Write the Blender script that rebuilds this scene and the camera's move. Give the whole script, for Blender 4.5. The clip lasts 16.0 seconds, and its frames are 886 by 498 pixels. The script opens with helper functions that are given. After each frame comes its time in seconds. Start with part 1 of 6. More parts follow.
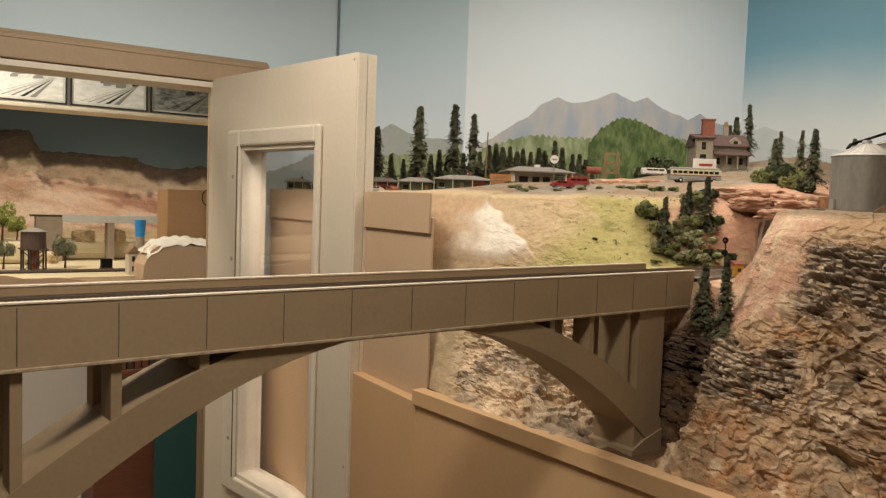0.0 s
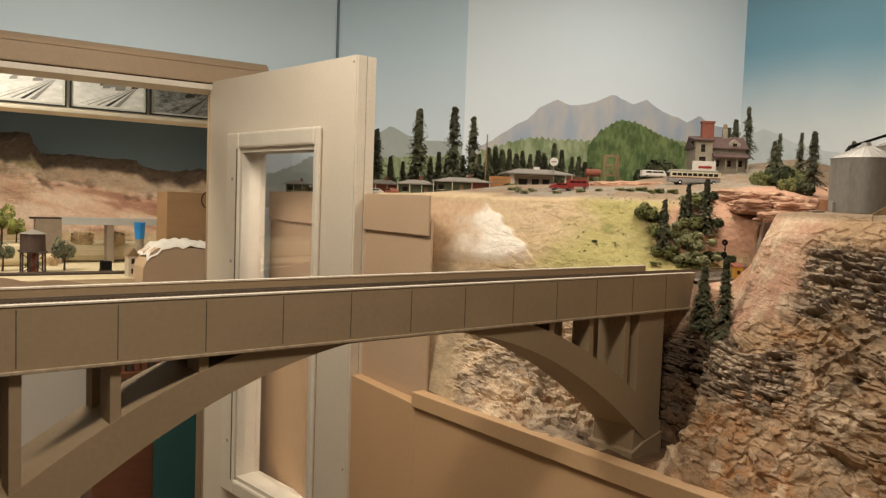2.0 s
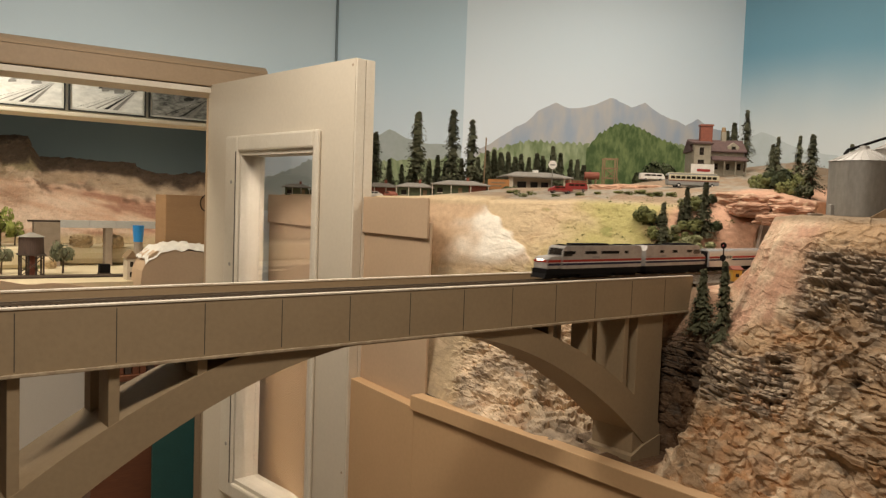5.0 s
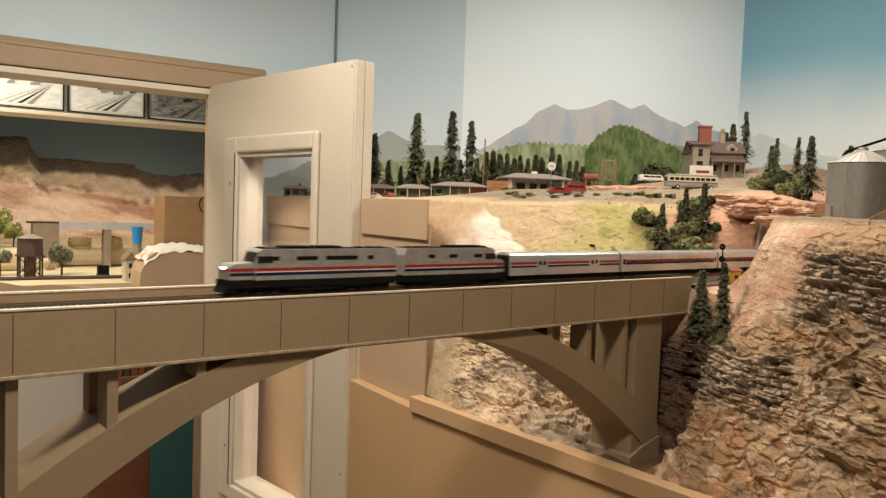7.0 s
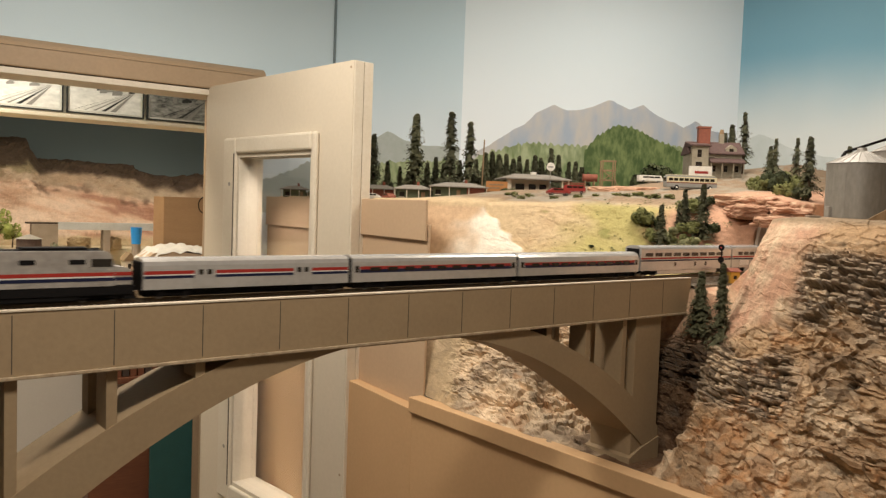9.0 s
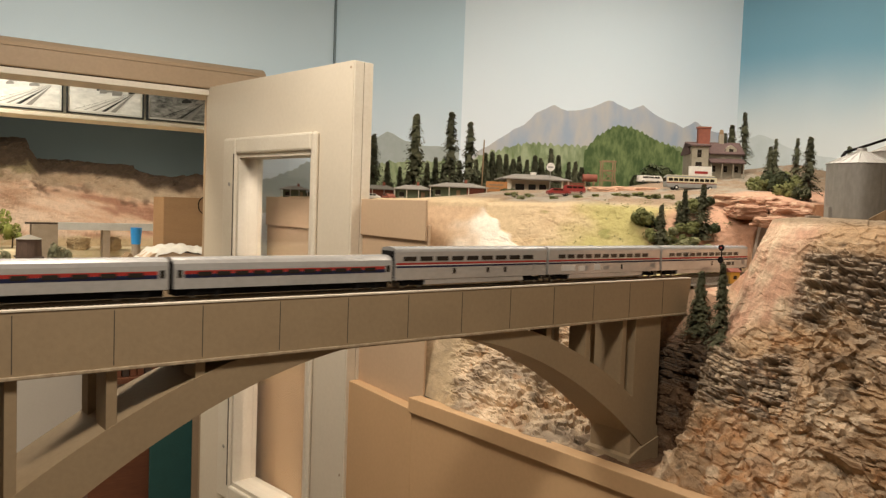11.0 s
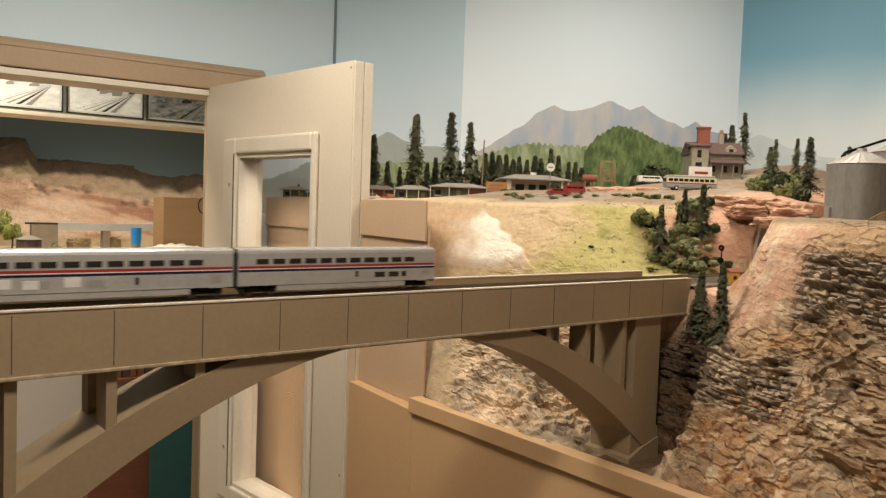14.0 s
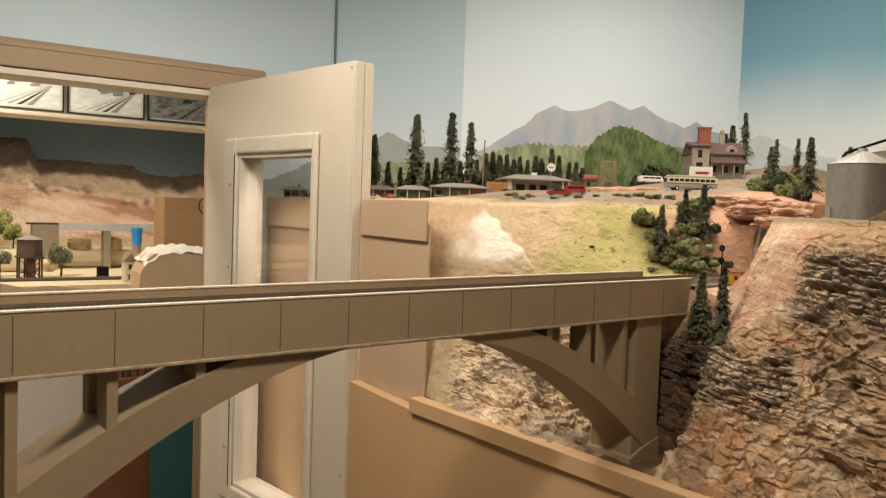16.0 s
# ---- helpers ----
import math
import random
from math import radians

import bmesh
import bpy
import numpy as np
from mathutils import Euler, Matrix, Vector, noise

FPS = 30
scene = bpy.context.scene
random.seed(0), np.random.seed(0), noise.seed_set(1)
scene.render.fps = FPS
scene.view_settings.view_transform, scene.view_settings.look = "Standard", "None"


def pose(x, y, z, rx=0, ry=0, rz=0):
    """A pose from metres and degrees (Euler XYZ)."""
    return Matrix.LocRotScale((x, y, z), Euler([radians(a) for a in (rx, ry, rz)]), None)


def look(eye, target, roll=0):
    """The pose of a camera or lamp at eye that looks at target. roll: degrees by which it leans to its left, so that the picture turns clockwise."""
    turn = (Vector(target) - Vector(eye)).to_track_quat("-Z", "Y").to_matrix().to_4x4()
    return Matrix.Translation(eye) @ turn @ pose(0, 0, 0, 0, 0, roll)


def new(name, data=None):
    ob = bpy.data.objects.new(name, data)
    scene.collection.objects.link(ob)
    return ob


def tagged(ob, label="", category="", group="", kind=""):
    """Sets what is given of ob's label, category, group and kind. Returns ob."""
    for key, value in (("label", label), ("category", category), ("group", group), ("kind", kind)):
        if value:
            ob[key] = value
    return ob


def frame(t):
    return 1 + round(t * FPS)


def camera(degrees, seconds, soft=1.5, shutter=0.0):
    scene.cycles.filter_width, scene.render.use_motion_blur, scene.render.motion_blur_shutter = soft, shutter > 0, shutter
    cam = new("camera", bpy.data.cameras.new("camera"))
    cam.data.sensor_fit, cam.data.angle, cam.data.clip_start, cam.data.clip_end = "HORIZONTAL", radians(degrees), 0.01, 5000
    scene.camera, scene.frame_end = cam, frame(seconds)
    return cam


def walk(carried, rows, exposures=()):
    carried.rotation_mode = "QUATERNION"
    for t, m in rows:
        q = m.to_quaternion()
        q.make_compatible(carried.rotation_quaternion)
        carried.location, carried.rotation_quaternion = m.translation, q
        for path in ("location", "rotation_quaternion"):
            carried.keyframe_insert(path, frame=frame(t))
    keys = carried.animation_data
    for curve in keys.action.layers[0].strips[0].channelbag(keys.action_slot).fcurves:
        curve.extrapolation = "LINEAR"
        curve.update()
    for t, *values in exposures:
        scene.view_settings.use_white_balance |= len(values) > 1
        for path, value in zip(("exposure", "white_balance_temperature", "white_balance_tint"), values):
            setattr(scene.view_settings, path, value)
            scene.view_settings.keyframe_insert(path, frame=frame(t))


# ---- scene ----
cam = camera(59.22, 16.0, 1.3, 0.5)
EYE = (0.0, 0.0, 1.64)


def heading(yaw, pitch, roll):
    a, p = radians(yaw), radians(pitch)
    return look(EYE, (EYE[0] + math.cos(a) * math.cos(p), EYE[1] + math.sin(a) * math.cos(p), EYE[2] - math.sin(p)), roll)


# the hand sinks a little: seconds, degrees of drift to the side, degrees of lift
DRIFT = [(0, 0, 0), (0.5, 0, 0.04), (1, 0, 0.07), (1.5, 0.03, 0.115), (2, 0.033, 0.17), (2.5, 0.04, 0.205), (3, 0.045, 0.255),
         (3.5, 0.05, 0.305), (4, 0.07, 0.33), (5.2, 0.12, 0.405), (6.5, 0.165, 0.468), (7, 0.18, 0.497), (7.5, 0.19, 0.513), (8, 0.205, 0.522),
         (8.5, 0.215, 0.528), (9, 0.24, 0.546), (10.2, 0.25, 0.56), (11.5, 0.248, 0.568), (12, 0.238, 0.575), (12.5, 0.24, 0.58), (13, 0.252, 0.58),
         (13.5, 0.255, 0.58), (14, 0.248, 0.58), (14.5, 0.232, 0.58), (15, 0.21, 0.582), (15.5, 0.23, 0.587), (16, 0.2, 0.587)]
walk(cam, [(t, heading(51.345 - side, 3.588 - lift, 2.063)) for t, side, lift in DRIFT], [(0, -0.20), (4, -0.20), (6.5, -0.18), (7.0, 0.06), (16, 0.04)])

# ---- light ----
world = bpy.data.worlds.new("world")
scene.world = world
world.use_nodes = True
world.node_tree.nodes["Background"].inputs[0].default_value = (1.0, 0.9, 0.75, 1)
world.node_tree.nodes["Background"].inputs[1].default_value = 0.0


def area_lamp(name, eye, target, sx, sy, watts, color):
    data = bpy.data.lights.new(name, "AREA")
    data.shape, data.size, data.size_y, data.energy, data.color = "RECTANGLE", sx, sy, watts, color
    ob = new(name, data)
    ob.matrix_basis = look(eye, target)
    return ob


WARM = (1.0, 0.895, 0.76)
area_lamp("layout_lamp", (1.75, 1.05, 2.52), (1.9, 1.15, 1.6), 0.5, 1.0, 15, WARM)
area_lamp("aisle_lamp", (0.15, 0.25, 2.56), (0.3, 0.35, 0), 0.22, 0.22, 16, WARM)
area_lamp("doorway_lamp", (0.45, 1.55, 2.56), (0.5, 1.5, 0), 0.35, 0.35, 18, WARM)
area_lamp("back_room_lamp", (1.08, 3.63, 1.975), (1.10, 3.80, 1.3), 1.3, 0.06, 4.2, (1.0, 0.88, 0.7))
area_lamp("back_room_ceiling_lamp", (0.1, 3.0, 2.56), (0.1, 3.0, 0), 0.3, 0.3, 22, (1.0, 0.88, 0.7))


# ---- materials ----
def mat(name, c1, c2=None, rough=0.6, metal=0.0, scale=20.0, fine=160.0, bump=0.15, mix=0.5, spec=0.5, stretch=(1, 1, 1), per_object=0.0):
    """Two colours mixed by coarse and fine noise in object space, with a fine relief."""
    m = bpy.data.materials.new(name)
    m.use_nodes = True
    nt = m.node_tree
    bsdf = nt.nodes["Principled BSDF"]
    bsdf.inputs["Roughness"].default_value = rough
    bsdf.inputs["Metallic"].default_value = metal
    bsdf.inputs["Specular IOR Level"].default_value = spec
    c2 = c2 or tuple(min(1, v * 0.82) for v in c1)
    tc = nt.nodes.new("ShaderNodeTexCoord")
    mp = nt.nodes.new("ShaderNodeMapping")
    mp.inputs["Scale"].default_value = stretch
    nt.links.new(tc.outputs["Object"], mp.inputs["Vector"])
    n1, n2 = nt.nodes.new("ShaderNodeTexNoise"), nt.nodes.new("ShaderNodeTexNoise")
    for n, s, d in ((n1, scale, 4), (n2, fine, 6)):
        n.inputs["Scale"].default_value, n.inputs["Detail"].default_value = s, d
        nt.links.new(mp.outputs[0], n.inputs["Vector"])
    ad = nt.nodes.new("ShaderNodeMath")
    ad.operation = "ADD"
    nt.links.new(n1.outputs[0], ad.inputs[0])
    nt.links.new(n2.outputs[0], ad.inputs[1])
    ramp = nt.nodes.new("ShaderNodeMapRange")
    ramp.inputs[1].default_value, ramp.inputs[2].default_value = 1 - mix * 0.6, 1 + mix * 0.6
    nt.links.new(ad.outputs[0], ramp.inputs[0])
    mx = nt.nodes.new("ShaderNodeMix")
    mx.data_type = "RGBA"
    mx.inputs[6].default_value, mx.inputs[7].default_value = (*c1, 1), (*c2, 1)
    nt.links.new(ramp.outputs[0], mx.inputs[0])
    out = mx.outputs[2]
    if per_object:
        info, hsv = nt.nodes.new("ShaderNodeObjectInfo"), nt.nodes.new("ShaderNodeHueSaturation")
        rng = nt.nodes.new("ShaderNodeMapRange")
        rng.inputs[3].default_value, rng.inputs[4].default_value = 1 - per_object, 1 + per_object
        nt.links.new(info.outputs["Random"], rng.inputs[0])
        nt.links.new(rng.outputs[0], hsv.inputs["Value"])
        nt.links.new(out, hsv.inputs["Color"])
        out = hsv.outputs[0]
    nt.links.new(out, bsdf.inputs["Base Color"])
    if bump:
        bp = nt.nodes.new("ShaderNodeBump")
        bp.inputs["Strength"].default_value, bp.inputs["Distance"].default_value = bump, 0.004
        nt.links.new(n2.outputs[0], bp.inputs["Height"])
        nt.links.new(bp.outputs[0], bsdf.inputs["Normal"])
    return m


def painted(name, rough=0.9, fine=90.0, bump=0.3, spread=(0.72, 1.22)):
    """Scenery painted by hand: the colours lie on the mesh, broken up by noise at two scales."""
    m = bpy.data.materials.new(name)
    m.use_nodes = True
    nt = m.node_tree
    bsdf = nt.nodes["Principled BSDF"]
    bsdf.inputs["Roughness"].default_value = rough
    bsdf.inputs["Specular IOR Level"].default_value = 0.2
    at = nt.nodes.new("ShaderNodeAttribute")
    at.attribute_name = "cover"
    tc = nt.nodes.new("ShaderNodeTexCoord")
    n1, n2 = nt.nodes.new("ShaderNodeTexNoise"), nt.nodes.new("ShaderNodeTexNoise")
    for n, s in ((n1, fine), (n2, fine * 5)):
        n.inputs["Scale"].default_value, n.inputs["Detail"].default_value = s, 5
        nt.links.new(tc.outputs["Object"], n.inputs["Vector"])
    ad = nt.nodes.new("ShaderNodeMath")
    ad.operation = "ADD"
    nt.links.new(n1.outputs[0], ad.inputs[0])
    nt.links.new(n2.outputs[0], ad.inputs[1])
    rng = nt.nodes.new("ShaderNodeMapRange")
    rng.inputs[1].default_value, rng.inputs[2].default_value, rng.inputs[3].default_value, rng.inputs[4].default_value = 0.7, 1.3, spread[0], spread[1]
    nt.links.new(ad.outputs[0], rng.inputs[0])
    hsv = nt.nodes.new("ShaderNodeHueSaturation")
    nt.links.new(rng.outputs[0], hsv.inputs["Value"])
    nt.links.new(at.outputs["Color"], hsv.inputs["Color"])
    nt.links.new(hsv.outputs[0], bsdf.inputs["Base Color"])
    bp = nt.nodes.new("ShaderNodeBump")
    bp.inputs["Strength"].default_value, bp.inputs["Distance"].default_value = bump, 0.003
    nt.links.new(n2.outputs[0], bp.inputs["Height"])
    nt.links.new(bp.outputs[0], bsdf.inputs["Normal"])
    return m


def glow(name, color, strength):
    m = bpy.data.materials.new(name)
    m.use_nodes = True
    b = m.node_tree.nodes["Principled BSDF"]
    b.inputs["Base Color"].default_value = (*color, 1)
    b.inputs["Emission Color"].default_value, b.inputs["Emission Strength"].default_value = (*color, 1), strength
    return m


def sky_paint(name, low, high, z0, z1):
    """Painted sky that pales towards its foot."""
    m = mat(name, low, rough=0.75, bump=0.05)
    nt = m.node_tree
    bsdf = nt.nodes["Principled BSDF"]
    tc, sep, rng = nt.nodes.new("ShaderNodeTexCoord"), nt.nodes.new("ShaderNodeSeparateXYZ"), nt.nodes.new("ShaderNodeMapRange")
    n = nt.nodes.new("ShaderNodeTexNoise")
    n.inputs["Scale"].default_value, n.inputs["Detail"].default_value = 1.5, 3
    add = nt.nodes.new("ShaderNodeMath")
    add.operation = "MULTIPLY_ADD"
    add.inputs[1].default_value = 0.2
    nt.links.new(tc.outputs["Object"], n.inputs["Vector"])
    nt.links.new(tc.outputs["Object"], sep.inputs[0])
    nt.links.new(n.outputs[0], add.inputs[0])
    nt.links.new(sep.outputs["Z"], add.inputs[2])
    rng.inputs[1].default_value, rng.inputs[2].default_value = z0 + 0.1, z1 + 0.1
    rng.interpolation_type = "SMOOTHSTEP"
    nt.links.new(add.outputs[0], rng.inputs[0])
    mx = nt.nodes.new("ShaderNodeMix")
    mx.data_type = "RGBA"
    mx.inputs[6].default_value, mx.inputs[7].default_value = (*low, 1), (*high, 1)
    nt.links.new(rng.outputs[0], mx.inputs[0])
    nt.links.new(mx.outputs[2], bsdf.inputs["Base Color"])
    return m


def glass_mat(name, tint=(1, 1, 1), rough=0.0):
    m = bpy.data.materials.new(name)
    m.use_nodes = True
    b = m.node_tree.nodes["Principled BSDF"]
    b.inputs["Base Color"].default_value = (*tint, 1)
    b.inputs["Roughness"].default_value, b.inputs["Transmission Weight"].default_value, b.inputs["IOR"].default_value = rough, 1.0, 1.45
    return m


WALL_BLUE = mat("pale_blue_wall_paint", (0.60, 0.735, 0.82), (0.57, 0.705, 0.79), 0.8, scale=3, fine=250, bump=0.05)
SEAM = mat("shadowed_grey_seam", (0.20, 0.26, 0.29), (0.16, 0.21, 0.24), 0.8, scale=20)
WALL_WHITE = mat("off_white_wall_paint", (0.72, 0.68, 0.60), (0.68, 0.64, 0.56), 0.8, scale=3, fine=250, bump=0.05)
TRIM = mat("beige_trim_paint", (0.40, 0.285, 0.18), (0.35, 0.25, 0.155), 0.55, scale=4, fine=120, bump=0.06)
DOOR_PAINT = mat("cream_door_paint", (0.70, 0.62, 0.50), (0.65, 0.575, 0.46), 0.36, scale=5, fine=90, bump=0.05)
DOOR_EDGE = mat("worn_white_door_edge", (0.74, 0.675, 0.565), (0.67, 0.60, 0.485), 0.4, scale=14, fine=120, bump=0.06)
FASCIA = mat("tan_hardboard_paint", (0.60, 0.385, 0.205), (0.55, 0.35, 0.185), 0.55, scale=4, fine=100, bump=0.05)
FASCIA_UP = mat("tan_upper_hardboard", (0.56, 0.40, 0.26), (0.51, 0.36, 0.235), 0.6, scale=5, fine=100, bump=0.08)
BRIDGE = mat("bridge_concrete_paint", (0.345, 0.252, 0.150), (0.300, 0.216, 0.128), 0.6, scale=9, fine=160, bump=0.06)
BRIDGE_EDGE = mat("worn_white_edge_paint", (0.74, 0.66, 0.54), (0.52, 0.44, 0.33), 0.5, scale=40, fine=200)
BRIDGE_SILL = mat("scuffed_sill_paint", (0.46, 0.36, 0.24), (0.30, 0.22, 0.14), 0.6, scale=50, fine=220)
JOINT = mat("dark_joint_line", (0.09, 0.07, 0.05), rough=0.8)
CARPET = mat("tan_carpet", (0.26, 0.195, 0.13), (0.20, 0.15, 0.10), 0.95, scale=30, fine=400, bump=0.5)
CEIL = mat("white_ceiling_paint", (0.75, 0.73, 0.68), rough=0.9)
SCENERY = painted("painted_plaster_scenery", spread=(0.83, 1.14))
DESERT_PAINT = painted("painted_desert_plaster", 0.9, 30.0, 0.25, (0.85, 1.12))
ROCK = painted("painted_cast_rock", 0.85, 130.0, 0.6)
# SKY_B is paler than SKY_A: lamplight on panel 2 put into its paint
SKY_A = sky_paint("grey_blue_sky_paint", (0.75, 0.83, 0.90), (0.58, 0.755, 0.87), 1.7, 2.3)
SKY_B = sky_paint("pale_sky_paint", (0.87, 0.93, 0.99), (0.75, 0.87, 0.96), 1.75, 2.35)
SKY_C = sky_paint("blue_sky_paint", (0.80, 0.85, 0.86), (0.20, 0.42, 0.56), 1.87, 2.31)
# dusky blue, with the valance's shade painted in towards the top
SKY_D = sky_paint("dusky_shaded_sky_paint", (0.24, 0.31, 0.335), (0.14, 0.19, 0.21), 1.6, 1.95)
GLASS = glass_mat("clear_glass")


# ---- mesh helpers ----
def box(bm, x0, x1, y0, y1, z0, z1, bevel=0.0):
    vs = [bm.verts.new((x, y, z)) for x in (x0, x1) for y in (y0, y1) for z in (z0, z1)]
    fs = [bm.faces.new([vs[i] for i in f]) for f in ((0, 1, 3, 2), (4, 6, 7, 5), (0, 4, 5, 1), (2, 3, 7, 6), (0, 2, 6, 4), (1, 5, 7, 3))]
    if bevel:
        es = {e for f in fs for e in f.edges}
        bmesh.ops.bevel(bm, geom=list(es), offset=bevel, segments=2, affect="EDGES", profile=0.5)
    return vs


def rod(bm, a, b, r0, r1=None, seg=8, caps=True):
    a, b = Vector(a), Vector(b)
    r1 = r0 if r1 is None else r1
    q = (b - a).to_track_quat("Z", "Y")
    rings = []
    for p, r in ((a, r0), (b, r1)):
        rings.append([bm.verts.new(p + q @ Vector((r * math.cos(2 * math.pi * i / seg), r * math.sin(2 * math.pi * i / seg), 0))) for i in range(seg)])
    for i in range(seg):
        j = (i + 1) % seg
        bm.faces.new((rings[0][i], rings[0][j], rings[1][j], rings[1][i]))
    if caps:
        bm.faces.new(rings[0][::-1])
        bm.faces.new(rings[1])
    return rings


def prism(bm, pts, axis, a, b):
    """A closed outline in the plane across axis, drawn out from a to b."""
    def at(p, v):
        return {"x": (v, p[0], p[1]), "y": (p[0], v, p[1]), "z": (p[0], p[1], v)}[axis]
    lo, hi = [bm.verts.new(at(p, a)) for p in pts], [bm.verts.new(at(p, b)) for p in pts]
    n = len(pts)
    for i in range(n):
        bm.faces.new((lo[i], lo[(i + 1) % n], hi[(i + 1) % n], hi[i]))
    bm.faces.new(lo[::-1])
    bm.faces.new(hi)


def finish(bm, name, material, smooth=False):
    bmesh.ops.recalc_face_normals(bm, faces=bm.faces)
    me = bpy.data.meshes.new(name)
    bm.to_mesh(me)
    bm.free()
    for m in material if isinstance(material, (list, tuple)) else (material,):
        me.materials.append(m)
    if smooth:
        for p in me.polygons:
            p.use_smooth = True
    return me


def part(name, bm, material, parent, label="", smooth=False):
    ob = new(name, finish(bm, name, material, smooth) if isinstance(bm, bmesh.types.BMesh) else bm)
    ob.parent = parent
    return tagged(ob, label)


def solid(name, bm, material, label, category, kind="", group="", smooth=False):
    return tagged(new(name, finish(bm, name, material, smooth)), label, category, group, kind)


def empty(name, m, label, category, group="", kind=""):
    ob = new(name)
    ob.empty_display_size = 0.02
    ob.matrix_basis = m
    return tagged(ob, label, category, group, kind)


def boxed(*a, bevel=0.0):
    bm = bmesh.new()
    box(bm, *a, bevel=bevel)
    return bm


def fbm(p, octaves=4):
    v, amp, f = 0.0, 1.0, 1.0
    for _ in range(octaves):
        v += amp * noise.noise(Vector(p) * f)
        amp *= 0.5
        f *= 2.03
    return v


def lerp(a, b, t):
    return a + (b - a) * t


def ease(v, a, b):
    t = min(1, max(0, (v - a) / (b - a)))
    return t * t * (3 - 2 * t)


def blend(c, d, t):
    return tuple(lerp(p, q, t) for p, q in zip(c, d))


# ---- the room ----
def wall_piece(name, a, b, z0, z1, thick, material, label):
    """A wall from a to b in plan, its thickness on the left-hand side."""
    a, b = Vector(a), Vector(b)
    ob = solid(name, boxed(0, (b - a).length, 0, thick, z0, z1), material, label, "wall", "structure")
    ob.matrix_basis = pose(a.x, a.y, 0, 0, 0, math.degrees(math.atan2((b - a).y, (b - a).x)))
    return ob


solid("floor", boxed(-3.0, 5.2, -2.0, 6.0, -0.1, 0), CARPET, "plain tan carpeted floor of the train room", "floor", "structure")
solid("ceiling", boxed(-3.0, 5.2, -2.0, 6.0, 2.62, 2.72), CEIL, "plain white painted ceiling", "ceiling", "structure")
NDIR = Vector((math.cos(radians(-5)), math.sin(radians(-5))))
HINGE = Vector((1.02, 2.555))


def north(s, d=0.0):
    """A place on the doorway wall: s metres right of the hinge, d behind its face."""
    return HINGE + NDIR * s + Vector((-NDIR.y, NDIR.x)) * d


wall_piece("wall_north", north(-2.2), north(0.47), 2.08, 2.62, 0.1, WALL_BLUE, "pale blue painted wall above the wide doorway")
wall_piece("wall_north_pier", north(0.06), north(0.47), 0, 2.08, 0.1, SKY_A, "pale painted sky on the wall beside the door")
wall_piece("wall_north_left", north(-4.2), north(-2.2), 0, 2.62, 0.1, WALL_BLUE, "pale blue painted wall")
bm = bmesh.new()
box(bm, -2.2, 0.20, -0.03, 0.13, 2.006, 2.066, 0.004)
prism(bm, [(-0.029, 2.0665), (0.13, 2.0665), (0.13, 2.0795), (-0.0005, 2.0795), (-0.0005, 2.094), (-0.012, 2.088), (-0.024, 2.078)], "x", -2.2, 0.197)
head = solid("door_head_trim", bm, TRIM, "beige painted header beam over the doorway", "trim", "structure")
head.matrix_basis = pose(*north(0), 0, 0, 0, -5)
bm = bmesh.new()
box(bm, -2.2, 0.16, -0.024, 0.12, 1.984, 2.003, 0.002)
lip = solid("door_head_lip", bm, DOOR_EDGE, "pale strip under the doorway header", "trim", "structure")
lip.matrix_basis = pose(*north(0), 0, 0, 0, -5)
# thin strip coloured as the shadow in the panel seam
bm = bmesh.new()
box(bm, 0.462, 0.4695, -0.006, -0.0005, 1.3, 2.62)
corner = solid("corner_seam_strip", bm, SEAM, "dark seam where the backdrop meets the wall", "trim", "structure")
corner.matrix_basis = pose(*north(0), 0, 0, 0, -5)
bm = bmesh.new()
box(bm, 0.035, 0.06, -0.02, 0.13, 0, 1.985, 0.003)
jamb = solid("door_jamb_trim", bm, TRIM, "beige painted door jamb", "trim", "structure")
jamb.matrix_basis = pose(*north(0), 0, 0, 0, -5)
wall_piece("wall_west", (-2.95, -2), (-3.0, 6), 0, 2.62, 0.1, WALL_WHITE, "off-white painted wall")
wall_piece("wall_south", (5.2, -1.9), (-3, -1.9), 0, 2.62, 0.1, WALL_WHITE, "off-white painted wall")
wall_piece("wall_east", (5.1, 6), (5.1, -2), 0, 2.62, 0.1, WALL_WHITE, "off-white painted wall")
wall_piece("wall_far", (-3, 5.0), (5.2, 5.0), 0, 2.62, 0.1, WALL_WHITE, "off-white wall of the room behind")

# backdrop: three bent panels
BP = [north(0.47), Vector((1.84, 2.2)), Vector((2.86, 1.71)), Vector((2.98, -1.9))]
wall_piece("backdrop_panel_1", BP[1], BP[0], 1.3, 2.62, -0.02, SKY_A, "grey-blue painted sky backdrop panel")
wall_piece("backdrop_panel_2", BP[2], BP[1], 1.3, 2.62, -0.02, SKY_B, "pale hand-painted sky backdrop panel")
wall_piece("backdrop_panel_3", BP[3], BP[2], 1.3, 2.62, -0.02, SKY_C, "deep blue painted sky backdrop panel")

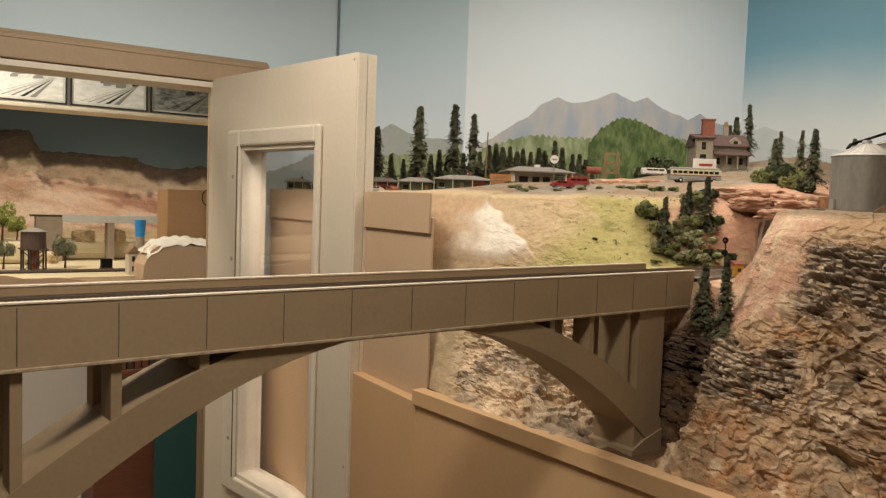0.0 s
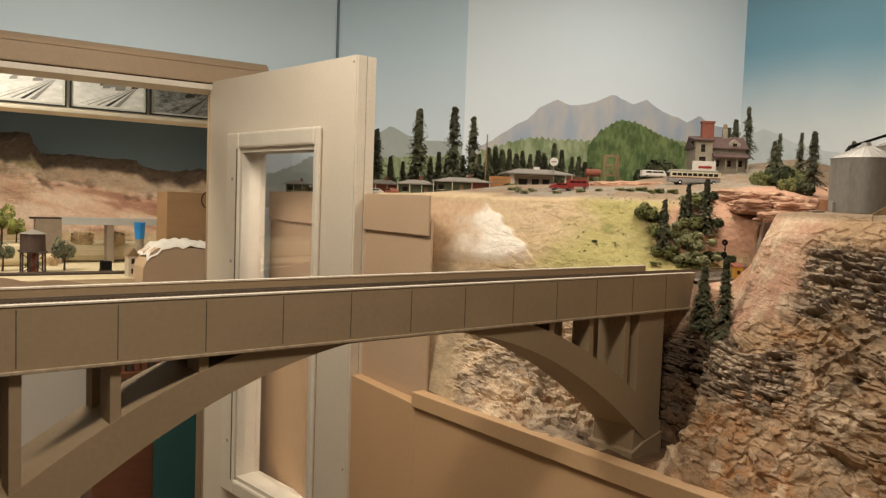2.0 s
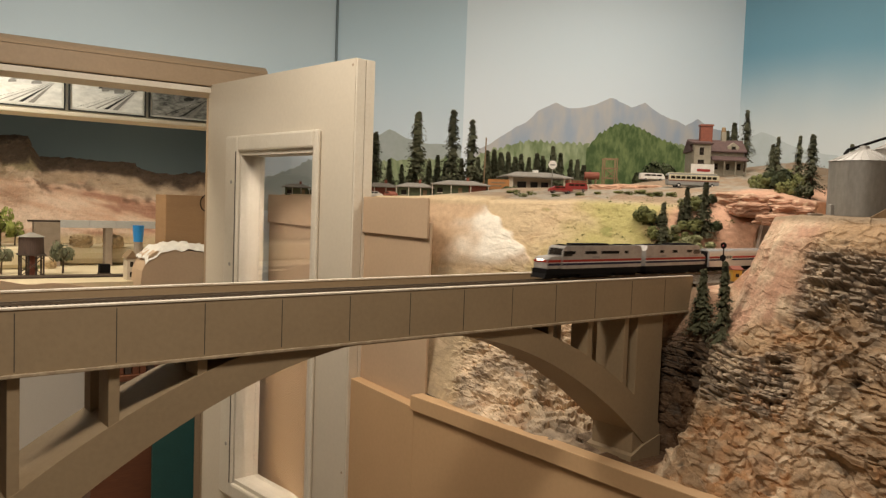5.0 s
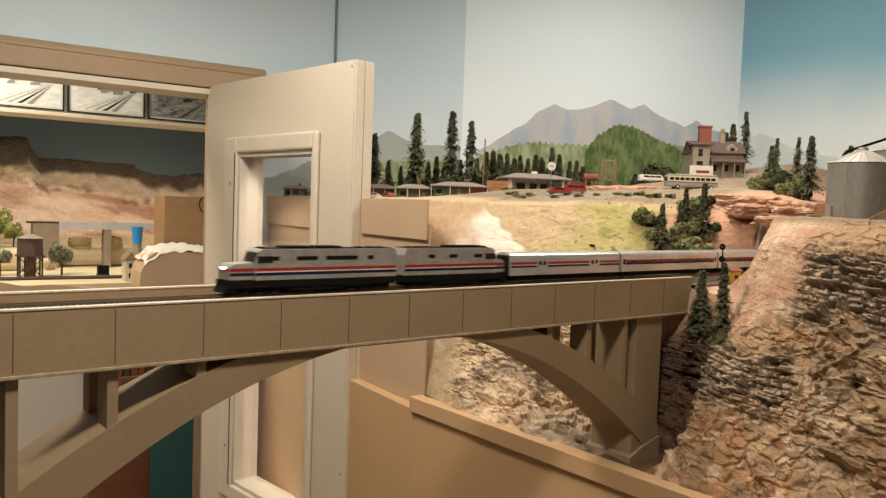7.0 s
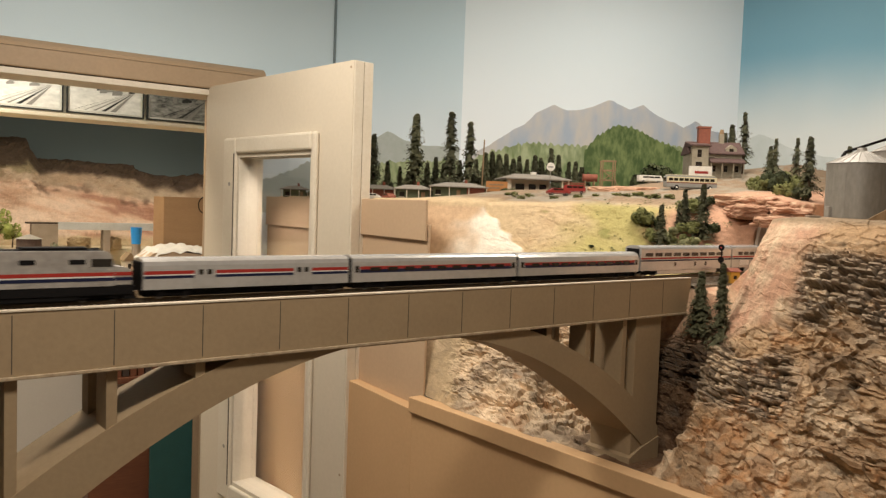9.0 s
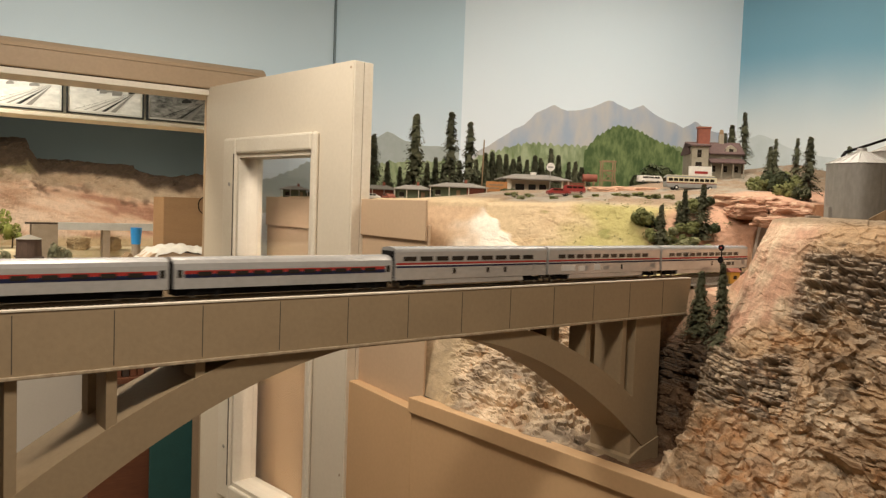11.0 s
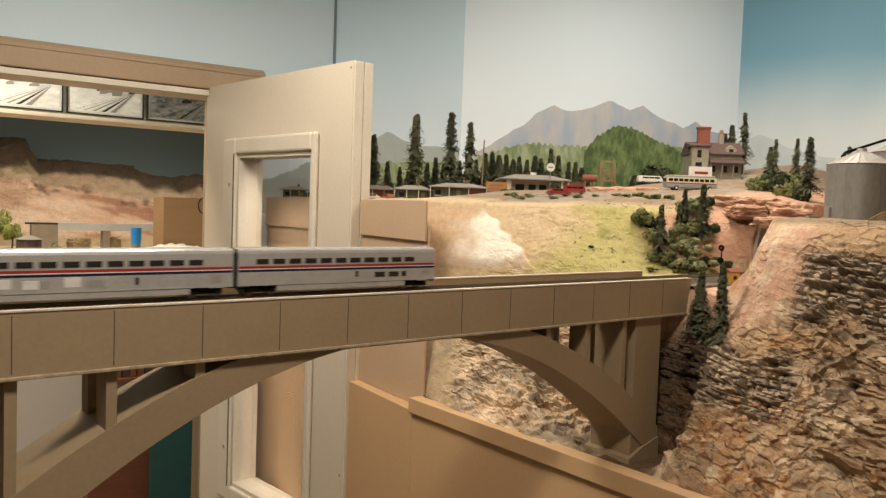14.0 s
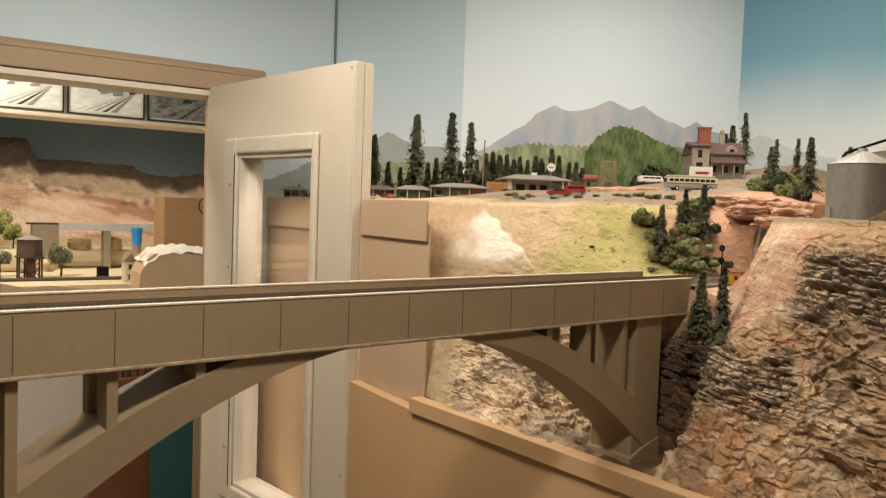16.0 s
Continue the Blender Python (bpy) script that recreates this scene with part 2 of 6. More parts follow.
# ---- the door ----
def glazed_door():
    """Half-glazed door, origin at the hinge on the floor, leaf along +x."""
    d = empty("door_1", pose(1.02, 2.545, 0, 0, 0, -85.47), "cream painted door with a tall glass pane, standing open", "door", "", "structure")
    W, T = 0.812, 0.06
    g0, g1, zb, zt = 0.225, 0.645, 0.73, 1.785
    part("hinge_stile", boxed(0, g0, 0, T, 0.01, 2.012), DOOR_PAINT, d)
    part("lock_stile", boxed(g1, W, 0, T, 0.01, 2.012), DOOR_PAINT, d)
    part("top_rail", boxed(g0, g1, 0, T, zt, 2.012), DOOR_PAINT, d)
    part("bottom_rail", boxed(g0, g1, 0, T, 0.01, zb), DOOR_PAINT, d)
    for y0, y1 in ((0.0005, 0.0285), (0.0305, T - 0.0005)):
        part("edge_strip", boxed(W + 0.0002, W + 0.006, y0, y1, 0.012, 2.011, bevel=0.0015), DOOR_EDGE, d, "worn pale strip on the door edge")
    # dark strip laid on the moulding for the shaded gap
    part("gap_strip", boxed(g0 - 0.0042, g0 - 0.0015, -0.0185, -0.0162, zb, zt), JOINT, d, "dark gap beside the glazing bead")
    for x, z in ((W - 0.012, 1.995), (W - 0.010, 1.30), (W - 0.011, 0.92)):
        bm = bmesh.new()
        rod(bm, (x, -0.0012, z), (x, -0.0002, z), 0.0035, seg=10)
        part("filled_nail_hole", bm, TRIM, d)
    fr = part("window_frame", bmesh.new(), DOOR_PAINT, d, "raised cream moulding round the pane")
    bm = bmesh.new()
    o = 0.075
    for x0, x1, z0, z1 in ((g0 - o, g0, zb - 0.05, zt + 0.05), (g1, g1 + 0.024, zb - 0.05, zt + 0.05), (g0, g1, zt, zt + 0.05), (g0, g1, zb - 0.05, zb)):
        box(bm, x0, x1, -0.016, -0.0005, z0, z1, 0.007)
    for x0, x1, z0, z1 in ((g0 - 0.001, g0 + 0.012, zb, zt), (g1 - 0.012, g1 + 0.001, zb, zt), (g0, g1, zt - 0.012, zt + 0.001), (g0, g1, zb - 0.001, zb + 0.012)):
        box(bm, x0, x1, -0.006, T + 0.020, z0, z1)
    old = fr.data
    fr.data = finish(bm, "window_frame", DOOR_EDGE)
    bpy.data.meshes.remove(old)
    for z in (0.85, 1.12, 1.43, 1.69):
        bm = bmesh.new()
        rod(bm, (g0 - 0.03, -0.0175, z), (g0 - 0.03, -0.0155, z), 0.006, seg=12)
        part("screw", bm, STEEL, fr)
    pane = part("pane", boxed(g0, g1, 0.026, 0.030, zb, zt), GLASS, d, "clear glass pane")
    pane.visible_shadow = False
    return d


STEEL = mat("dull_steel", (0.45, 0.42, 0.38), rough=0.4, metal=0.8)
glazed_door()


# ---- the bridge ----
RAIL_Z = 1.525
BY0, BY1 = 0.845, 0.95
MID = 0.6235


def arch_under(x):
    return 1.4615 - 0.815 * (x - MID) ** 2


def arch_over(x):
    return 1.4938 - 0.655 * (x - MID) ** 2 - 0.15 * (x - MID) ** 4


def bridge():
    b = empty("arch_bridge", pose(0, 0, 0), "model concrete arch bridge painted greyish tan", "bridge")
    x0, x1 = -0.045, 1.284
    part("deck", boxed(x0, x1, BY0 + 0.006, BY1 - 0.006, 1.462, 1.510), BRIDGE, b)
    for y0, y1, zt, xe, nm in ((BY0, BY0 + 0.006, 1.5245, x1, "near"), (BY1 - 0.006, BY1, 1.530, 1.268, "far")):
        p = part("parapet", boxed(x0, xe, y0, y1, 1.4605, zt - 0.001), BRIDGE, b)
        part("coping", boxed(x0, xe, y0 - 0.001, y1 + 0.002, zt - 0.001, zt + 0.0012, bevel=0.0004), BRIDGE_EDGE, p, "worn pale edge of the parapet")
        part("sill", boxed(x0, xe, y0 - 0.0025, y1 + 0.001, 1.4565, 1.4603, bevel=0.0008), BRIDGE_SILL if nm == "near" else BRIDGE, p, "scuffed pale lower moulding")
        k = 0
        while nm == "near" and -0.043 + 0.0955 * k < xe:
            x = -0.043 + 0.0955 * k
            part("panel_joint", boxed(x - 0.0005, x + 0.0005, y0 - 0.0003, y0 + 0.001, 1.4625, zt - 0.004), JOINT, p)
            k += 1
    bm = bmesh.new()
    n = 60
    xs = [lerp(MID - 0.585, MID + 0.585, i / n) for i in range(n + 1)]
    ring = []
    for x in xs:
        zu, zo = min(max(arch_under(x), 1.15), 1.4545), min(arch_over(x), 1.456)
        ring.append([bm.verts.new(v) for v in ((x, BY0 + 0.004, zu), (x, BY1 - 0.004, zu), (x, BY1 - 0.004, zo), (x, BY0 + 0.004, zo))])
    for p, q in zip(ring, ring[1:]):
        for i in range(4):
            bm.faces.new((p[i], p[(i + 1) % 4], q[(i + 1) % 4], q[i]))
    bm.faces.new(ring[0])
    bm.faces.new(ring[-1][::-1])
    part("arch_barrel", bm, BRIDGE, b)
    for xr in (0.154, 0.249, 0.345, 0.9145, 1.0095, 1.106):
        low = arch_over(xr) - 0.022 if xr > MID else arch_over(xr - 0.012) - 0.022
        for y0, y1 in ((BY0 + 0.005, BY0 + 0.042), (BY1 - 0.030, BY1 - 0.005)):
            part("spandrel_column", boxed(xr - 0.0115, xr, y0, y1, low, 1.462, bevel=0.0006), BRIDGE, b)
    for xa, xb in ((1.133, 1.207), (0.040, 0.114)):
        part("end_pier", boxed(xa, xb, BY0 + 0.0065, BY1 - 0.0065, 1.19, 1.462, bevel=0.001), BRIDGE, b)
    for side, xa in ((1, 1.209), (-1, 0.038)):
        bm = bmesh.new()
        prism(bm, [(xa, 1.182), (xa, 1.234), (xa - side * 0.050, 1.221), (xa - side * 0.084, 1.206), (xa - side * 0.088, 1.182)], "y", BY0 + 0.001, BY1 - 0.001)
        part("arch_foot", bm, BRIDGE, b)
        part("foot_pad", boxed(min(xa - side * 0.088, xa + side * 0.012), max(xa - side * 0.088, xa + side * 0.012), BY0 - 0.004, BY1 + 0.004, 1.15, 1.1815, bevel=0.002), BRIDGE, b)
    return b


bridge()

# ---- track ----
RAIL = mat("weathered_rail_steel", (0.25, 0.2, 0.15), rough=0.45, metal=0.7)
TIE = mat("dark_wooden_ties", (0.075, 0.05, 0.035), (0.045, 0.032, 0.025), 0.9, scale=60, fine=300)
TRACK_TIE = mat("dusty_brown_ties", (0.17, 0.12, 0.075), (0.12, 0.085, 0.055), 0.9, scale=60, fine=300)
BALLAST = mat("grey_brown_ballast", (0.30, 0.25, 0.19), (0.14, 0.11, 0.085), 0.95, scale=300, fine=900, bump=0.9)
CURVE_X, CURVE_R, TRACK_Y = 1.62, 0.75, 0.893


def track_at(s):
    """A place on the track and its heading; s is the reach along x up to the curve."""
    if s < CURVE_X:
        return s, TRACK_Y, 0.0
    a = (s - CURVE_X) / CURVE_R
    if a < math.pi / 2:
        return CURVE_X + CURVE_R * math.sin(a), TRACK_Y - CURVE_R * (1 - math.cos(a)), -a
    return CURVE_X + CURVE_R, TRACK_Y - CURVE_R - (a - math.pi / 2) * CURVE_R, -math.pi / 2


def sweep(bm, s0, s1, step, section):
    ring = None
    n = max(1, int((s1 - s0) / step))
    for i in range(n + 1):
        x, y, a = track_at(lerp(s0, s1, i / n))
        row = [bm.verts.new((x - math.sin(a) * o, y + math.cos(a) * o, z)) for o, z in section]
        if ring:
            for k in range(len(row)):
                bm.faces.new((ring[k], ring[(k + 1) % len(row)], row[(k + 1) % len(row)], row[k]))
        ring = row


trk = empty("track", pose(0, 0, 0), "single railway track on dark wooden ties", "track")
for o in (-0.00825, 0.00825):
    bm = bmesh.new()
    sweep(bm, -2.6, 4.6, 0.03, [(o - 0.0005, 1.5225), (o + 0.0005, 1.5225), (o + 0.0005, RAIL_Z), (o - 0.0005, RAIL_Z)])
    part("rail", bm, RAIL, trk, "weathered steel rail")
bm = bmesh.new()
s = -2.6
while s < 4.6:
    x, y, a = track_at(s)
    m = Matrix.Translation((x, y, 0)) @ Matrix.Rotation(a, 4, "Z")
    for v in box(bm, -0.0014, 0.0014, -0.0148, 0.0148, 1.5205, 1.5224):
        v.co = m @ v.co
    s += 0.0062
tagged(part("tie", bm, TRACK_TIE, trk), kind="stuff")
bm = bmesh.new()
sweep(bm, -2.6, 4.6, 0.03, [(-0.024, 1.5105), (-0.018, 1.5206), (0.018, 1.5206), (0.024, 1.5105)])
part("ballast", bm, BALLAST, trk, "grey-brown ballast bed")
bm = bmesh.new()
sweep(bm, 1.284, 4.6, 0.03, [(-0.055, 1.44), (-0.055, 1.5104), (0.055, 1.5104), (0.055, 1.44)])
solid("track_bed", bm, BALLAST, "gravelly shelf that carries the track behind the rocks", "track bed", "structure")
bm = bmesh.new()
box(bm, -2.9, -0.046, 0.80, 1.0, 1.44, 1.5104)
solid("layout_shelf", bm, FASCIA, "tan painted shelf that carries the track to the bridge", "shelf", "structure")
bm = bmesh.new()
box(bm, -2.9, 0.034, 0.80, 1.0, 0, 1.19)
box(bm, -2.9, -0.046, 0.80, 1.0, 1.19, 1.44)
solid("layout_base", bm, FASCIA, "tan painted base below the shelf and the bridge foot", "base", "structure")


# ---- terrain ----
def section_at(table, y):
    for (ya, a), (yb, b) in zip(table, table[1:]):
        if y <= yb:
            t = min(1, max(0, (y - ya) / (yb - ya)))
            return [(lerp(p[0], q[0], t), lerp(p[1], q[1], t)) for p, q in zip(a, b)]
    return table[-1][1]


def sheet(table, y0, y1, ny, counts, shape, cover, name, material, label, category):
    """A landform: profiles that run away from the aisle, lofted along y, roughened and painted by place."""
    rows = []
    for j in range(ny + 1):
        y = lerp(y0, y1, j / ny)
        sec = section_at(table, y)
        row = []
        for k, n in enumerate(counts):
            (xa, za), (xb, zb) = sec[k], sec[k + 1]
            for i in range(n):
                row.append(Vector((lerp(xa, xb, i / n), y, lerp(za, zb, i / n))))
        row.append(Vector((sec[len(counts)][0], y, sec[len(counts)][1])))
        rows.append(row)
    nv = len(rows[0])
    # soften the corners of the profile
    for _ in range(3):
        for row in rows:
            row[1:-1] = [(row[i - 1] + row[i] * 2 + row[i + 1]) / 4 for i in range(1, nv - 1)]
    verts, cols = [], []
    for j, row in enumerate(rows):
        for i, p in enumerate(row):
            du = rows[min(j + 1, ny)][i] - rows[max(j - 1, 0)][i]
            dv = row[min(i + 1, nv - 1)] - row[max(i - 1, 0)]
            nrm = du.cross(dv)
            if nrm.length < 1e-9:
                nrm = Vector((-1, 0, 1))
            nrm.normalize()
            if nrm.z < 0 or (abs(nrm.z) < 0.05 and nrm.x > 0):
                nrm = -nrm
            q = shape(p, nrm)
            verts.append(q)
            cols.append(cover(q, nrm, p))
    me = bpy.data.meshes.new(name)
    faces = [(j * nv + i, j * nv + i + 1, (j + 1) * nv + i + 1, (j + 1) * nv + i) for j in range(ny) for i in range(nv - 1)]
    me.from_pydata([tuple(v) for v in verts], [], faces)
    at = me.color_attributes.new("cover", "FLOAT_COLOR", "POINT")
    at.data.foreach_set("color", np.array([(*c, 1.0) for c in cols], dtype=np.float32).ravel())
    me.materials.append(material)
    return tagged(new(name, me), label, category, "", "structure")


LAST = [0.0, 0.0]


def chance(a, b, c):
    """A fixed random number from -1 to 1 for a cell."""
    v = math.sin(a * 127.1 + b * 311.7 + c * 74.7) * 43758.5453
    return 2 * (v - math.floor(v)) - 1


def bed(p, thick, width, seed):
    """Broken beds of stone: how far the block at p stands out, and how near it is to a joint."""
    fuzz = 0.16 * noise.noise(p * 70 + Vector((seed, 2, 0)))
    h = p.z / thick + 0.6 * noise.noise(p * (0.14 / thick) + Vector((seed, 0, 0))) + fuzz
    k = math.floor(h)
    w = width * (1 + 0.45 * chance(k, seed, 1))
    u = (p.y * 0.9 + p.x * 0.5 + thick * 1.9 * noise.noise(p * (0.3 / thick) + Vector((0, seed, 3))) + width * chance(k, seed, 2)) / w + fuzz * 0.6
    j = math.floor(u)
    edge = min(h - k, 1 - (h - k), (u - j) * w / thick, (1 - (u - j)) * w / thick)
    tilt = (h - k - 0.5) * chance(k, j, seed + 3) + (u - j - 0.5) * chance(k, j, seed + 4)
    return chance(k, j, seed) + 0.45 * tilt, edge


def crag(p, n, size, m):
    """Broken rock: m is the share of level beds of blocks, the rest is ragged ledges and chips."""
    p1, e1 = bed(p, 0.0125, 0.028, 1.0)
    p2, e2 = bed(p + Vector((0, 0, 0.003 * p1)), 0.0066, 0.014, 5.0)
    w = p + Vector((0.012, 0.012, 0.008)) * noise.noise(p * 15 + Vector((2, 8, 1)))
    q = Vector((w.x * 15, w.y * 15, w.z * 27))
    rid = 1 - 2.4 * abs(noise.noise(q))
    d, c = noise.voronoi(Vector((w.x * 26, w.y * 26, w.z * 52)))
    chip = chance(round(c[0].x * 31), round(c[0].y * 37), round(c[0].z * 41))
    d2, c2 = noise.voronoi(Vector((w.x * 60, w.y * 60, w.z * 105)))
    chip2 = chance(round(c2[0].x * 31), round(c2[0].y * 37), round(c2[0].z * 41))
    fine = noise.noise(q * 2.1) + 0.5 * noise.noise(q * 4.3) + 0.25 * noise.noise(q * 9)
    ragged = 0.6 * rid + 0.7 * fine + 0.6 * chip + 0.55 * chip2
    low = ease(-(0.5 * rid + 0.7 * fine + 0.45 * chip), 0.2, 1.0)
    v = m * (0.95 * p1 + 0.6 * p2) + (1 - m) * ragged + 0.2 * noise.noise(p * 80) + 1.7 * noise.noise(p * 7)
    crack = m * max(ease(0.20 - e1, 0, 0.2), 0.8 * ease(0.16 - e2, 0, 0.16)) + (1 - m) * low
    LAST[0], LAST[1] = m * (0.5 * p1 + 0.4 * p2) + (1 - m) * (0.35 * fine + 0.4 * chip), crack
    return p + n * ((v - 0.7 * crack) * size)


TAN, STONE_GREY, RUST, CREAM = (0.46, 0.305, 0.175), (0.33, 0.26, 0.19), (0.43, 0.215, 0.09), (0.72, 0.56, 0.39)
PINK, RED_ROCK, GRASS, MOSS = (0.54, 0.32, 0.215), (0.42, 0.20, 0.13), (0.385, 0.335, 0.135), (0.17, 0.19, 0.05)
# one brown for soil along the foot and painted shade at the bridge end
SOIL_AND_SHADE = (0.09, 0.05, 0.028)
ROADGREY_C = (0.29, 0.25, 0.195)
DIRT = (0.27, 0.195, 0.13)
SAND, WHITE_ROCK, CREVICE_SHADE = (0.52, 0.395, 0.245), (0.80, 0.73, 0.62), (0.09, 0.075, 0.06)

NEAR = [
    (-0.30, [(1.06, 1.205), (1.12, 1.30), (1.17, 1.45), (1.25, 1.61), (1.33, 1.640), (1.60, 1.645), (2.0, 1.648), (2.96, 1.66)]),
    (0.40, [(1.08, 1.205), (1.14, 1.30), (1.19, 1.45), (1.27, 1.61), (1.34, 1.641), (1.60, 1.645), (2.0, 1.648), (2.96, 1.66)]),
    (0.60, [(1.08, 1.205), (1.15, 1.30), (1.21, 1.45), (1.29, 1.61), (1.36, 1.643), (1.60, 1.648), (2.0, 1.648), (2.94, 1.66)]),
    (0.70, [(1.08, 1.205), (1.16, 1.30), (1.23, 1.44), (1.31, 1.60), (1.37, 1.646), (1.60, 1.650), (2.0, 1.655), (2.93, 1.68)]),
    (0.745, [(1.085, 1.205), (1.17, 1.30), (1.25, 1.43), (1.325, 1.57), (1.385, 1.642), (1.60, 1.648), (2.0, 1.652), (2.92, 1.67)]),
    (0.775, [(1.087, 1.200), (1.19, 1.250), (1.25, 1.385), (1.31, 1.47), (1.38, 1.555), (1.46, 1.60), (1.75, 1.648), (2.92, 1.67)]),
    (0.80, [(1.072, 1.202), (1.212, 1.205), (1.253, 1.36), (1.285, 1.44), (1.31, 1.495), (1.40, 1.518), (1.72, 1.61), (2.91, 1.66)]),
    (0.835, [(1.074, 1.200), (1.222, 1.195), (1.252, 1.34), (1.268, 1.43), (1.285, 1.506), (1.60, 1.509), (1.70, 1.60), (2.90, 1.66)]),
    (0.846, [(1.074, 1.200), (1.225, 1.195), (1.252, 1.34), (1.268, 1.43), (1.282, 1.506), (1.60, 1.46), (1.70, 1.46), (2.90, 1.46)]),
    (0.90, [(1.074, 1.200), (1.228, 1.20), (1.255, 1.34), (1.268, 1.43), (1.282, 1.506), (1.60, 1.46), (1.70, 1.46), (2.90, 1.46)]),
]


def nose(p):
    """Where the cliff is smooth pinkish plaster, by the bridge end."""
    return ease(p.z + 0.02 * noise.noise(p * 14) + 0.3 * (p.y - 0.66), 1.44, 1.49) * ease(p.y + 0.03 * noise.noise(p * 11), 0.60, 0.66)


def bedded(p):
    """Where the cast rock is broken into grey ledges: high beside the plaster nose, and lower by the bridge end."""
    high = ease(p.z + 0.03 * noise.noise(p * 13), 1.475, 1.50) * ease(1.60 - p.z, 0.0, 0.02) * ease(0.655 + 0.03 * noise.noise(p * 9) - p.y, 0.0, 0.03)
    mid = ease(p.z + 0.02 * noise.noise(p * 12), 1.315, 1.335) * ease(1.425 + 0.02 * noise.noise(p * 15) - p.z, 0.0, 0.02) * ease(p.y + 0.05 * noise.noise(p * 8), 0.56, 0.62)
    return max(high, mid)


def near_shape(p, n):
    rough = 0.0085 if p.x < 1.36 and p.y < 0.8 else 0.006
    rough *= 0.85 + 0.35 * bedded(p) + 0.7 * ease(noise.noise(p * 8 + Vector((5, 0, 0))), -0.1, 0.4)
    rough = lerp(rough, 0.002, ease(p.x, 1.33, 1.42)) if p.y < 0.74 else rough * (1 - 0.55 * ease(p.z, 1.40, 1.50))
    if p.y > 0.83:
        rough = min(rough, 0.005)
    rough *= (1 - 0.78 * nose(p)) * (1 - 0.6 * ease(p.z, 1.59, 1.625))
    rough *= 0.3 + 0.7 * ease(p.z, 1.20, 1.24)
    return crag(p, n, rough, 0.06 + 0.9 * bedded(p))


def near_cover(q, n, p):
    f = fbm(q * 7, 4)
    g = fbm(q * 24 + Vector((3, 1, 2)), 3)
    c = blend(TAN, STONE_GREY, 0.8 * ease(f + 0.4 * g - 0.3 + 1.4 * (0.5 - abs(q.z - 1.47) * 4) * ease(0.72 - q.y, -0.05, 0.1), 0.0, 0.55))
    c = blend(c, (0.40, 0.335, 0.27), 0.7 * bedded(p))
    # brown blotches stand in for shaded cavities
    c = blend(c, (0.17, 0.105, 0.06), 0.5 * ease(noise.noise(q * 13 + Vector((4, 4, 9))) + 0.5 * noise.noise(q * 31), 0.18, 0.6))
    # foot coloured browner for the shade low on the cliff
    c = blend(c, (0.30, 0.18, 0.095), 0.5 * ease(1.34 + 0.06 * f - q.z, 0.0, 0.06))
    c = blend(c, RUST, 0.8 * ease(g - f * 0.6 + 2.2 * (1.36 - q.z), 0.1, 0.6))
    c = blend(c, CREAM, 0.8 * ease(g + 0.5 * f, 0.30, 0.65))
    # band by the pier: bridge shadow put into the colour, with some dark soil
    shaded_soil = ease(q.y + 0.02 * f, 0.768, 0.798) * ease(1.50 - q.z, 0.0, 0.04)
    c = blend(c, SOIL_AND_SHADE, 0.88 * shaded_soil)
    c = blend(c, SOIL_AND_SHADE, 0.7 * ease(1.205 + 0.02 * f - q.z, 0.0, 0.02))
    c = blend(c, CREAM, 0.7 * ease(q.y + 0.015 * g, 0.745, 0.755) * ease(0.772 + 0.01 * g - q.y, 0, 0.01) * ease(1.42 - q.z, 0, 0.03))
    c = blend(c, blend(PINK, CREAM, min(1.0, max(0.0, 0.32 + 0.8 * g + 0.3 * fbm(Vector((q.x * 30, q.y * 90, q.z * 6)), 2)))), nose(p))
    c = blend(c, blend(SAND, DIRT, 0.75), ease(q.z, 1.630, 1.642))
    c = blend(c, STONE_GREY if LAST[0] > 0 else CREAM, min(0.65, abs(LAST[0]) * 1.1) * ease(1.62 - q.z, 0, 0.02) * (1 - nose(p)) * (1 - 0.9 * shaded_soil))
    # shade inside the cracks is blended into the rock colour
    return blend(c, CREVICE_SHADE, 0.72 * (1 - 0.85 * nose(p)) * ease(LAST[1], 0.2, 0.95) * (1 - ease(q.x, 1.34, 1.40)))


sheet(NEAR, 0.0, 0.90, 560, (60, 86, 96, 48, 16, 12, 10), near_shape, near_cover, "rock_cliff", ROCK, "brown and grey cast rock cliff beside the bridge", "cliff")

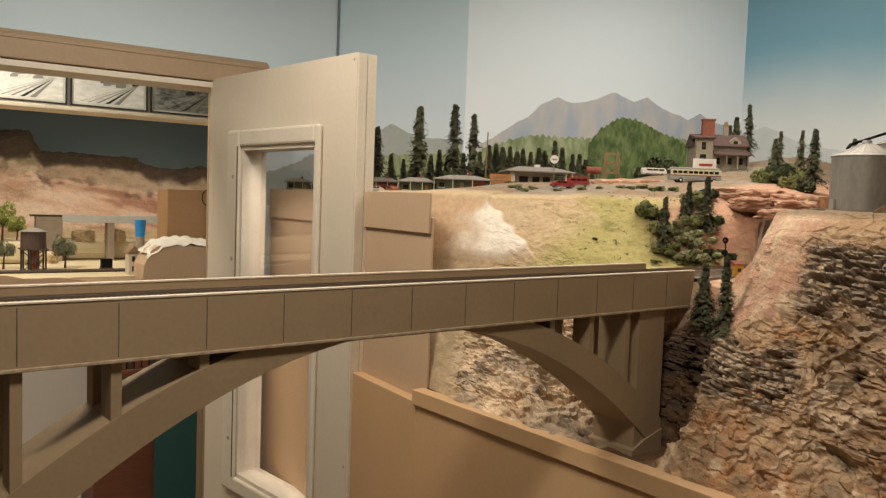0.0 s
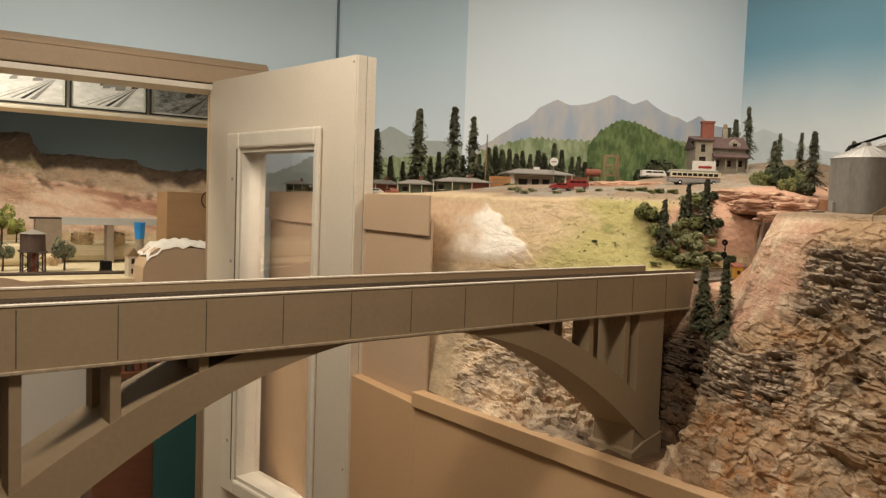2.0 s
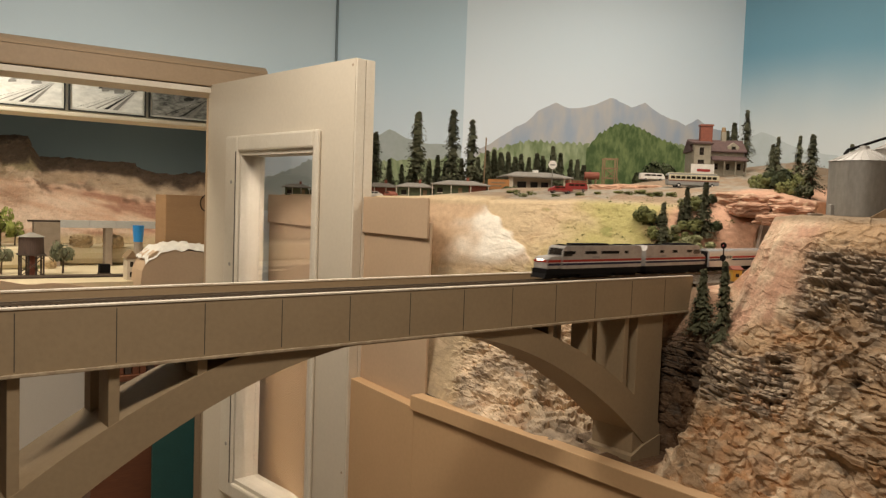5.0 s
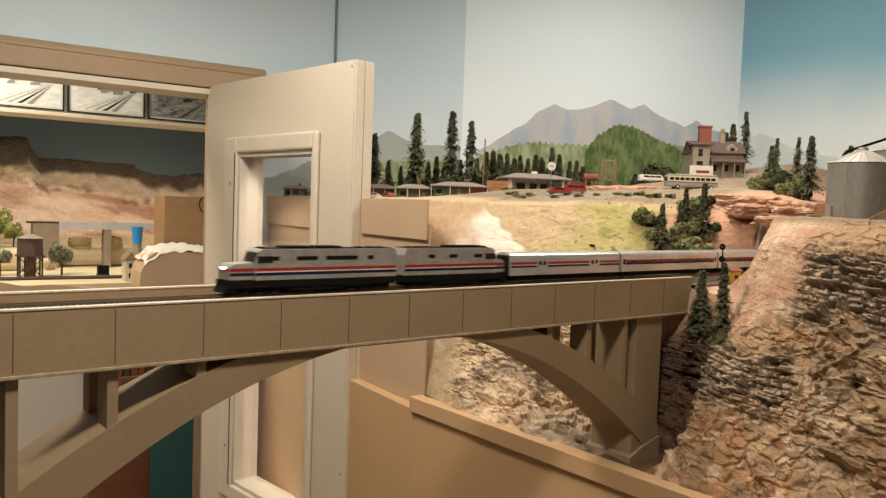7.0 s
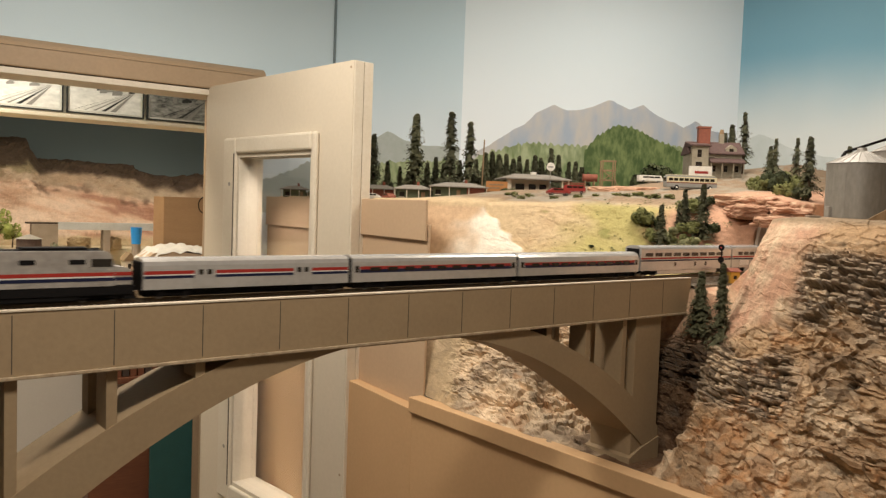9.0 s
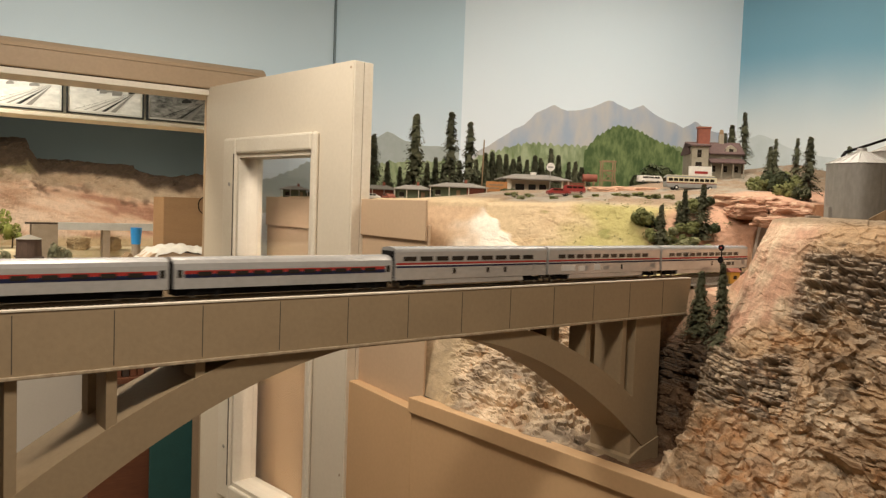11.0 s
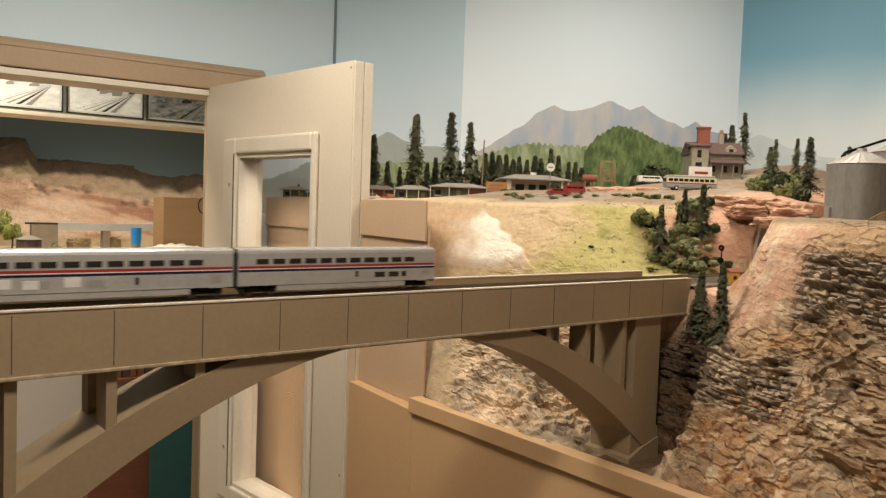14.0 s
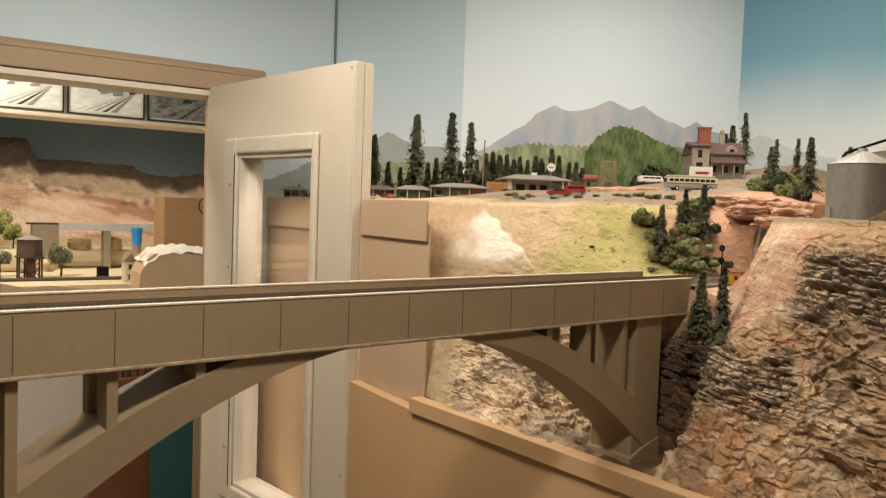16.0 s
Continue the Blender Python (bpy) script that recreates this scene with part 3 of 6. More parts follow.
NORTH = [
    (0.90, [(1.074, 1.200), (1.228, 1.20), (1.255, 1.34), (1.268, 1.43), (1.282, 1.506), (1.63, 1.46), (1.685, 1.46), (1.85, 1.46), (2.90, 1.46)]),
    (0.941, [(1.074, 1.200), (1.226, 1.21), (1.25, 1.37), (1.266, 1.44), (1.282, 1.506), (1.63, 1.46), (1.685, 1.46), (1.85, 1.46), (2.90, 1.46)]),
    (0.945, [(1.074, 1.200), (1.225, 1.21), (1.25, 1.38), (1.265, 1.45), (1.285, 1.508), (1.63, 1.511), (1.685, 1.615), (1.85, 1.68), (2.90, 1.70)]),
    (1.00, [(1.074, 1.202), (1.21, 1.25), (1.25, 1.40), (1.275, 1.47), (1.30, 1.512), (1.46, 1.528), (1.60, 1.625), (1.85, 1.69), (2.90, 1.73)]),
    (1.08, [(1.074, 1.205), (1.19, 1.30), (1.235, 1.42), (1.265, 1.49), (1.30, 1.53), (1.40, 1.575), (1.52, 1.655), (1.85, 1.705), (2.90, 1.76)]),
    (1.25, [(1.074, 1.205), (1.14, 1.30), (1.19, 1.42), (1.22, 1.50), (1.255, 1.55), (1.30, 1.595), (1.38, 1.658), (1.88, 1.715), (2.45, 1.82)]),
    (1.42, [(1.098, 1.205), (1.106, 1.30), (1.118, 1.42), (1.13, 1.51), (1.15, 1.56), (1.175, 1.61), (1.21, 1.653), (1.65, 1.70), (2.40, 1.80)]),
    (1.50, [(1.10, 1.205), (1.105, 1.30), (1.11, 1.42), (1.115, 1.51), (1.12, 1.56), (1.125, 1.61), (1.14, 1.653), (1.55, 1.695), (2.35, 1.73)]),
    (1.66, [(1.13, 1.205), (1.132, 1.30), (1.134, 1.42), (1.136, 1.51), (1.138, 1.56), (1.14, 1.61), (1.155, 1.653), (1.45, 1.662), (2.15, 1.69)]),
    (2.44, [(1.23, 1.30), (1.232, 1.35), (1.234, 1.42), (1.236, 1.51), (1.238, 1.56), (1.24, 1.61), (1.245, 1.652), (1.38, 1.654), (1.56, 1.655)]),
]


def white_wedge(p):
    """The bare plaster slab at the end of the hill, a little proud of the field."""
    g = noise.noise(p * 40)
    return ease(p.y + 0.010 * g - 1.235 - (p.z - 1.53) * 1.25, 0.0, 0.010) * ease(p.z, 1.50, 1.53)


def north_shape(p, n):
    rough = lerp(0.012, 0.0018, ease(p.z + 0.10 * (p.y - 1.1), 1.46, 1.53))
    rough *= 1 - 0.96 * ease(p.y + 0.03 * noise.noise(p * 12), 1.27, 1.36)
    rough *= 0.25 + 0.75 * ease(p.z, 1.20, 1.24)
    q = crag(p, n, rough, 0.3 * ease(noise.noise(p * 8), 0.0, 0.3))
    q = q + n * 0.007 * white_wedge(p)
    return q + Vector((0, 0, 1)) * (0.006 * noise.noise(p * 6) * ease(p.z, 1.5, 1.6))


def north_cover(q, n, p):
    f = fbm(q * 7, 4)
    g = fbm(q * 26 + Vector((3, 1, 2)), 3)
    rock = blend(CREAM, STONE_GREY, ease(f + 0.5 * g, -0.3, 0.45))
    rock = blend(rock, RUST, 0.45 * ease(g - f, 0.25, 0.7))
    rock = blend(rock, SAND, ease(q.y + 0.08 * f, 1.27, 1.34))
    hill = blend(SAND, TAN, 0.5 * ease(f + g * 0.5, 0.0, 0.7))
    hill = blend(hill, GRASS, ease(1.24 - q.y + 0.10 * f, 0.0, 0.14) * ease(1.60 - q.x, 0.0, 0.1))
    hill = blend(hill, MOSS, 0.55 * ease(g, 0.55, 0.9))
    brow = section_at(NORTH, q.y)[6][0]
    hill = blend(hill, blend(DIRT, ROADGREY_C, ease(g + f, -0.2, 0.3)), ease(q.x - brow - 0.01 + 0.03 * f, 0.0, 0.10))
    c = blend(rock, hill, ease(q.z + 0.015 * f, 1.48, 1.52))
    slab = blend(blend(SAND, PINK, 0.35), WHITE_ROCK, ease(fbm(q * 9, 3) + 1.3 - abs(q.y - 1.325) * 16, 0.0, 0.8))
    c = blend(c, slab, white_wedge(p) * ease(1.650 - q.z, 0, 0.01))
    c = blend(c, PINK, ease(q.x - 1.42 + 0.1 * f, 0, 0.08) * ease(1.10 - q.y, 0, 0.05) * ease(q.z, 1.53, 1.56))
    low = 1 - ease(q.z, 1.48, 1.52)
    # painted bridge shade with soil, then the soil strip along the foot
    c = blend(c, SOIL_AND_SHADE, 0.85 * ease(0.985 + 0.02 * f - q.y, 0.0, 0.03) * ease(1.50 - q.z, 0.0, 0.04))
    c = blend(c, SOIL_AND_SHADE, 0.7 * ease(1.205 + 0.02 * f - q.z, 0.0, 0.02) * ease(1.12 - q.y, 0, 0.1))
    c = blend(c, STONE_GREY if LAST[0] > 0 else CREAM, min(0.5, abs(LAST[0]) * 0.9) * low)
    # crevices of the canyon wall carry painted shade
    return blend(c, CREVICE_SHADE, 0.5 * ease(LAST[1], 0.2, 0.95) * low * (1 - ease(q.y, 1.32, 1.40)))


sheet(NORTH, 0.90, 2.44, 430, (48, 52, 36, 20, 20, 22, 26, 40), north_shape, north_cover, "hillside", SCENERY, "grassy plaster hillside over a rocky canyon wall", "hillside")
bm = bmesh.new()
box(bm, 1.722, 2.9, 0.82, 0.97, 1.595, 1.63)
solid("tunnel_roof", bm, FASCIA, "plain board over the hidden track", "board", "structure")

# ---- fascia ----
FA, FB = Vector((1.06, 1.405)), Vector((1.17, 2.44))


def fascia_board(name, a, b, z0, z1, thick, material, label, bevel=0.0015):
    a, b = Vector(a), Vector(b)
    ob = solid(name, boxed(0, (b - a).length, -thick, 0, z0, z1, bevel=bevel), material, label, "fascia", "structure")
    ob.matrix_basis = pose(a.x, a.y, 0, 0, 0, math.degrees(math.atan2((b - a).y, (b - a).x)))
    return ob


fascia_board("fascia_lower", (1.06, -1.0), FA, 0.0, 1.172, 0.02, FASCIA, "tan painted hardboard fascia below the canyon")
fascia_board("fascia_rail", (1.052, -1.0), (1.052, 1.41), 1.172, 1.206, 0.035, FASCIA, "tan painted rail along the fascia top")
fascia_board("fascia_lower_back", FA, FB, 0.0, 1.176, 0.036, FASCIA, "tan painted hardboard fascia by the door")
fascia_board("fascia_upper_back", FA + Vector((0.03, 0.0)), FB + Vector((0.03, 0)), 1.176, 1.60, 0.006, FASCIA_UP, "tan hardboard fascia under the village")
fascia_board("fascia_flap", FA + Vector((0.0235, 0.004)), FB + Vector((0.0235, 0)), 1.562, 1.656, 0.0055, FASCIA_UP, "overlapping strip of tan hardboard with a lifted edge")


# ---- the train ----
SILVER = mat("silver_car_paint", (0.60, 0.58, 0.555), (0.51, 0.49, 0.47), 0.24, metal=0.5, scale=30, fine=200, bump=0.02)
SOOT = mat("dull_bronze_grey_paint", (0.44, 0.41, 0.38), (0.30, 0.275, 0.25), 0.4, metal=0.35, scale=40, fine=200, bump=0.02)
BLACK = mat("black_underframe", (0.008, 0.007, 0.007), rough=0.75, spec=0.12)
RED = mat("red_stripe_paint", (0.34, 0.03, 0.022), rough=0.5, spec=0.25, bump=0.0)
BLUE = mat("blue_stripe_paint", (0.011, 0.014, 0.042), rough=0.5, spec=0.2, bump=0.0)
WHITE = mat("white_stripe_paint", (0.66, 0.64, 0.61), rough=0.45, bump=0.0)
WINDOW = mat("dark_car_window", (0.025, 0.02, 0.016), rough=0.12, bump=0.0)
GREY = mat("grey_equipment", (0.28, 0.265, 0.25), rough=0.6)
HEADLIGHT = glow("headlight_glow", (1.0, 0.93, 0.75), 4.0)


def shell(bm, L, half, z0, z1, crown):
    """A car body of length L along x with a rounded roof."""
    pts = [(-half, z0), (-half, z1 - crown)]
    for i in range(1, 8):
        a = math.pi * i / 8
        pts.append((-half * math.cos(a) ** 1 if abs(math.cos(a)) > 1e-6 else 0.0, z1 - crown + crown * math.sin(a) ** 0.7))
    pts += [(half, z1 - crown), (half, z0)]
    prism(bm, pts, "x", -L / 2, L / 2)


def truck(parent, x, axles, pitch):
    bm = bmesh.new()
    span = pitch * (axles - 1) / 2
    for side in (-1, 1):
        box(bm, -span - 0.006, span + 0.006, side * 0.0125 - 0.0015, side * 0.0125 + 0.0015, 0.0045, 0.0105, 0.0006)
        for k in range(axles):
            xx = -span + pitch * k
            box(bm, xx - 0.003, xx + 0.003, side * 0.0145 - 0.001, side * 0.0145 + 0.001, 0.004, 0.009)
    box(bm, -0.006, 0.006, -0.012, 0.012, 0.007, 0.0125)
    t = part("truck", bm, BLACK, parent, "black truck with its wheels")
    t.location = (x, 0, 0)
    for k in range(axles):
        bm = bmesh.new()
        xx = -span + pitch * k
        for side in (-1, 1):
            rod(bm, (xx, side * 0.0075, 0.0055), (xx, side * 0.0105, 0.0055), 0.0055, seg=14)
        rod(bm, (xx, -0.0075, 0.0055), (xx, 0.0075, 0.0055), 0.0012, seg=6)
        part("wheel_set", bm, STEEL, t)


def stripe(parent, name, x0, x1, y, z0, z1, material, label=""):
    part(name, boxed(x0, x1, y - 0.0002, y + 0.0002, z0, z1), material, parent, label)


def windows(parent, xs, y, w, z0, z1, data=None, name="window"):
    data = finish(boxed(-w / 2, w / 2, -0.0004, 0.0004, 0, z1 - z0), name, WINDOW)
    for x in xs:
        o = part(name, data, None, parent)
        o.location = (x, y, z0)


def couplings(parent, L, h):
    for e in (-1, 1):
        part("diaphragm", boxed(e * L / 2 - 0.0028, e * L / 2 + 0.0028, -0.0135, 0.0135, 0.010, h, bevel=0.0012), BLACK, parent, "black rubber gangway bellows")


def superliner(lower, label):
    L, H, half = 0.299, 0.0585, 0.0180
    c = empty("double_deck_coach", pose(0, 0, 0), label, "rail car", "cars of the passenger train")
    bm = bmesh.new()
    shell(bm, L, half, 0.0125, H, 0.0065)
    body = part("body", bm, SILVER, c)
    bm = bmesh.new()
    box(bm, -0.098, 0.098, -half + 0.0006, half - 0.0006, 0.0048, 0.0125, 0.0008)
    part("underbody_skirt", bm, SILVER, c)
    for y in (-half, half):
        stripe(body, "red_stripe", -L / 2 + 0.001, L / 2 - 0.001, y, 0.0335, 0.0365, RED, "red stripe")
        stripe(body, "white_stripe", -L / 2 + 0.001, L / 2 - 0.001, y, 0.0322, 0.0334, WHITE, "thin white stripe")
        stripe(body, "blue_stripe", -L / 2 + 0.001, L / 2 - 0.001, y, 0.0295, 0.0321, BLUE, "dark blue stripe")
        windows(body, [-0.118 + 0.0222 * i for i in range(11)] if lower != 2 else [-0.125 + 0.029 * i for i in range(9)], y, 0.0165 if lower != 2 else 0.0225, 0.0388, 0.0452)
        if lower == 0:
            windows(body, [0.055, 0.078], y, 0.0165, 0.0185, 0.0255)
            windows(body, [0.095], y, 0.008, 0.0185, 0.0255)
            windows(body, [0.018], y, 0.004, 0.0195, 0.0275, name="door_window")
            part("grille", boxed(0.127, 0.138, y - 0.0003, y + 0.0003, 0.019, 0.0295), GREY, body, "grey louvred grille")
        elif lower == 1:
            for x0, x1, z0, z1, m in ((-0.118, -0.085, 0.018, 0.028, WHITE), (-0.075, -0.060, 0.017, 0.026, WHITE), (-0.058, -0.05, 0.018, 0.025, GREY), (-0.036, -0.020, 0.018, 0.0285, WHITE), (-0.014, 0.004, 0.018, 0.025, GREY)):
                part("service_panel", boxed(x0, x1, y - 0.0003, y + 0.0003, z0, z1), m, body)
            windows(body, [0.038], y, 0.004, 0.0185, 0.0265, name="door_window")
            part("grille", boxed(0.122, 0.136, y - 0.0003, y + 0.0003, 0.018, 0.028), GREY, body, "grey louvred grille")
        else:
            windows(body, [-0.044, 0.022, 0.058], y, 0.0055, 0.0195, 0.0275, name="door_window")
            part("grille", boxed(0.118, 0.126, y - 0.0003, y + 0.0003, 0.021, 0.030), GREY, body, "grey louvred grille")
    for x in (-0.117, 0.117):
        truck(c, x, 2, 0.030)
    couplings(c, L, 0.053)
    return c


def low_coach(kind, label):
    L = {"baggage": 0.266, "heritage": 0.302, "tubular": 0.302}[kind]
    H, half = 0.0475, 0.0172
    c = empty("single_deck_coach" if kind != "baggage" else "baggage_car", pose(0, 0, 0), label, "rail car", "cars of the passenger train")
    bm = bmesh.new()
    shell(bm, L, half, 0.0115, H, 0.009 if kind != "tubular" else 0.014)
    body = part("body", bm, SILVER, c)
    part("underframe", boxed(-L / 2 + 0.004, L / 2 - 0.004, -0.0125, 0.0125, 0.0030, 0.0113), BLACK, c)
    for i in range(5):
        x = lerp(-L * 0.22, L * 0.22, i / 4)
        part("underfloor_box", boxed(x - 0.014, x + 0.010, -0.014, 0.014, 0.006, 0.0115, bevel=0.0008), BLACK, c)
    for y in (-half, half):
        spans = [(-L / 2 + 0.001, -0.075), (-0.049, 0.052), (0.078, L / 2 - 0.001)] if kind == "baggage" else [(-L / 2 + 0.012, L / 2 - 0.012)]
        for a, b in spans:
            stripe(body, "red_stripe", a, b, y, 0.0285, 0.0325, RED, "red stripe")
            if kind == "baggage":
                stripe(body, "white_stripe", a, b, y, 0.0272, 0.0284, WHITE, "thin white stripe")
            stripe(body, "blue_stripe", a, b, y, 0.0240, 0.0271 if kind == "baggage" else 0.0284, BLUE, "dark blue stripe")
        if kind == "baggage":
            for x in (-0.062, 0.065):
                dr = part("cargo_door", boxed(x - 0.0125, x + 0.0125, y - 0.0004, y + 0.0004, 0.0135, 0.0345), SILVER, body)
                for k in (-0.005, 0.005):
                    part("door_window", boxed(x + k - 0.0028, x + k + 0.0028, y - 0.0007, y + 0.0007, 0.0275, 0.0335), WINDOW, dr)
        else:
            n = 9 if kind == "heritage" else 11
            windows(body, [lerp(-L * 0.38, L * 0.38, i / (n - 1)) for i in range(n)], y * 1.012, 0.017, 0.0262, 0.0312)
            for x in (-L / 2 + 0.007, L / 2 - 0.007):
                part("vestibule_door", boxed(x - 0.003, x + 0.003, y - 0.0003, y + 0.0003, 0.0245, 0.0335), WINDOW, body)
    for x in (-L * 0.37, L * 0.37):
        truck(c, x, 2, 0.029)
    couplings(c, L, 0.043)
    return c


def locomotive(long_hood):
    """A cab unit; its nose points to -x."""
    L = 0.246 if long_hood else 0.196
    half, H = 0.0172, 0.0555
    SKIN = SOOT
    c = empty("diesel_locomotive", pose(0, 0, 0), "silver diesel locomotive with red and blue stripes" + (", headlight lit" if long_hood else ", second behind the first"), "locomotive", "locomotives of the passenger train")
    nose, cab = -L / 2, -L / 2 + (0.026 if long_hood else 0.012)
    bm = bmesh.new()
    prism(bm, [(cab + 0.010, 0.0175), (L / 2, 0.0175), (L / 2, 0.046), (L / 2 - 0.004, H), (cab + 0.020, H), (cab + 0.0145, H - 0.003), (cab + 0.010, 0.040)], "y", -half, half)
    body = part("body", bm, SKIN, c)
    bm = bmesh.new()
    prism(bm, [(nose + 0.003, 0.0175), (cab + 0.0098, 0.0175), (cab + 0.0098, 0.0390), (nose + 0.009, 0.0375), (nose + 0.0035, 0.0335)], "y", -half + 0.0012, half - 0.0012)
    bmesh.ops.bevel(bm, geom=list(bm.edges), offset=0.0012, segments=2, affect="EDGES")
    nz = part("nose", bm, SKIN, c)
    part("cab_window", boxed(cab + 0.0128, cab + 0.034, -half - 0.0003, half + 0.0003, 0.0385, 0.0470), WINDOW, body)
    bm = bmesh.new()
    prism(bm, [(cab + 0.0095, 0.0405), (cab + 0.011, 0.0405), (cab + 0.0152, H - 0.0045), (cab + 0.0137, H - 0.0045)], "y", -0.0145, 0.0145)
    part("windshield", bm, WINDOW, body)
    for y in (-0.004, 0.004):
        bm = bmesh.new()
        rod(bm, (nose + 0.0012, y, 0.0322), (nose + 0.0045, y, 0.0322), 0.0016, seg=10)
        part("headlight", bm, HEADLIGHT if long_hood else GREY, nz, "glowing headlight" if long_hood else "unlit headlight")
    for y in (-half, half):
        stripe(body, "red_stripe", cab + 0.0105, L / 2 - 0.0005, y, 0.0285, 0.0325, RED, "red stripe")
        stripe(body, "white_stripe", cab + 0.0105, L / 2 - 0.0005, y, 0.0269, 0.0284, WHITE, "thin white stripe")
        stripe(body, "blue_stripe", cab + 0.0105, L / 2 - 0.0005, y, 0.0232, 0.0268, BLUE, "dark blue stripe")
        for a, b in ((0.045, 0.068), (0.092, 0.122), (0.134, 0.182), (0.198, 0.207)) if long_hood else ((0.052, 0.068), (0.10, 0.115), (0.142, 0.154)):
            part("intake_grille", boxed(nose + a, nose + b, y - 0.0004, y + 0.0004, 0.0415, 0.0465), BLACK, body, "dark intake grille")
        for a, b in ((0.112, 0.130),) if long_hood else ((0.03, 0.042), (0.136, 0.150)):
            part("number_panel", boxed(nose + a, nose + b, y - 0.0003, y + 0.0003, 0.034, 0.0375), GREY, body)
    for y in (-half + 0.0012, half - 0.0012):
        stripe(nz, "red_stripe", nose + 0.004, cab + 0.0095, y, 0.0285, 0.0325, RED, "red stripe")
        stripe(nz, "blue_stripe", nose + 0.004, cab + 0.0095, y, 0.0232, 0.0268, BLUE, "dark blue stripe")
    part("nose_stripe", boxed(nose + 0.0027, nose + 0.0030, -half + 0.003, half - 0.003, 0.0285, 0.0325), RED, nz, "red stripe")
    bm = bmesh.new()
    box(bm, nose + 0.001, L / 2 - 0.001, -half + 0.0004, half - 0.0004, 0.0080, 0.0175)
    part("frame", bm, BLACK, c)
    part("underframe", boxed(nose + 0.012, L / 2 - 0.008, -0.0118, 0.0118, 0.0022, 0.0079), BLACK, c)
    part("fuel_tank", boxed(-0.040, 0.040, -0.0160, 0.0160, 0.0025, 0.0084, bevel=0.001), BLACK, c)
    bm = bmesh.new()
    prism(bm, [(nose - 0.003, 0.003), (nose + 0.012, 0.003), (nose + 0.012, 0.0104), (nose, 0.0104)], "y", -0.016, 0.016)
    part("pilot", bm, BLACK, c, "black snowplough pilot")
    for x0, x1, w in ((cab + 0.05, cab + 0.09, 0.011), (cab + 0.098, cab + 0.135, 0.011)) if long_hood else ((cab + 0.035, cab + 0.10, 0.010),):
        part("roof_fan_housing", boxed(x0, x1, -w, w, H + 0.0009, H + 0.0034, bevel=0.0008), BLACK, body)
    for k in range(3):
        bm = bmesh.new()
        x = L / 2 - 0.02 - 0.016 * k
        rod(bm, (x, 0, H - 0.0005), (x, 0, H + 0.002), 0.006, seg=14)
        part("roof_fan", bm, BLACK, body)
    part("roof_walkway", boxed(cab + 0.022, L / 2 - 0.005, -0.0125, 0.0125, H - 0.0002, H + 0.0008), BLACK, body, "sooty dark roof strip")
    bm = bmesh.new()
    for y in (-0.005, 0, 0.005):
        rod(bm, (cab + 0.022, y, H + 0.0015), (cab + 0.030, y, H + 0.0015), 0.001, 0.0006, seg=8)
    box(bm, cab + 0.023, cab + 0.025, -0.006, 0.006, H - 0.0003, H + 0.001)
    part("air_horn", bm, BLACK, body)
    for x in (-L * 0.31, L * 0.31):
        truck(c, x, 3 if long_hood else 2, 0.020 if long_hood else 0.031)
    return c


# each car with the distance of its front from the nose of the train, and its length
TRAIN = [
    (locomotive(True), 0.0, 0.252), (locomotive(False), 0.262, 0.196),
    (low_coach("baggage", "silver baggage car with striped sides and cargo doors"), 0.466, 0.266),
    (low_coach("heritage", "silver single-deck coach with a striped window band"), 0.738, 0.302),
    (low_coach("tubular", "silver round-sided single-deck coach with a striped window band"), 1.046, 0.302),
    (superliner(2, "silver double-deck coach with nine wide upper windows"), 1.353, 0.299),
    (superliner(1, "silver double-deck dining coach with service panels"), 1.657, 0.299),
    (superliner(0, "silver double-deck coach at the end of the train"), 1.962, 0.299),
]
NOSE = [(0, 2.275), (1, 2.003), (2, 1.732), (3, 1.460), (3.5, 1.325), (4, 1.188), (6.5, 0.510), (7, 0.375), (7.5, 0.236), (9, -0.184),
        (11.5, -0.866), (12.5, -1.149), (14, -1.569), (15.5, -1.984), (16, -2.122)]


def nose_at(t):
    for (ta, a), (tb, b) in zip(NOSE, NOSE[1:]):
        if t <= tb:
            return lerp(a, b, (t - ta) / (tb - ta))
    return NOSE[-1][1]


def motions():
    for i, (car, front, length) in enumerate(TRAIN):
        back_to_back = 180 if i == 1 else 0
        rows = []
        for k in range(33):
            t = k * 0.5
            x, y, a = track_at(nose_at(t) + front + length / 2)
            rows.append((t, pose(x, y, RAIL_Z, 0, 0, math.degrees(a) + back_to_back)))
        walk(car, rows)


# ---- the village ----
def ground(x, y):
    """Height of the modelled ground."""
    sec = section_at(NORTH if y > 0.92 else NEAR, y)
    for (xa, za), (xb, zb) in zip(sec, sec[1:]):
        if x <= xb and xb > xa:
            return lerp(za, zb, min(1, max(0, (x - xa) / (xb - xa))))
    return sec[-1][1]


VIEW = -38.65  # the village mostly faces the aisle


def spot(xy, turn=0.0, sink=0.002):
    return pose(xy[0], xy[1], ground(*xy) - sink, 0, 0, VIEW + turn)


NEEDLES = mat("dark_conifer_needles", (0.050, 0.056, 0.027), (0.135, 0.130, 0.070), 0.95, scale=200, fine=500, bump=0.2, per_object=0.25)
FOAM = mat("olive_foam_foliage", (0.09, 0.10, 0.03), (0.17, 0.17, 0.06), 0.95, scale=150, fine=500, bump=0.2, per_object=0.3)
BARK = mat("brown_bark", (0.10, 0.065, 0.04), rough=0.95)
ROOF = mat("grey_shingle_roof", (0.27, 0.245, 0.21), (0.2, 0.18, 0.155), 0.85, scale=120, fine=500)
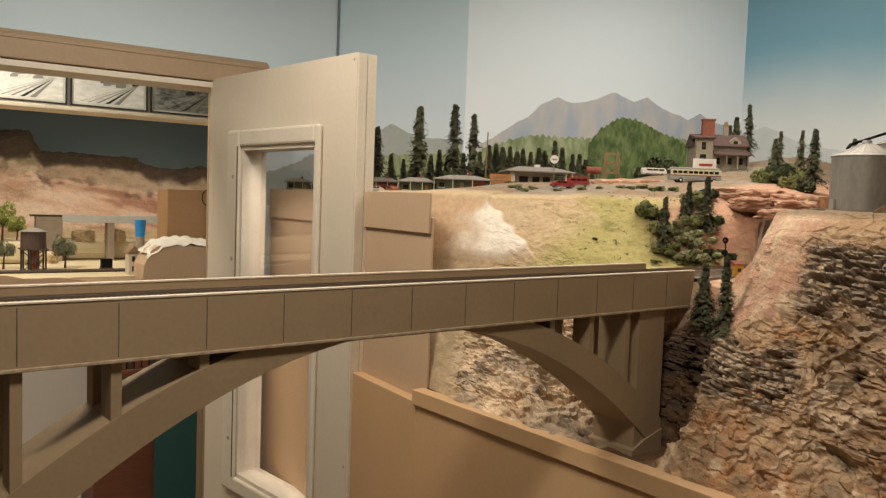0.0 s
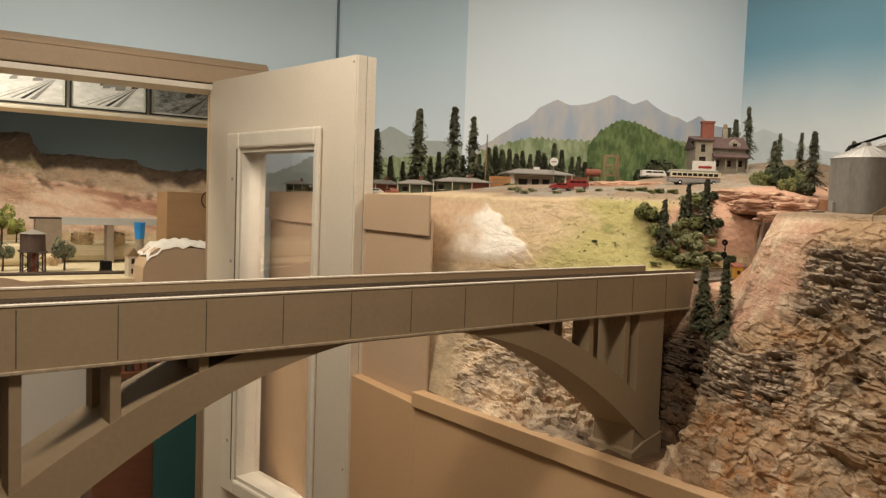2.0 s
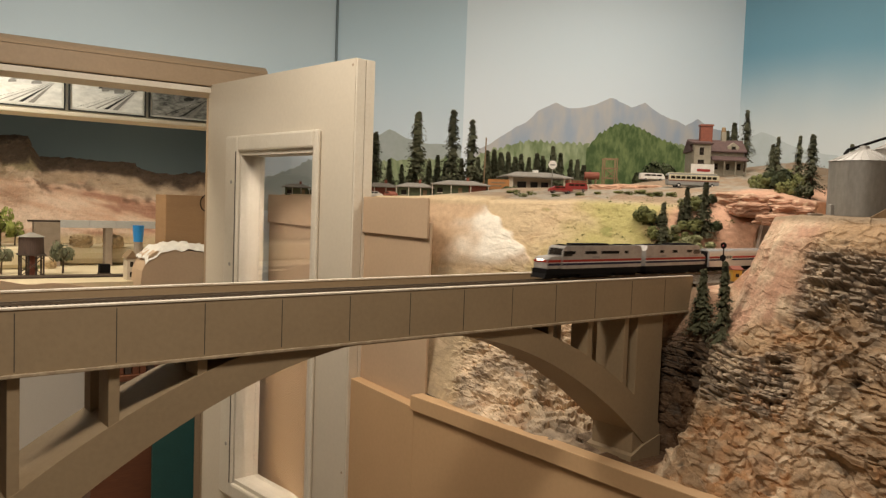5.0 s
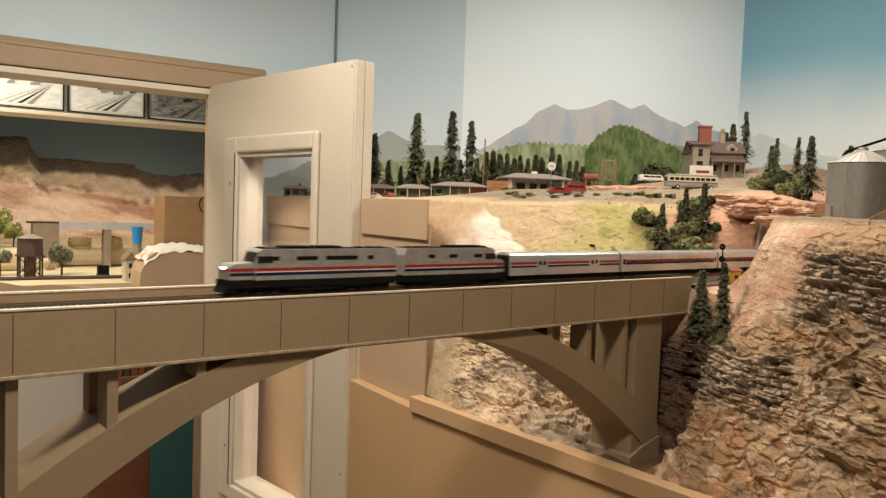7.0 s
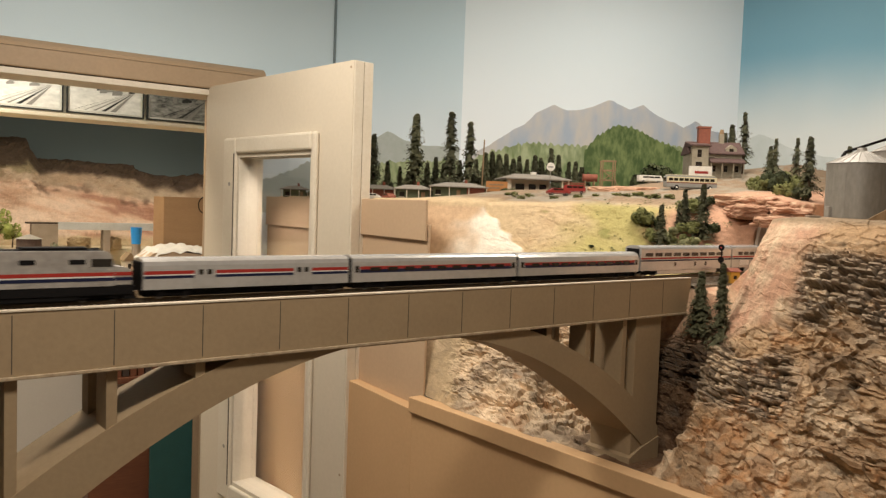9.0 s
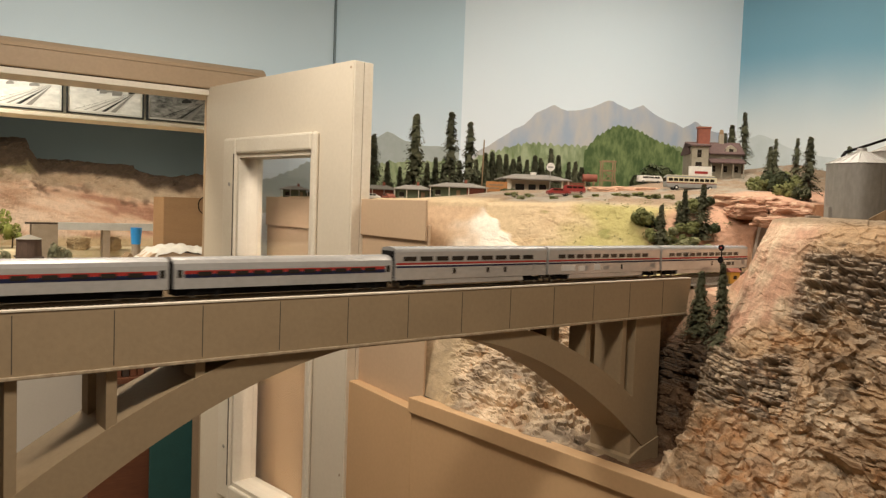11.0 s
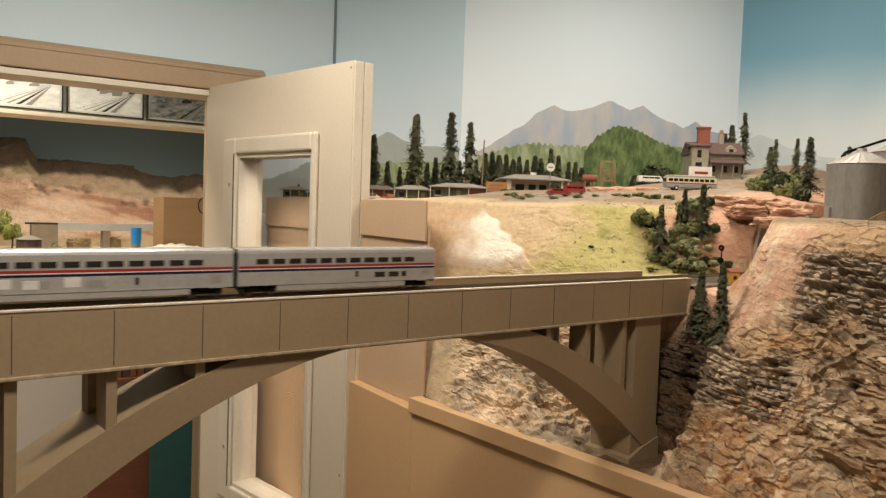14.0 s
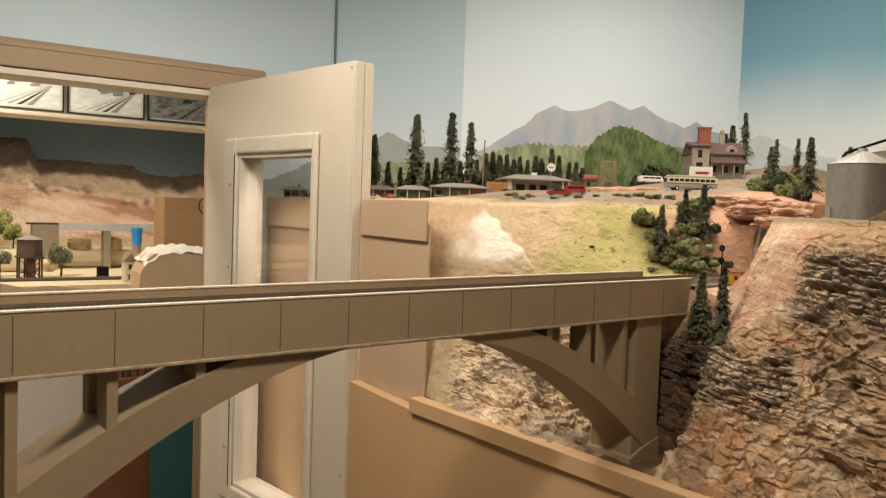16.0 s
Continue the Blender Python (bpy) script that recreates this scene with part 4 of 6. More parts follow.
GREENWALL = mat("faded_green_siding", (0.11, 0.125, 0.065), (0.075, 0.09, 0.05), 0.8, scale=80)
BRICKRED = mat("red_brown_brick_wall", (0.26, 0.085, 0.05), (0.19, 0.06, 0.04), 0.85, scale=150, fine=600)
CREAMWALL = mat("cream_wall_paint", (0.62, 0.54, 0.42), (0.55, 0.48, 0.37), 0.75, scale=60)
REDPAINT = mat("glossy_red_paint", (0.33, 0.04, 0.035), rough=0.3, bump=0)
TIMBER = mat("weathered_timber", (0.30, 0.20, 0.11), (0.20, 0.13, 0.07), 0.9, scale=80, stretch=(1, 1, 0.2))
ORANGE = mat("orange_sign_paint", (0.45, 0.20, 0.06), (0.36, 0.15, 0.045), 0.6, scale=60)
SIGNWHITE = mat("white_sign_paint", (0.75, 0.72, 0.66), rough=0.5)
TYRE = mat("black_tyre", (0.02, 0.02, 0.02), rough=0.8)
BUSCREAM = mat("cream_bus_paint", (0.68, 0.61, 0.42), rough=0.4, bump=0)
BUSGREY = mat("grey_bus_paint", (0.33, 0.33, 0.32), rough=0.35, bump=0)
GALV = mat("galvanised_corrugated_steel", (0.36, 0.34, 0.31), (0.26, 0.245, 0.22), 0.5, metal=0.5, scale=14, fine=160, bump=0.05, stretch=(1, 1, 0.35))
GALV_ROOF = mat("pale_galvanised_roof", (0.42, 0.40, 0.37), (0.35, 0.33, 0.305), 0.5, metal=0.35, scale=14, fine=160, bump=0.05)
HOUSEWALL = mat("weathered_grey_tan_siding", (0.33, 0.29, 0.22), (0.24, 0.21, 0.155), 0.8, scale=60)
MAROON = mat("maroon_shingle_roof", (0.105, 0.060, 0.053), (0.065, 0.038, 0.034), 0.85, scale=100, fine=400)
YELLOW = mat("mustard_yellow_paint", (0.50, 0.29, 0.04), (0.42, 0.24, 0.035), 0.7, scale=80)
CONCRETE = mat("weathered_concrete", (0.36, 0.29, 0.23), (0.27, 0.21, 0.16), 0.85, scale=30, fine=250)


def conifer_meshes(h, r, seed, thin):
    rnd = random.Random(seed)
    bm = bmesh.new()
    rod(bm, (0, 0, -0.004), (0, 0, h), r * 0.09 + 0.0007, 0.0004, 7)
    trunk = finish(bm, "trunk", BARK)
    bm = bmesh.new()
    z = h * (0.10 if not thin else 0.2)
    while z < h * 0.985:
        f = 1 - z / h
        ring = 1.2 * r * (f ** 1.05) * (0.75 + 0.5 * rnd.random()) * (1.0 if not thin else 0.85 + 0.55 * rnd.random()) + r * 0.03
        for _ in range(9 if not thin else 6):
            a = rnd.random() * 6.283
            ln = ring * ((0.6 + 0.5 * rnd.random()) if not thin else (0.5 + 0.7 * rnd.random()))
            tip = Vector((math.cos(a) * ln, math.sin(a) * ln, z - ln * (0.30 + 0.3 * rnd.random())))
            root = Vector((0, 0, z))
            side = Vector((-math.sin(a), math.cos(a), 0))
            for k in range(10):
                u = 0.15 + 0.85 * k / 9
                c = root.lerp(tip, u) + Vector((rnd.uniform(-1, 1), rnd.uniform(-1, 1), rnd.uniform(-1, 1))) * r * 0.09
                w = r * 0.105 * (1.15 - 0.6 * u)
                d = Vector((math.cos(a), math.sin(a), -0.5)) * w
                bm.faces.new([bm.verts.new(c + v) for v in (-side * w + Vector((0, 0, rnd.uniform(-.5, .2) * w)), d * 1.2, side * w + Vector((0, 0, rnd.uniform(-.5, .2) * w)), -d * 0.6 + Vector((0, 0, 0.5 * w)))])
        z += h * (0.030 if not thin else 0.036)
    me = bpy.data.meshes.new("crown")
    bm.to_mesh(me)
    bm.free()
    me.materials.append(NEEDLES)
    return trunk, me


CONIFERS = [conifer_meshes(1.0, w, i, thin) for i, (w, thin) in enumerate(((0.25, True), (0.22, True), (0.29, False), (0.26, False), (0.20, True), (0.20, False)))]


def conifer(xy, h, shape, label="dark green model conifer", z=None, group="conifers by the village"):
    t = empty("conifer", pose(xy[0], xy[1], ground(*xy) if z is None else z, 0, 0, 57 * h * 100), label, "tree", group)
    t.scale = (h, h, h)
    trunk, crown = CONIFERS[shape]
    part("trunk", trunk, None, t)
    part("crown", crown, None, t)
    return t


def clump_mesh(name, seed, n, balls, leaf, material):
    """Ragged foliage: small leaf faces on and in a few overlapping balls."""
    rnd = random.Random(seed)
    cs = [(Vector((rnd.uniform(-0.6, 0.6), rnd.uniform(-0.6, 0.6), rnd.uniform(0.15, 0.75))), rnd.uniform(0.25, 0.45)) for _ in range(balls)]
    bm = bmesh.new()
    for _ in range(n):
        c, r = rnd.choice(cs)
        d = Vector((rnd.gauss(0, 1), rnd.gauss(0, 1), rnd.gauss(0, 1))).normalized()
        p = c + d * r * rnd.uniform(0.7, 1.08)
        p.z = max(p.z, 0.01)
        u = d.orthogonal().normalized()
        u.rotate(Matrix.Rotation(rnd.random() * 6.28, 3, d))
        v = d.cross(u) + d * rnd.uniform(-0.7, 0.7)
        s = leaf * rnd.uniform(0.6, 1.3)
        bm.faces.new([bm.verts.new(p + q * s) for q in (-u - v, u - v * 0.6, u + v, -u * 0.7 + v)])
    me = bpy.data.meshes.new(name)
    bm.to_mesh(me)
    bm.free()
    me.materials.append(material)
    return me


FOAM_DARK = mat("dark_green_foam_foliage", (0.03, 0.04, 0.015), (0.06, 0.07, 0.025), 0.95, scale=150, fine=500, bump=0.2, per_object=0.3)
FOAM_LIGHT = mat("grey_green_foam_foliage", (0.20, 0.21, 0.10), (0.30, 0.29, 0.15), 0.95, scale=150, fine=500, bump=0.2, per_object=0.2)
CLUMPS = [clump_mesh("bush_foliage", 5 + i, 900, 7, 0.07, m) for i, m in enumerate((FOAM, FOAM_DARK, FOAM_LIGHT, FOAM))]


def bush(xy, size, shape, label, flat=0.8, z=None, group="bushes on the hillside"):
    o = tagged(new("bush", CLUMPS[shape]), label, "bush", group)
    o.matrix_basis = pose(xy[0], xy[1], (ground(*xy) if z is None else z) - 0.002, 0, 0, size * 9000)
    o.scale = (size, size, size * flat)
    return o


# tall conifers behind the cabins, then the low wood and the stand by the house
for xy, h, s in (((1.387, 1.866), 0.215, 0), ((1.494, 1.832), 0.225, 1), ((1.540, 1.796), 0.200, 1), ((1.335, 2.010), 0.17, 0), ((1.398, 2.024), 0.10, 2)):
    conifer(xy, h * 1.2, s, "tall dark conifer behind the cabins")
for xy, h, s in (((1.411, 1.975), 0.085, 3), ((1.477, 1.922), 0.095, 2), ((1.516, 1.930), 0.11, 3), ((1.555, 1.860), 0.10, 2), ((1.615, 1.851), 0.105, 3), ((1.617, 1.811), 0.12, 2),
                 ((1.654, 1.820), 0.125, 3), ((1.650, 1.785), 0.115, 2), ((1.702, 1.807), 0.12, 3), ((1.705, 1.779), 0.105, 2), ((1.720, 1.767), 0.115, 0), ((1.754, 1.766), 0.105, 3),
                 ((1.774, 1.751), 0.115, 2), ((1.809, 1.760), 0.11, 3), ((1.798, 1.705), 0.135, 0), ((1.880, 1.704), 0.10, 3), ((1.897, 1.691), 0.10, 2), ((1.911, 1.679), 0.085, 2)):
    conifer(xy, h * 1.22, s, "small dark conifer at the wood's edge")
    conifer((xy[0] + 0.028, xy[1] - 0.006), h * 1.05, 2 + (s + 1) % 2, "small dark conifer at the wood's edge")
for xy, h, s in (((2.205, 1.292), 0.165, 4), ((2.285, 1.382), 0.13, 2), ((2.268, 1.395), 0.11, 3), ((2.062, 1.112), 0.125, 4), ((2.098, 1.146), 0.10, 2), ((2.157, 1.100), 0.13, 4), ((1.987, 0.979), 0.145, 0), ((1.853, 0.894), 0.16, 2), ((1.895, 0.924), 0.11, 3), ((2.376, 1.053), 0.12, 3)):
    conifer(xy, h * 1.15, s, "dark conifer among the shrubs by the house")
for xy, size, s in (((2.002, 1.479), 0.062, 1), ((1.996, 1.510), 0.045, 1), ((2.048, 1.468), 0.05, 1), ((2.017, 1.083), 0.05, 1), ((1.984, 1.109), 0.03, 0), ((1.989, 1.041), 0.035, 0), ((1.974, 0.989), 0.03, 1), ((2.066, 1.172), 0.025, 0), ((1.966, 0.932), 0.04, 1), ((2.098, 1.082), 0.045, 0)):
    bush(xy, size, s, "dark leafy tree clump by the house", 1.2, group="trees by the house")


# ---- buildings ----
def hip_roof(bm, w, d, z0, h, over, ridge=0.5):
    x0, x1, y0, y1 = -w / 2 - over, w / 2 + over, -d / 2 - over, d / 2 + over
    e = [bm.verts.new(v) for v in ((x0, y0, z0), (x1, y0, z0), (x1, y1, z0), (x0, y1, z0))]
    b = [bm.verts.new(v) for v in ((x0, y0, z0 - 0.0025), (x1, y0, z0 - 0.0025), (x1, y1, z0 - 0.0025), (x0, y1, z0 - 0.0025))]
    r = [bm.verts.new((-w * ridge / 2, 0, z0 + h)), bm.verts.new((w * ridge / 2, 0, z0 + h))]
    for f in ((e[0], e[1], r[1], r[0]), (e[1], e[2], r[1]), (e[2], e[3], r[0], r[1]), (e[3], e[0], r[0]), b[::-1]):
        bm.faces.new(f)
    for i in range(4):
        bm.faces.new((b[i], b[(i + 1) % 4], e[(i + 1) % 4], e[i]))


def cabin(xy, w, d, wall, label, porch=True, turn=0.0):
    c = empty("motel_cabin", spot(xy, turn), label, "cabin", "roadside motel cabins")
    h = 0.034
    part("wall", boxed(-w / 2, w / 2, -d / 2, d / 2, -0.004, h), wall, c)
    bm = bmesh.new()
    hip_roof(bm, w, d, h, 0.011, 0.011)
    part("roof", bm, ROOF, c, "grey shingled hip roof")
    part("chimney", boxed(w * 0.12, w * 0.12 + 0.007, -0.004, 0.004, h + 0.004, h + 0.019), BRICKRED, c, "brick chimney")
    n = max(2, int(w / 0.035))
    for i in range(n):
        x = lerp(-w / 2 + 0.014, w / 2 - 0.014, i / (n - 1))
        if i % 2:
            part("door", boxed(x - 0.005, x + 0.005, -d / 2 - 0.0012, -d / 2 + 0.001, 0.0, 0.025), TIMBER, c, "wooden door")
        else:
            wn = part("window", boxed(x - 0.007, x + 0.007, -d / 2 - 0.0008, -d / 2 + 0.001, 0.011, 0.024), WINDOW, c)
            part("window_frame", boxed(x - 0.0082, x + 0.0082, -d / 2 - 0.0014, -d / 2 - 0.0009, 0.0098, 0.0112), CREAMWALL, wn)
    if porch:
        for x in (-w / 2 - 0.006, -w * 0.18, w * 0.2, w / 2 + 0.006):
            part("porch_post", boxed(x - 0.001, x + 0.001, -d / 2 - 0.009, -d / 2 - 0.007, -0.004, h - 0.0025), CREAMWALL, c)
    return c


cabin((1.238, 1.831), 0.085, 0.05, BRICKRED, "red-brown motel cabin with a grey hip roof")
cabin((1.277, 1.723), 0.085, 0.05, GREENWALL, "faded green motel cabin with a grey hip roof")
big = cabin((1.336, 1.600), 0.135, 0.06, GREENWALL, "long green and red motel cabin with a porch")
part("brick_end", boxed(0.022, 0.0682, -0.0312, -0.0302, -0.003, 0.0335), BRICKRED, big, "red-brown brick end wall")


cabin((1.260, 2.365), 0.075, 0.045, GREENWALL, "small green cabin beside the door", True, 10)
bush((1.213, 2.389), 0.03, 0, "olive shrub beside the small cabin", 0.7)
bush((1.342, 2.388), 0.035, 1, "dark shrub beside the small cabin", 0.8)


def billboard(xy, w, h, z, face, label, bars, group=""):
    b = empty("billboard", spot(xy), label, "sign", group)
    part("panel", boxed(-w / 2, w / 2, -0.0015, 0.0015, z, z + h), face, b)
    for x in (-w * 0.35, w * 0.35):
        part("post", boxed(x - 0.0012, x + 0.0012, 0.0016, 0.0036, -0.004, z + h * 0.7), TIMBER, b)
    for x0, x1, z0, z1, m in bars:
        part("lettering_bar", boxed(x0, x1, -0.0021, -0.0016, z + z0, z + z1), m, b)
    return b


billboard((1.443, 1.566), 0.058, 0.034, 0.008, ORANGE, "orange-brown roadside billboard with dark lettering",
          [(-0.022, 0.018, 0.023, 0.027, TIMBER), (-0.022, 0.008, 0.014, 0.018, TIMBER), (-0.022, 0.02, 0.005, 0.008, TIMBER)])


def gas_station(xy):
    g = empty("gas_station", spot(xy, 6), "cream roadside filling station with a flat overhanging roof", "building")
    part("wall", boxed(-0.05, 0.035, -0.02, 0.035, -0.004, 0.036), CREAMWALL, g)
    bm = bmesh.new()
    hip_roof(bm, 0.135, 0.085, 0.038, 0.012, 0.010, 0.6)
    rf = part("roof", bm, ROOF, g, "grey low-pitched roof")
    part("vent_box", boxed(-0.004, 0.008, -0.005, 0.005, 0.045, 0.055), SIGNWHITE, rf)
    for x in (0.058, 0.072):
        part("canopy_post", boxed(x - 0.0015, x + 0.0015, -0.047, -0.044, -0.004, 0.0355), CREAMWALL, g)
    part("canopy_post", boxed(-0.066, -0.056, -0.045, -0.035, -0.004, 0.0355), CREAMWALL, g)
    for x0, x1, z0, z1 in ((-0.042, -0.022, 0.0, 0.026), (-0.012, 0.004, 0.006, 0.026), (0.012, 0.028, 0.0, 0.026)):
        part("window", boxed(x0, x1, -0.0212, -0.0199, z0, z1), WINDOW, g)
    part("bay_door", boxed(0.0355, 0.037, -0.012, 0.025, 0.0, 0.03), TIMBER, g)
    g.scale = (1.25, 1.25, 1.2)
    return g


gas_station((1.575, 1.563))


def round_sign(xy, top):
    s = empty("round_sign", spot(xy), "round white sign on a tall pole", "sign")
    z = top - ground(*xy)
    bm = bmesh.new()
    rod(bm, (0, 0, -0.005), (0, 0, z - 0.012), 0.0012, seg=8)
    part("pole", bm, STEEL, s)
    bm = bmesh.new()
    rod(bm, (0, -0.0015, z - 0.011), (0, 0.0015, z - 0.011), 0.0115, seg=28)
    disc = part("disc", bm, SIGNWHITE, s)
    part("lettering_bar", boxed(-0.007, 0.007, -0.0021, -0.0016, z - 0.013, z - 0.0095), GREY, disc)


round_sign((1.571, 1.490), 1.775)


def car(xy, turn, paint, label, L=0.055, van=False, group="vehicles in the village"):
    c = empty("car", spot(xy, turn, 0.0), label, "car", group)
    w = 0.0105
    bm = bmesh.new()
    pts = [(-L / 2, 0.004), (L / 2, 0.004), (L / 2, 0.011), (L * 0.33, 0.0125), (L * 0.18, 0.0185), (-L * 0.25, 0.0185), (-L * 0.38, 0.0125), (-L / 2, 0.011)]
    if van:
        pts = [(-L / 2, 0.004), (L / 2, 0.004), (L / 2, 0.013), (L * 0.42, 0.0225), (-L * 0.47, 0.0225), (-L / 2, 0.02)]
    prism(bm, pts, "y", -w, w)
    bmesh.ops.bevel(bm, geom=list(bm.edges), offset=0.0012, segments=2, affect="EDGES")
    body = part("body", bm, paint, c)
    z0, z1 = (0.0145, 0.0195) if van else (0.0132, 0.0172)
    for y in (-w, w):
        for a, b in ((-0.34, -0.1), (-0.07, 0.13), (0.16, 0.38)) if van else ((-0.26, -0.04), (-0.01, 0.16)):
            part("window", boxed(L * a, L * b, y - 0.0003, y + 0.0003, z0, z1), WINDOW, body)
        part("bumper_strip", boxed(-L / 2, L / 2, y - 0.0005, y + 0.0005, 0.0055, 0.0065), STEEL, body)
    for x in (-L * 0.31, L * 0.31):
        for y in (-w, w):
            bm = bmesh.new()
            rod(bm, (x, y - 0.0015, 0.0038), (x, y + 0.0015, 0.0038), 0.0038, seg=14)
            wh = part("wheel", bm, TYRE, c)
            bm = bmesh.new()
            rod(bm, (x, y - 0.0018, 0.0038), (x, y + 0.0018, 0.0038), 0.0018, seg=10)
            part("rim", bm, STEEL, wh)
    return c


car((1.500, 1.392), 8, REDPAINT, "red vintage car parked by the filling station", 0.062)
car((1.563, 1.393), -10, REDPAINT, "red and white delivery van by the filling station", 0.058, True)
car((1.168, 1.759), 20, SIGNWHITE, "small white car by the cabins", 0.045)
car((1.186, 1.706), -60, BRICKRED, "small red car by the cabins", 0.045)
car((1.901, 1.406), 5, SIGNWHITE, "white travel van on the sandy lot", 0.072, True)


def bus(xy):
    c = empty("bus", spot(xy, 3, 0.0), "old white and grey coach bus with a rust stripe", "bus")
    L, w = 0.140, 0.0145
    bm = bmesh.new()
    prism(bm, [(-L / 2, 0.006), (L / 2, 0.006), (L / 2, 0.030), (L / 2 - 0.005, 0.0385), (-L / 2 + 0.004, 0.0385), (-L / 2, 0.033)], "y", -w, w)
    bmesh.ops.bevel(bm, geom=list(bm.edges), offset=0.002, segments=2, affect="EDGES")
    body = part("body", bm, BUSGREY, c)
    for y in (-w, w):
        part("white_band", boxed(-L / 2 + 0.001, L / 2 - 0.001, y - 0.0003, y + 0.0003, 0.020, 0.0345), BUSCREAM, body)
        part("rust_stripe", boxed(-L / 2 + 0.001, L / 2 - 0.001, y - 0.0006, y + 0.0006, 0.0175, 0.0198), BRICKRED, body)
        for i in range(9):
            x = lerp(-L / 2 + 0.012, L / 2 - 0.014, i / 8)
            part("window", boxed(x - 0.0058, x + 0.0058, y - 0.0007, y + 0.0007, 0.0235, 0.031), WINDOW, body)
    part("windshield", boxed(-L / 2 - 0.0005, -L / 2 + 0.001, -w + 0.003, w - 0.003, 0.022, 0.032), WINDOW, body)
    part("roof_cover", boxed(-L * 0.46, L * 0.46, -0.0125, 0.0125, 0.0386, 0.0402, bevel=0.0006), BUSCREAM, body)
    for x in (-L * 0.30, L * 0.27, L * 0.36):
        for y in (-w + 0.0005, w - 0.0005):
            bm = bmesh.new()
            rod(bm, (x, y - 0.002, 0.006), (x, y + 0.002, 0.006), 0.006, seg=16)
            wh = part("wheel", bm, TYRE, c)
            bm = bmesh.new()
            rod(bm, (x, y - 0.0024, 0.006), (x, y + 0.0024, 0.006), 0.0028, seg=10)
            part("rim", bm, SIGNWHITE, wh)


bus((1.854, 1.239))


def house(xy):
    h = empty("victorian_house", spot(xy, -4, -0.010), "grey-tan two-storey house with a steep dark maroon roof", "house")
    w, d, e = 0.15, 0.09, 0.055
    part("wall", boxed(-w / 2, w / 2, -d / 2, d / 2, -0.016, e), HOUSEWALL, h)
    bm = bmesh.new()
    prism(bm, [(-d / 2 - 0.008, e), (d / 2 + 0.008, e), (d / 2 + 0.008, e + 0.003), (0, e + 0.040), (-d / 2 - 0.008, e + 0.003)], "x", -w / 2 - 0.006, w / 2 + 0.006)
    part("roof", bm, MAROON, h, "maroon shingled gable roof")
    gb = part("corner_block", boxed(-w / 2, -w / 2 + 0.048, -d / 2 - 0.022, -d / 2 + 0.002, -0.016, 0.076), HOUSEWALL, h)
    bm = bmesh.new()
    prism(bm, [(-d / 2 - 0.029, 0.0762), (0.0, 0.0762), (0.0, 0.092), (-d / 2 - 0.029, 0.080)], "x", -w / 2 - 0.006, -w / 2 + 0.054)
    part("block_roof", bm, MAROON, gb)
    bm = bmesh.new()
    prism(bm, [(0.028, e + 0.006), (0.06, e + 0.006), (0.06, e + 0.018), (0.044, e + 0.030), (0.028, e + 0.018)], "y", -d / 2 + 0.002, 0)
    dm = part("dormer", bm, HOUSEWALL, h)
    part("dormer_window", boxed(0.038, 0.050, -d / 2 + 0.0008, -d / 2 + 0.0025, e + 0.008, e + 0.018), WINDOW, dm)
    bm = bmesh.new()
    prism(bm, [(-d / 2 - 0.03, e - 0.027), (-d / 2, e - 0.014), (-d / 2, e - 0.011), (-d / 2 - 0.03, e - 0.024)], "x", -w / 2 + 0.052, w / 2 + 0.004)
    porch = part("porch_roof", bm, MAROON, h)
    for x in (-0.02, 0.012, 0.044, 0.074):
        part("porch_post", boxed(x - 0.0012, x + 0.0012, -d / 2 - 0.028, -d / 2 - 0.026, -0.016, e - 0.0265), HOUSEWALL, porch)
    for x0, x1, y, z0, z1 in ((-0.060, -0.048, -d / 2 - 0.0225, 0.044, 0.066), (-0.064, -0.046, -d / 2 - 0.0225, 0.010, 0.030),
                              (-0.010, 0.0, -d / 2 - 0.0008, 0.004, 0.022), (0.024, 0.034, -d / 2 - 0.0008, 0.004, 0.022), (0.056, 0.066, -d / 2 - 0.0008, 0.004, 0.022)):
        wn = part("window", boxed(x0, x1, y, y + 0.0012, z0, z1), WINDOW, h)
        part("window_frame", boxed(x0 - 0.001, x1 + 0.001, y - 0.0006, y - 0.0001, (z0 + z1) / 2 - 0.0006, (z0 + z1) / 2 + 0.0006), MAROON, wn)
    ch = part("chimney", boxed(-0.048, -0.013, -0.022, 0.0, e + 0.005, e + 0.078, bevel=0.001), BRICKRED, h, "wide red brick chimney")
    part("chimney_cap", boxed(-0.050, -0.011, -0.024, 0.002, e + 0.0785, e + 0.084), BRICKRED, ch)
    ch = part("chimney", boxed(0.018, 0.032, -0.006, 0.006, e + 0.03, e + 0.064, bevel=0.0008), HOUSEWALL, h, "slim cream chimney")
    bm = bmesh.new()
    rod(bm, (0.025, 0, e + 0.064), (0.025, 0, e + 0.078), 0.0075, 0.005, 10)
    part("chimney_pot", bm, TIMBER, ch)


house((2.112, 1.340))
billboard((1.963, 1.280), 0.066, 0.034, 0.018, SIGNWHITE, "white roadside billboard with red lettering", [(-0.016, 0.022, 0.013, 0.020, REDPAINT), (-0.018, 0.02, 0.004, 0.007, GREENWALL)])


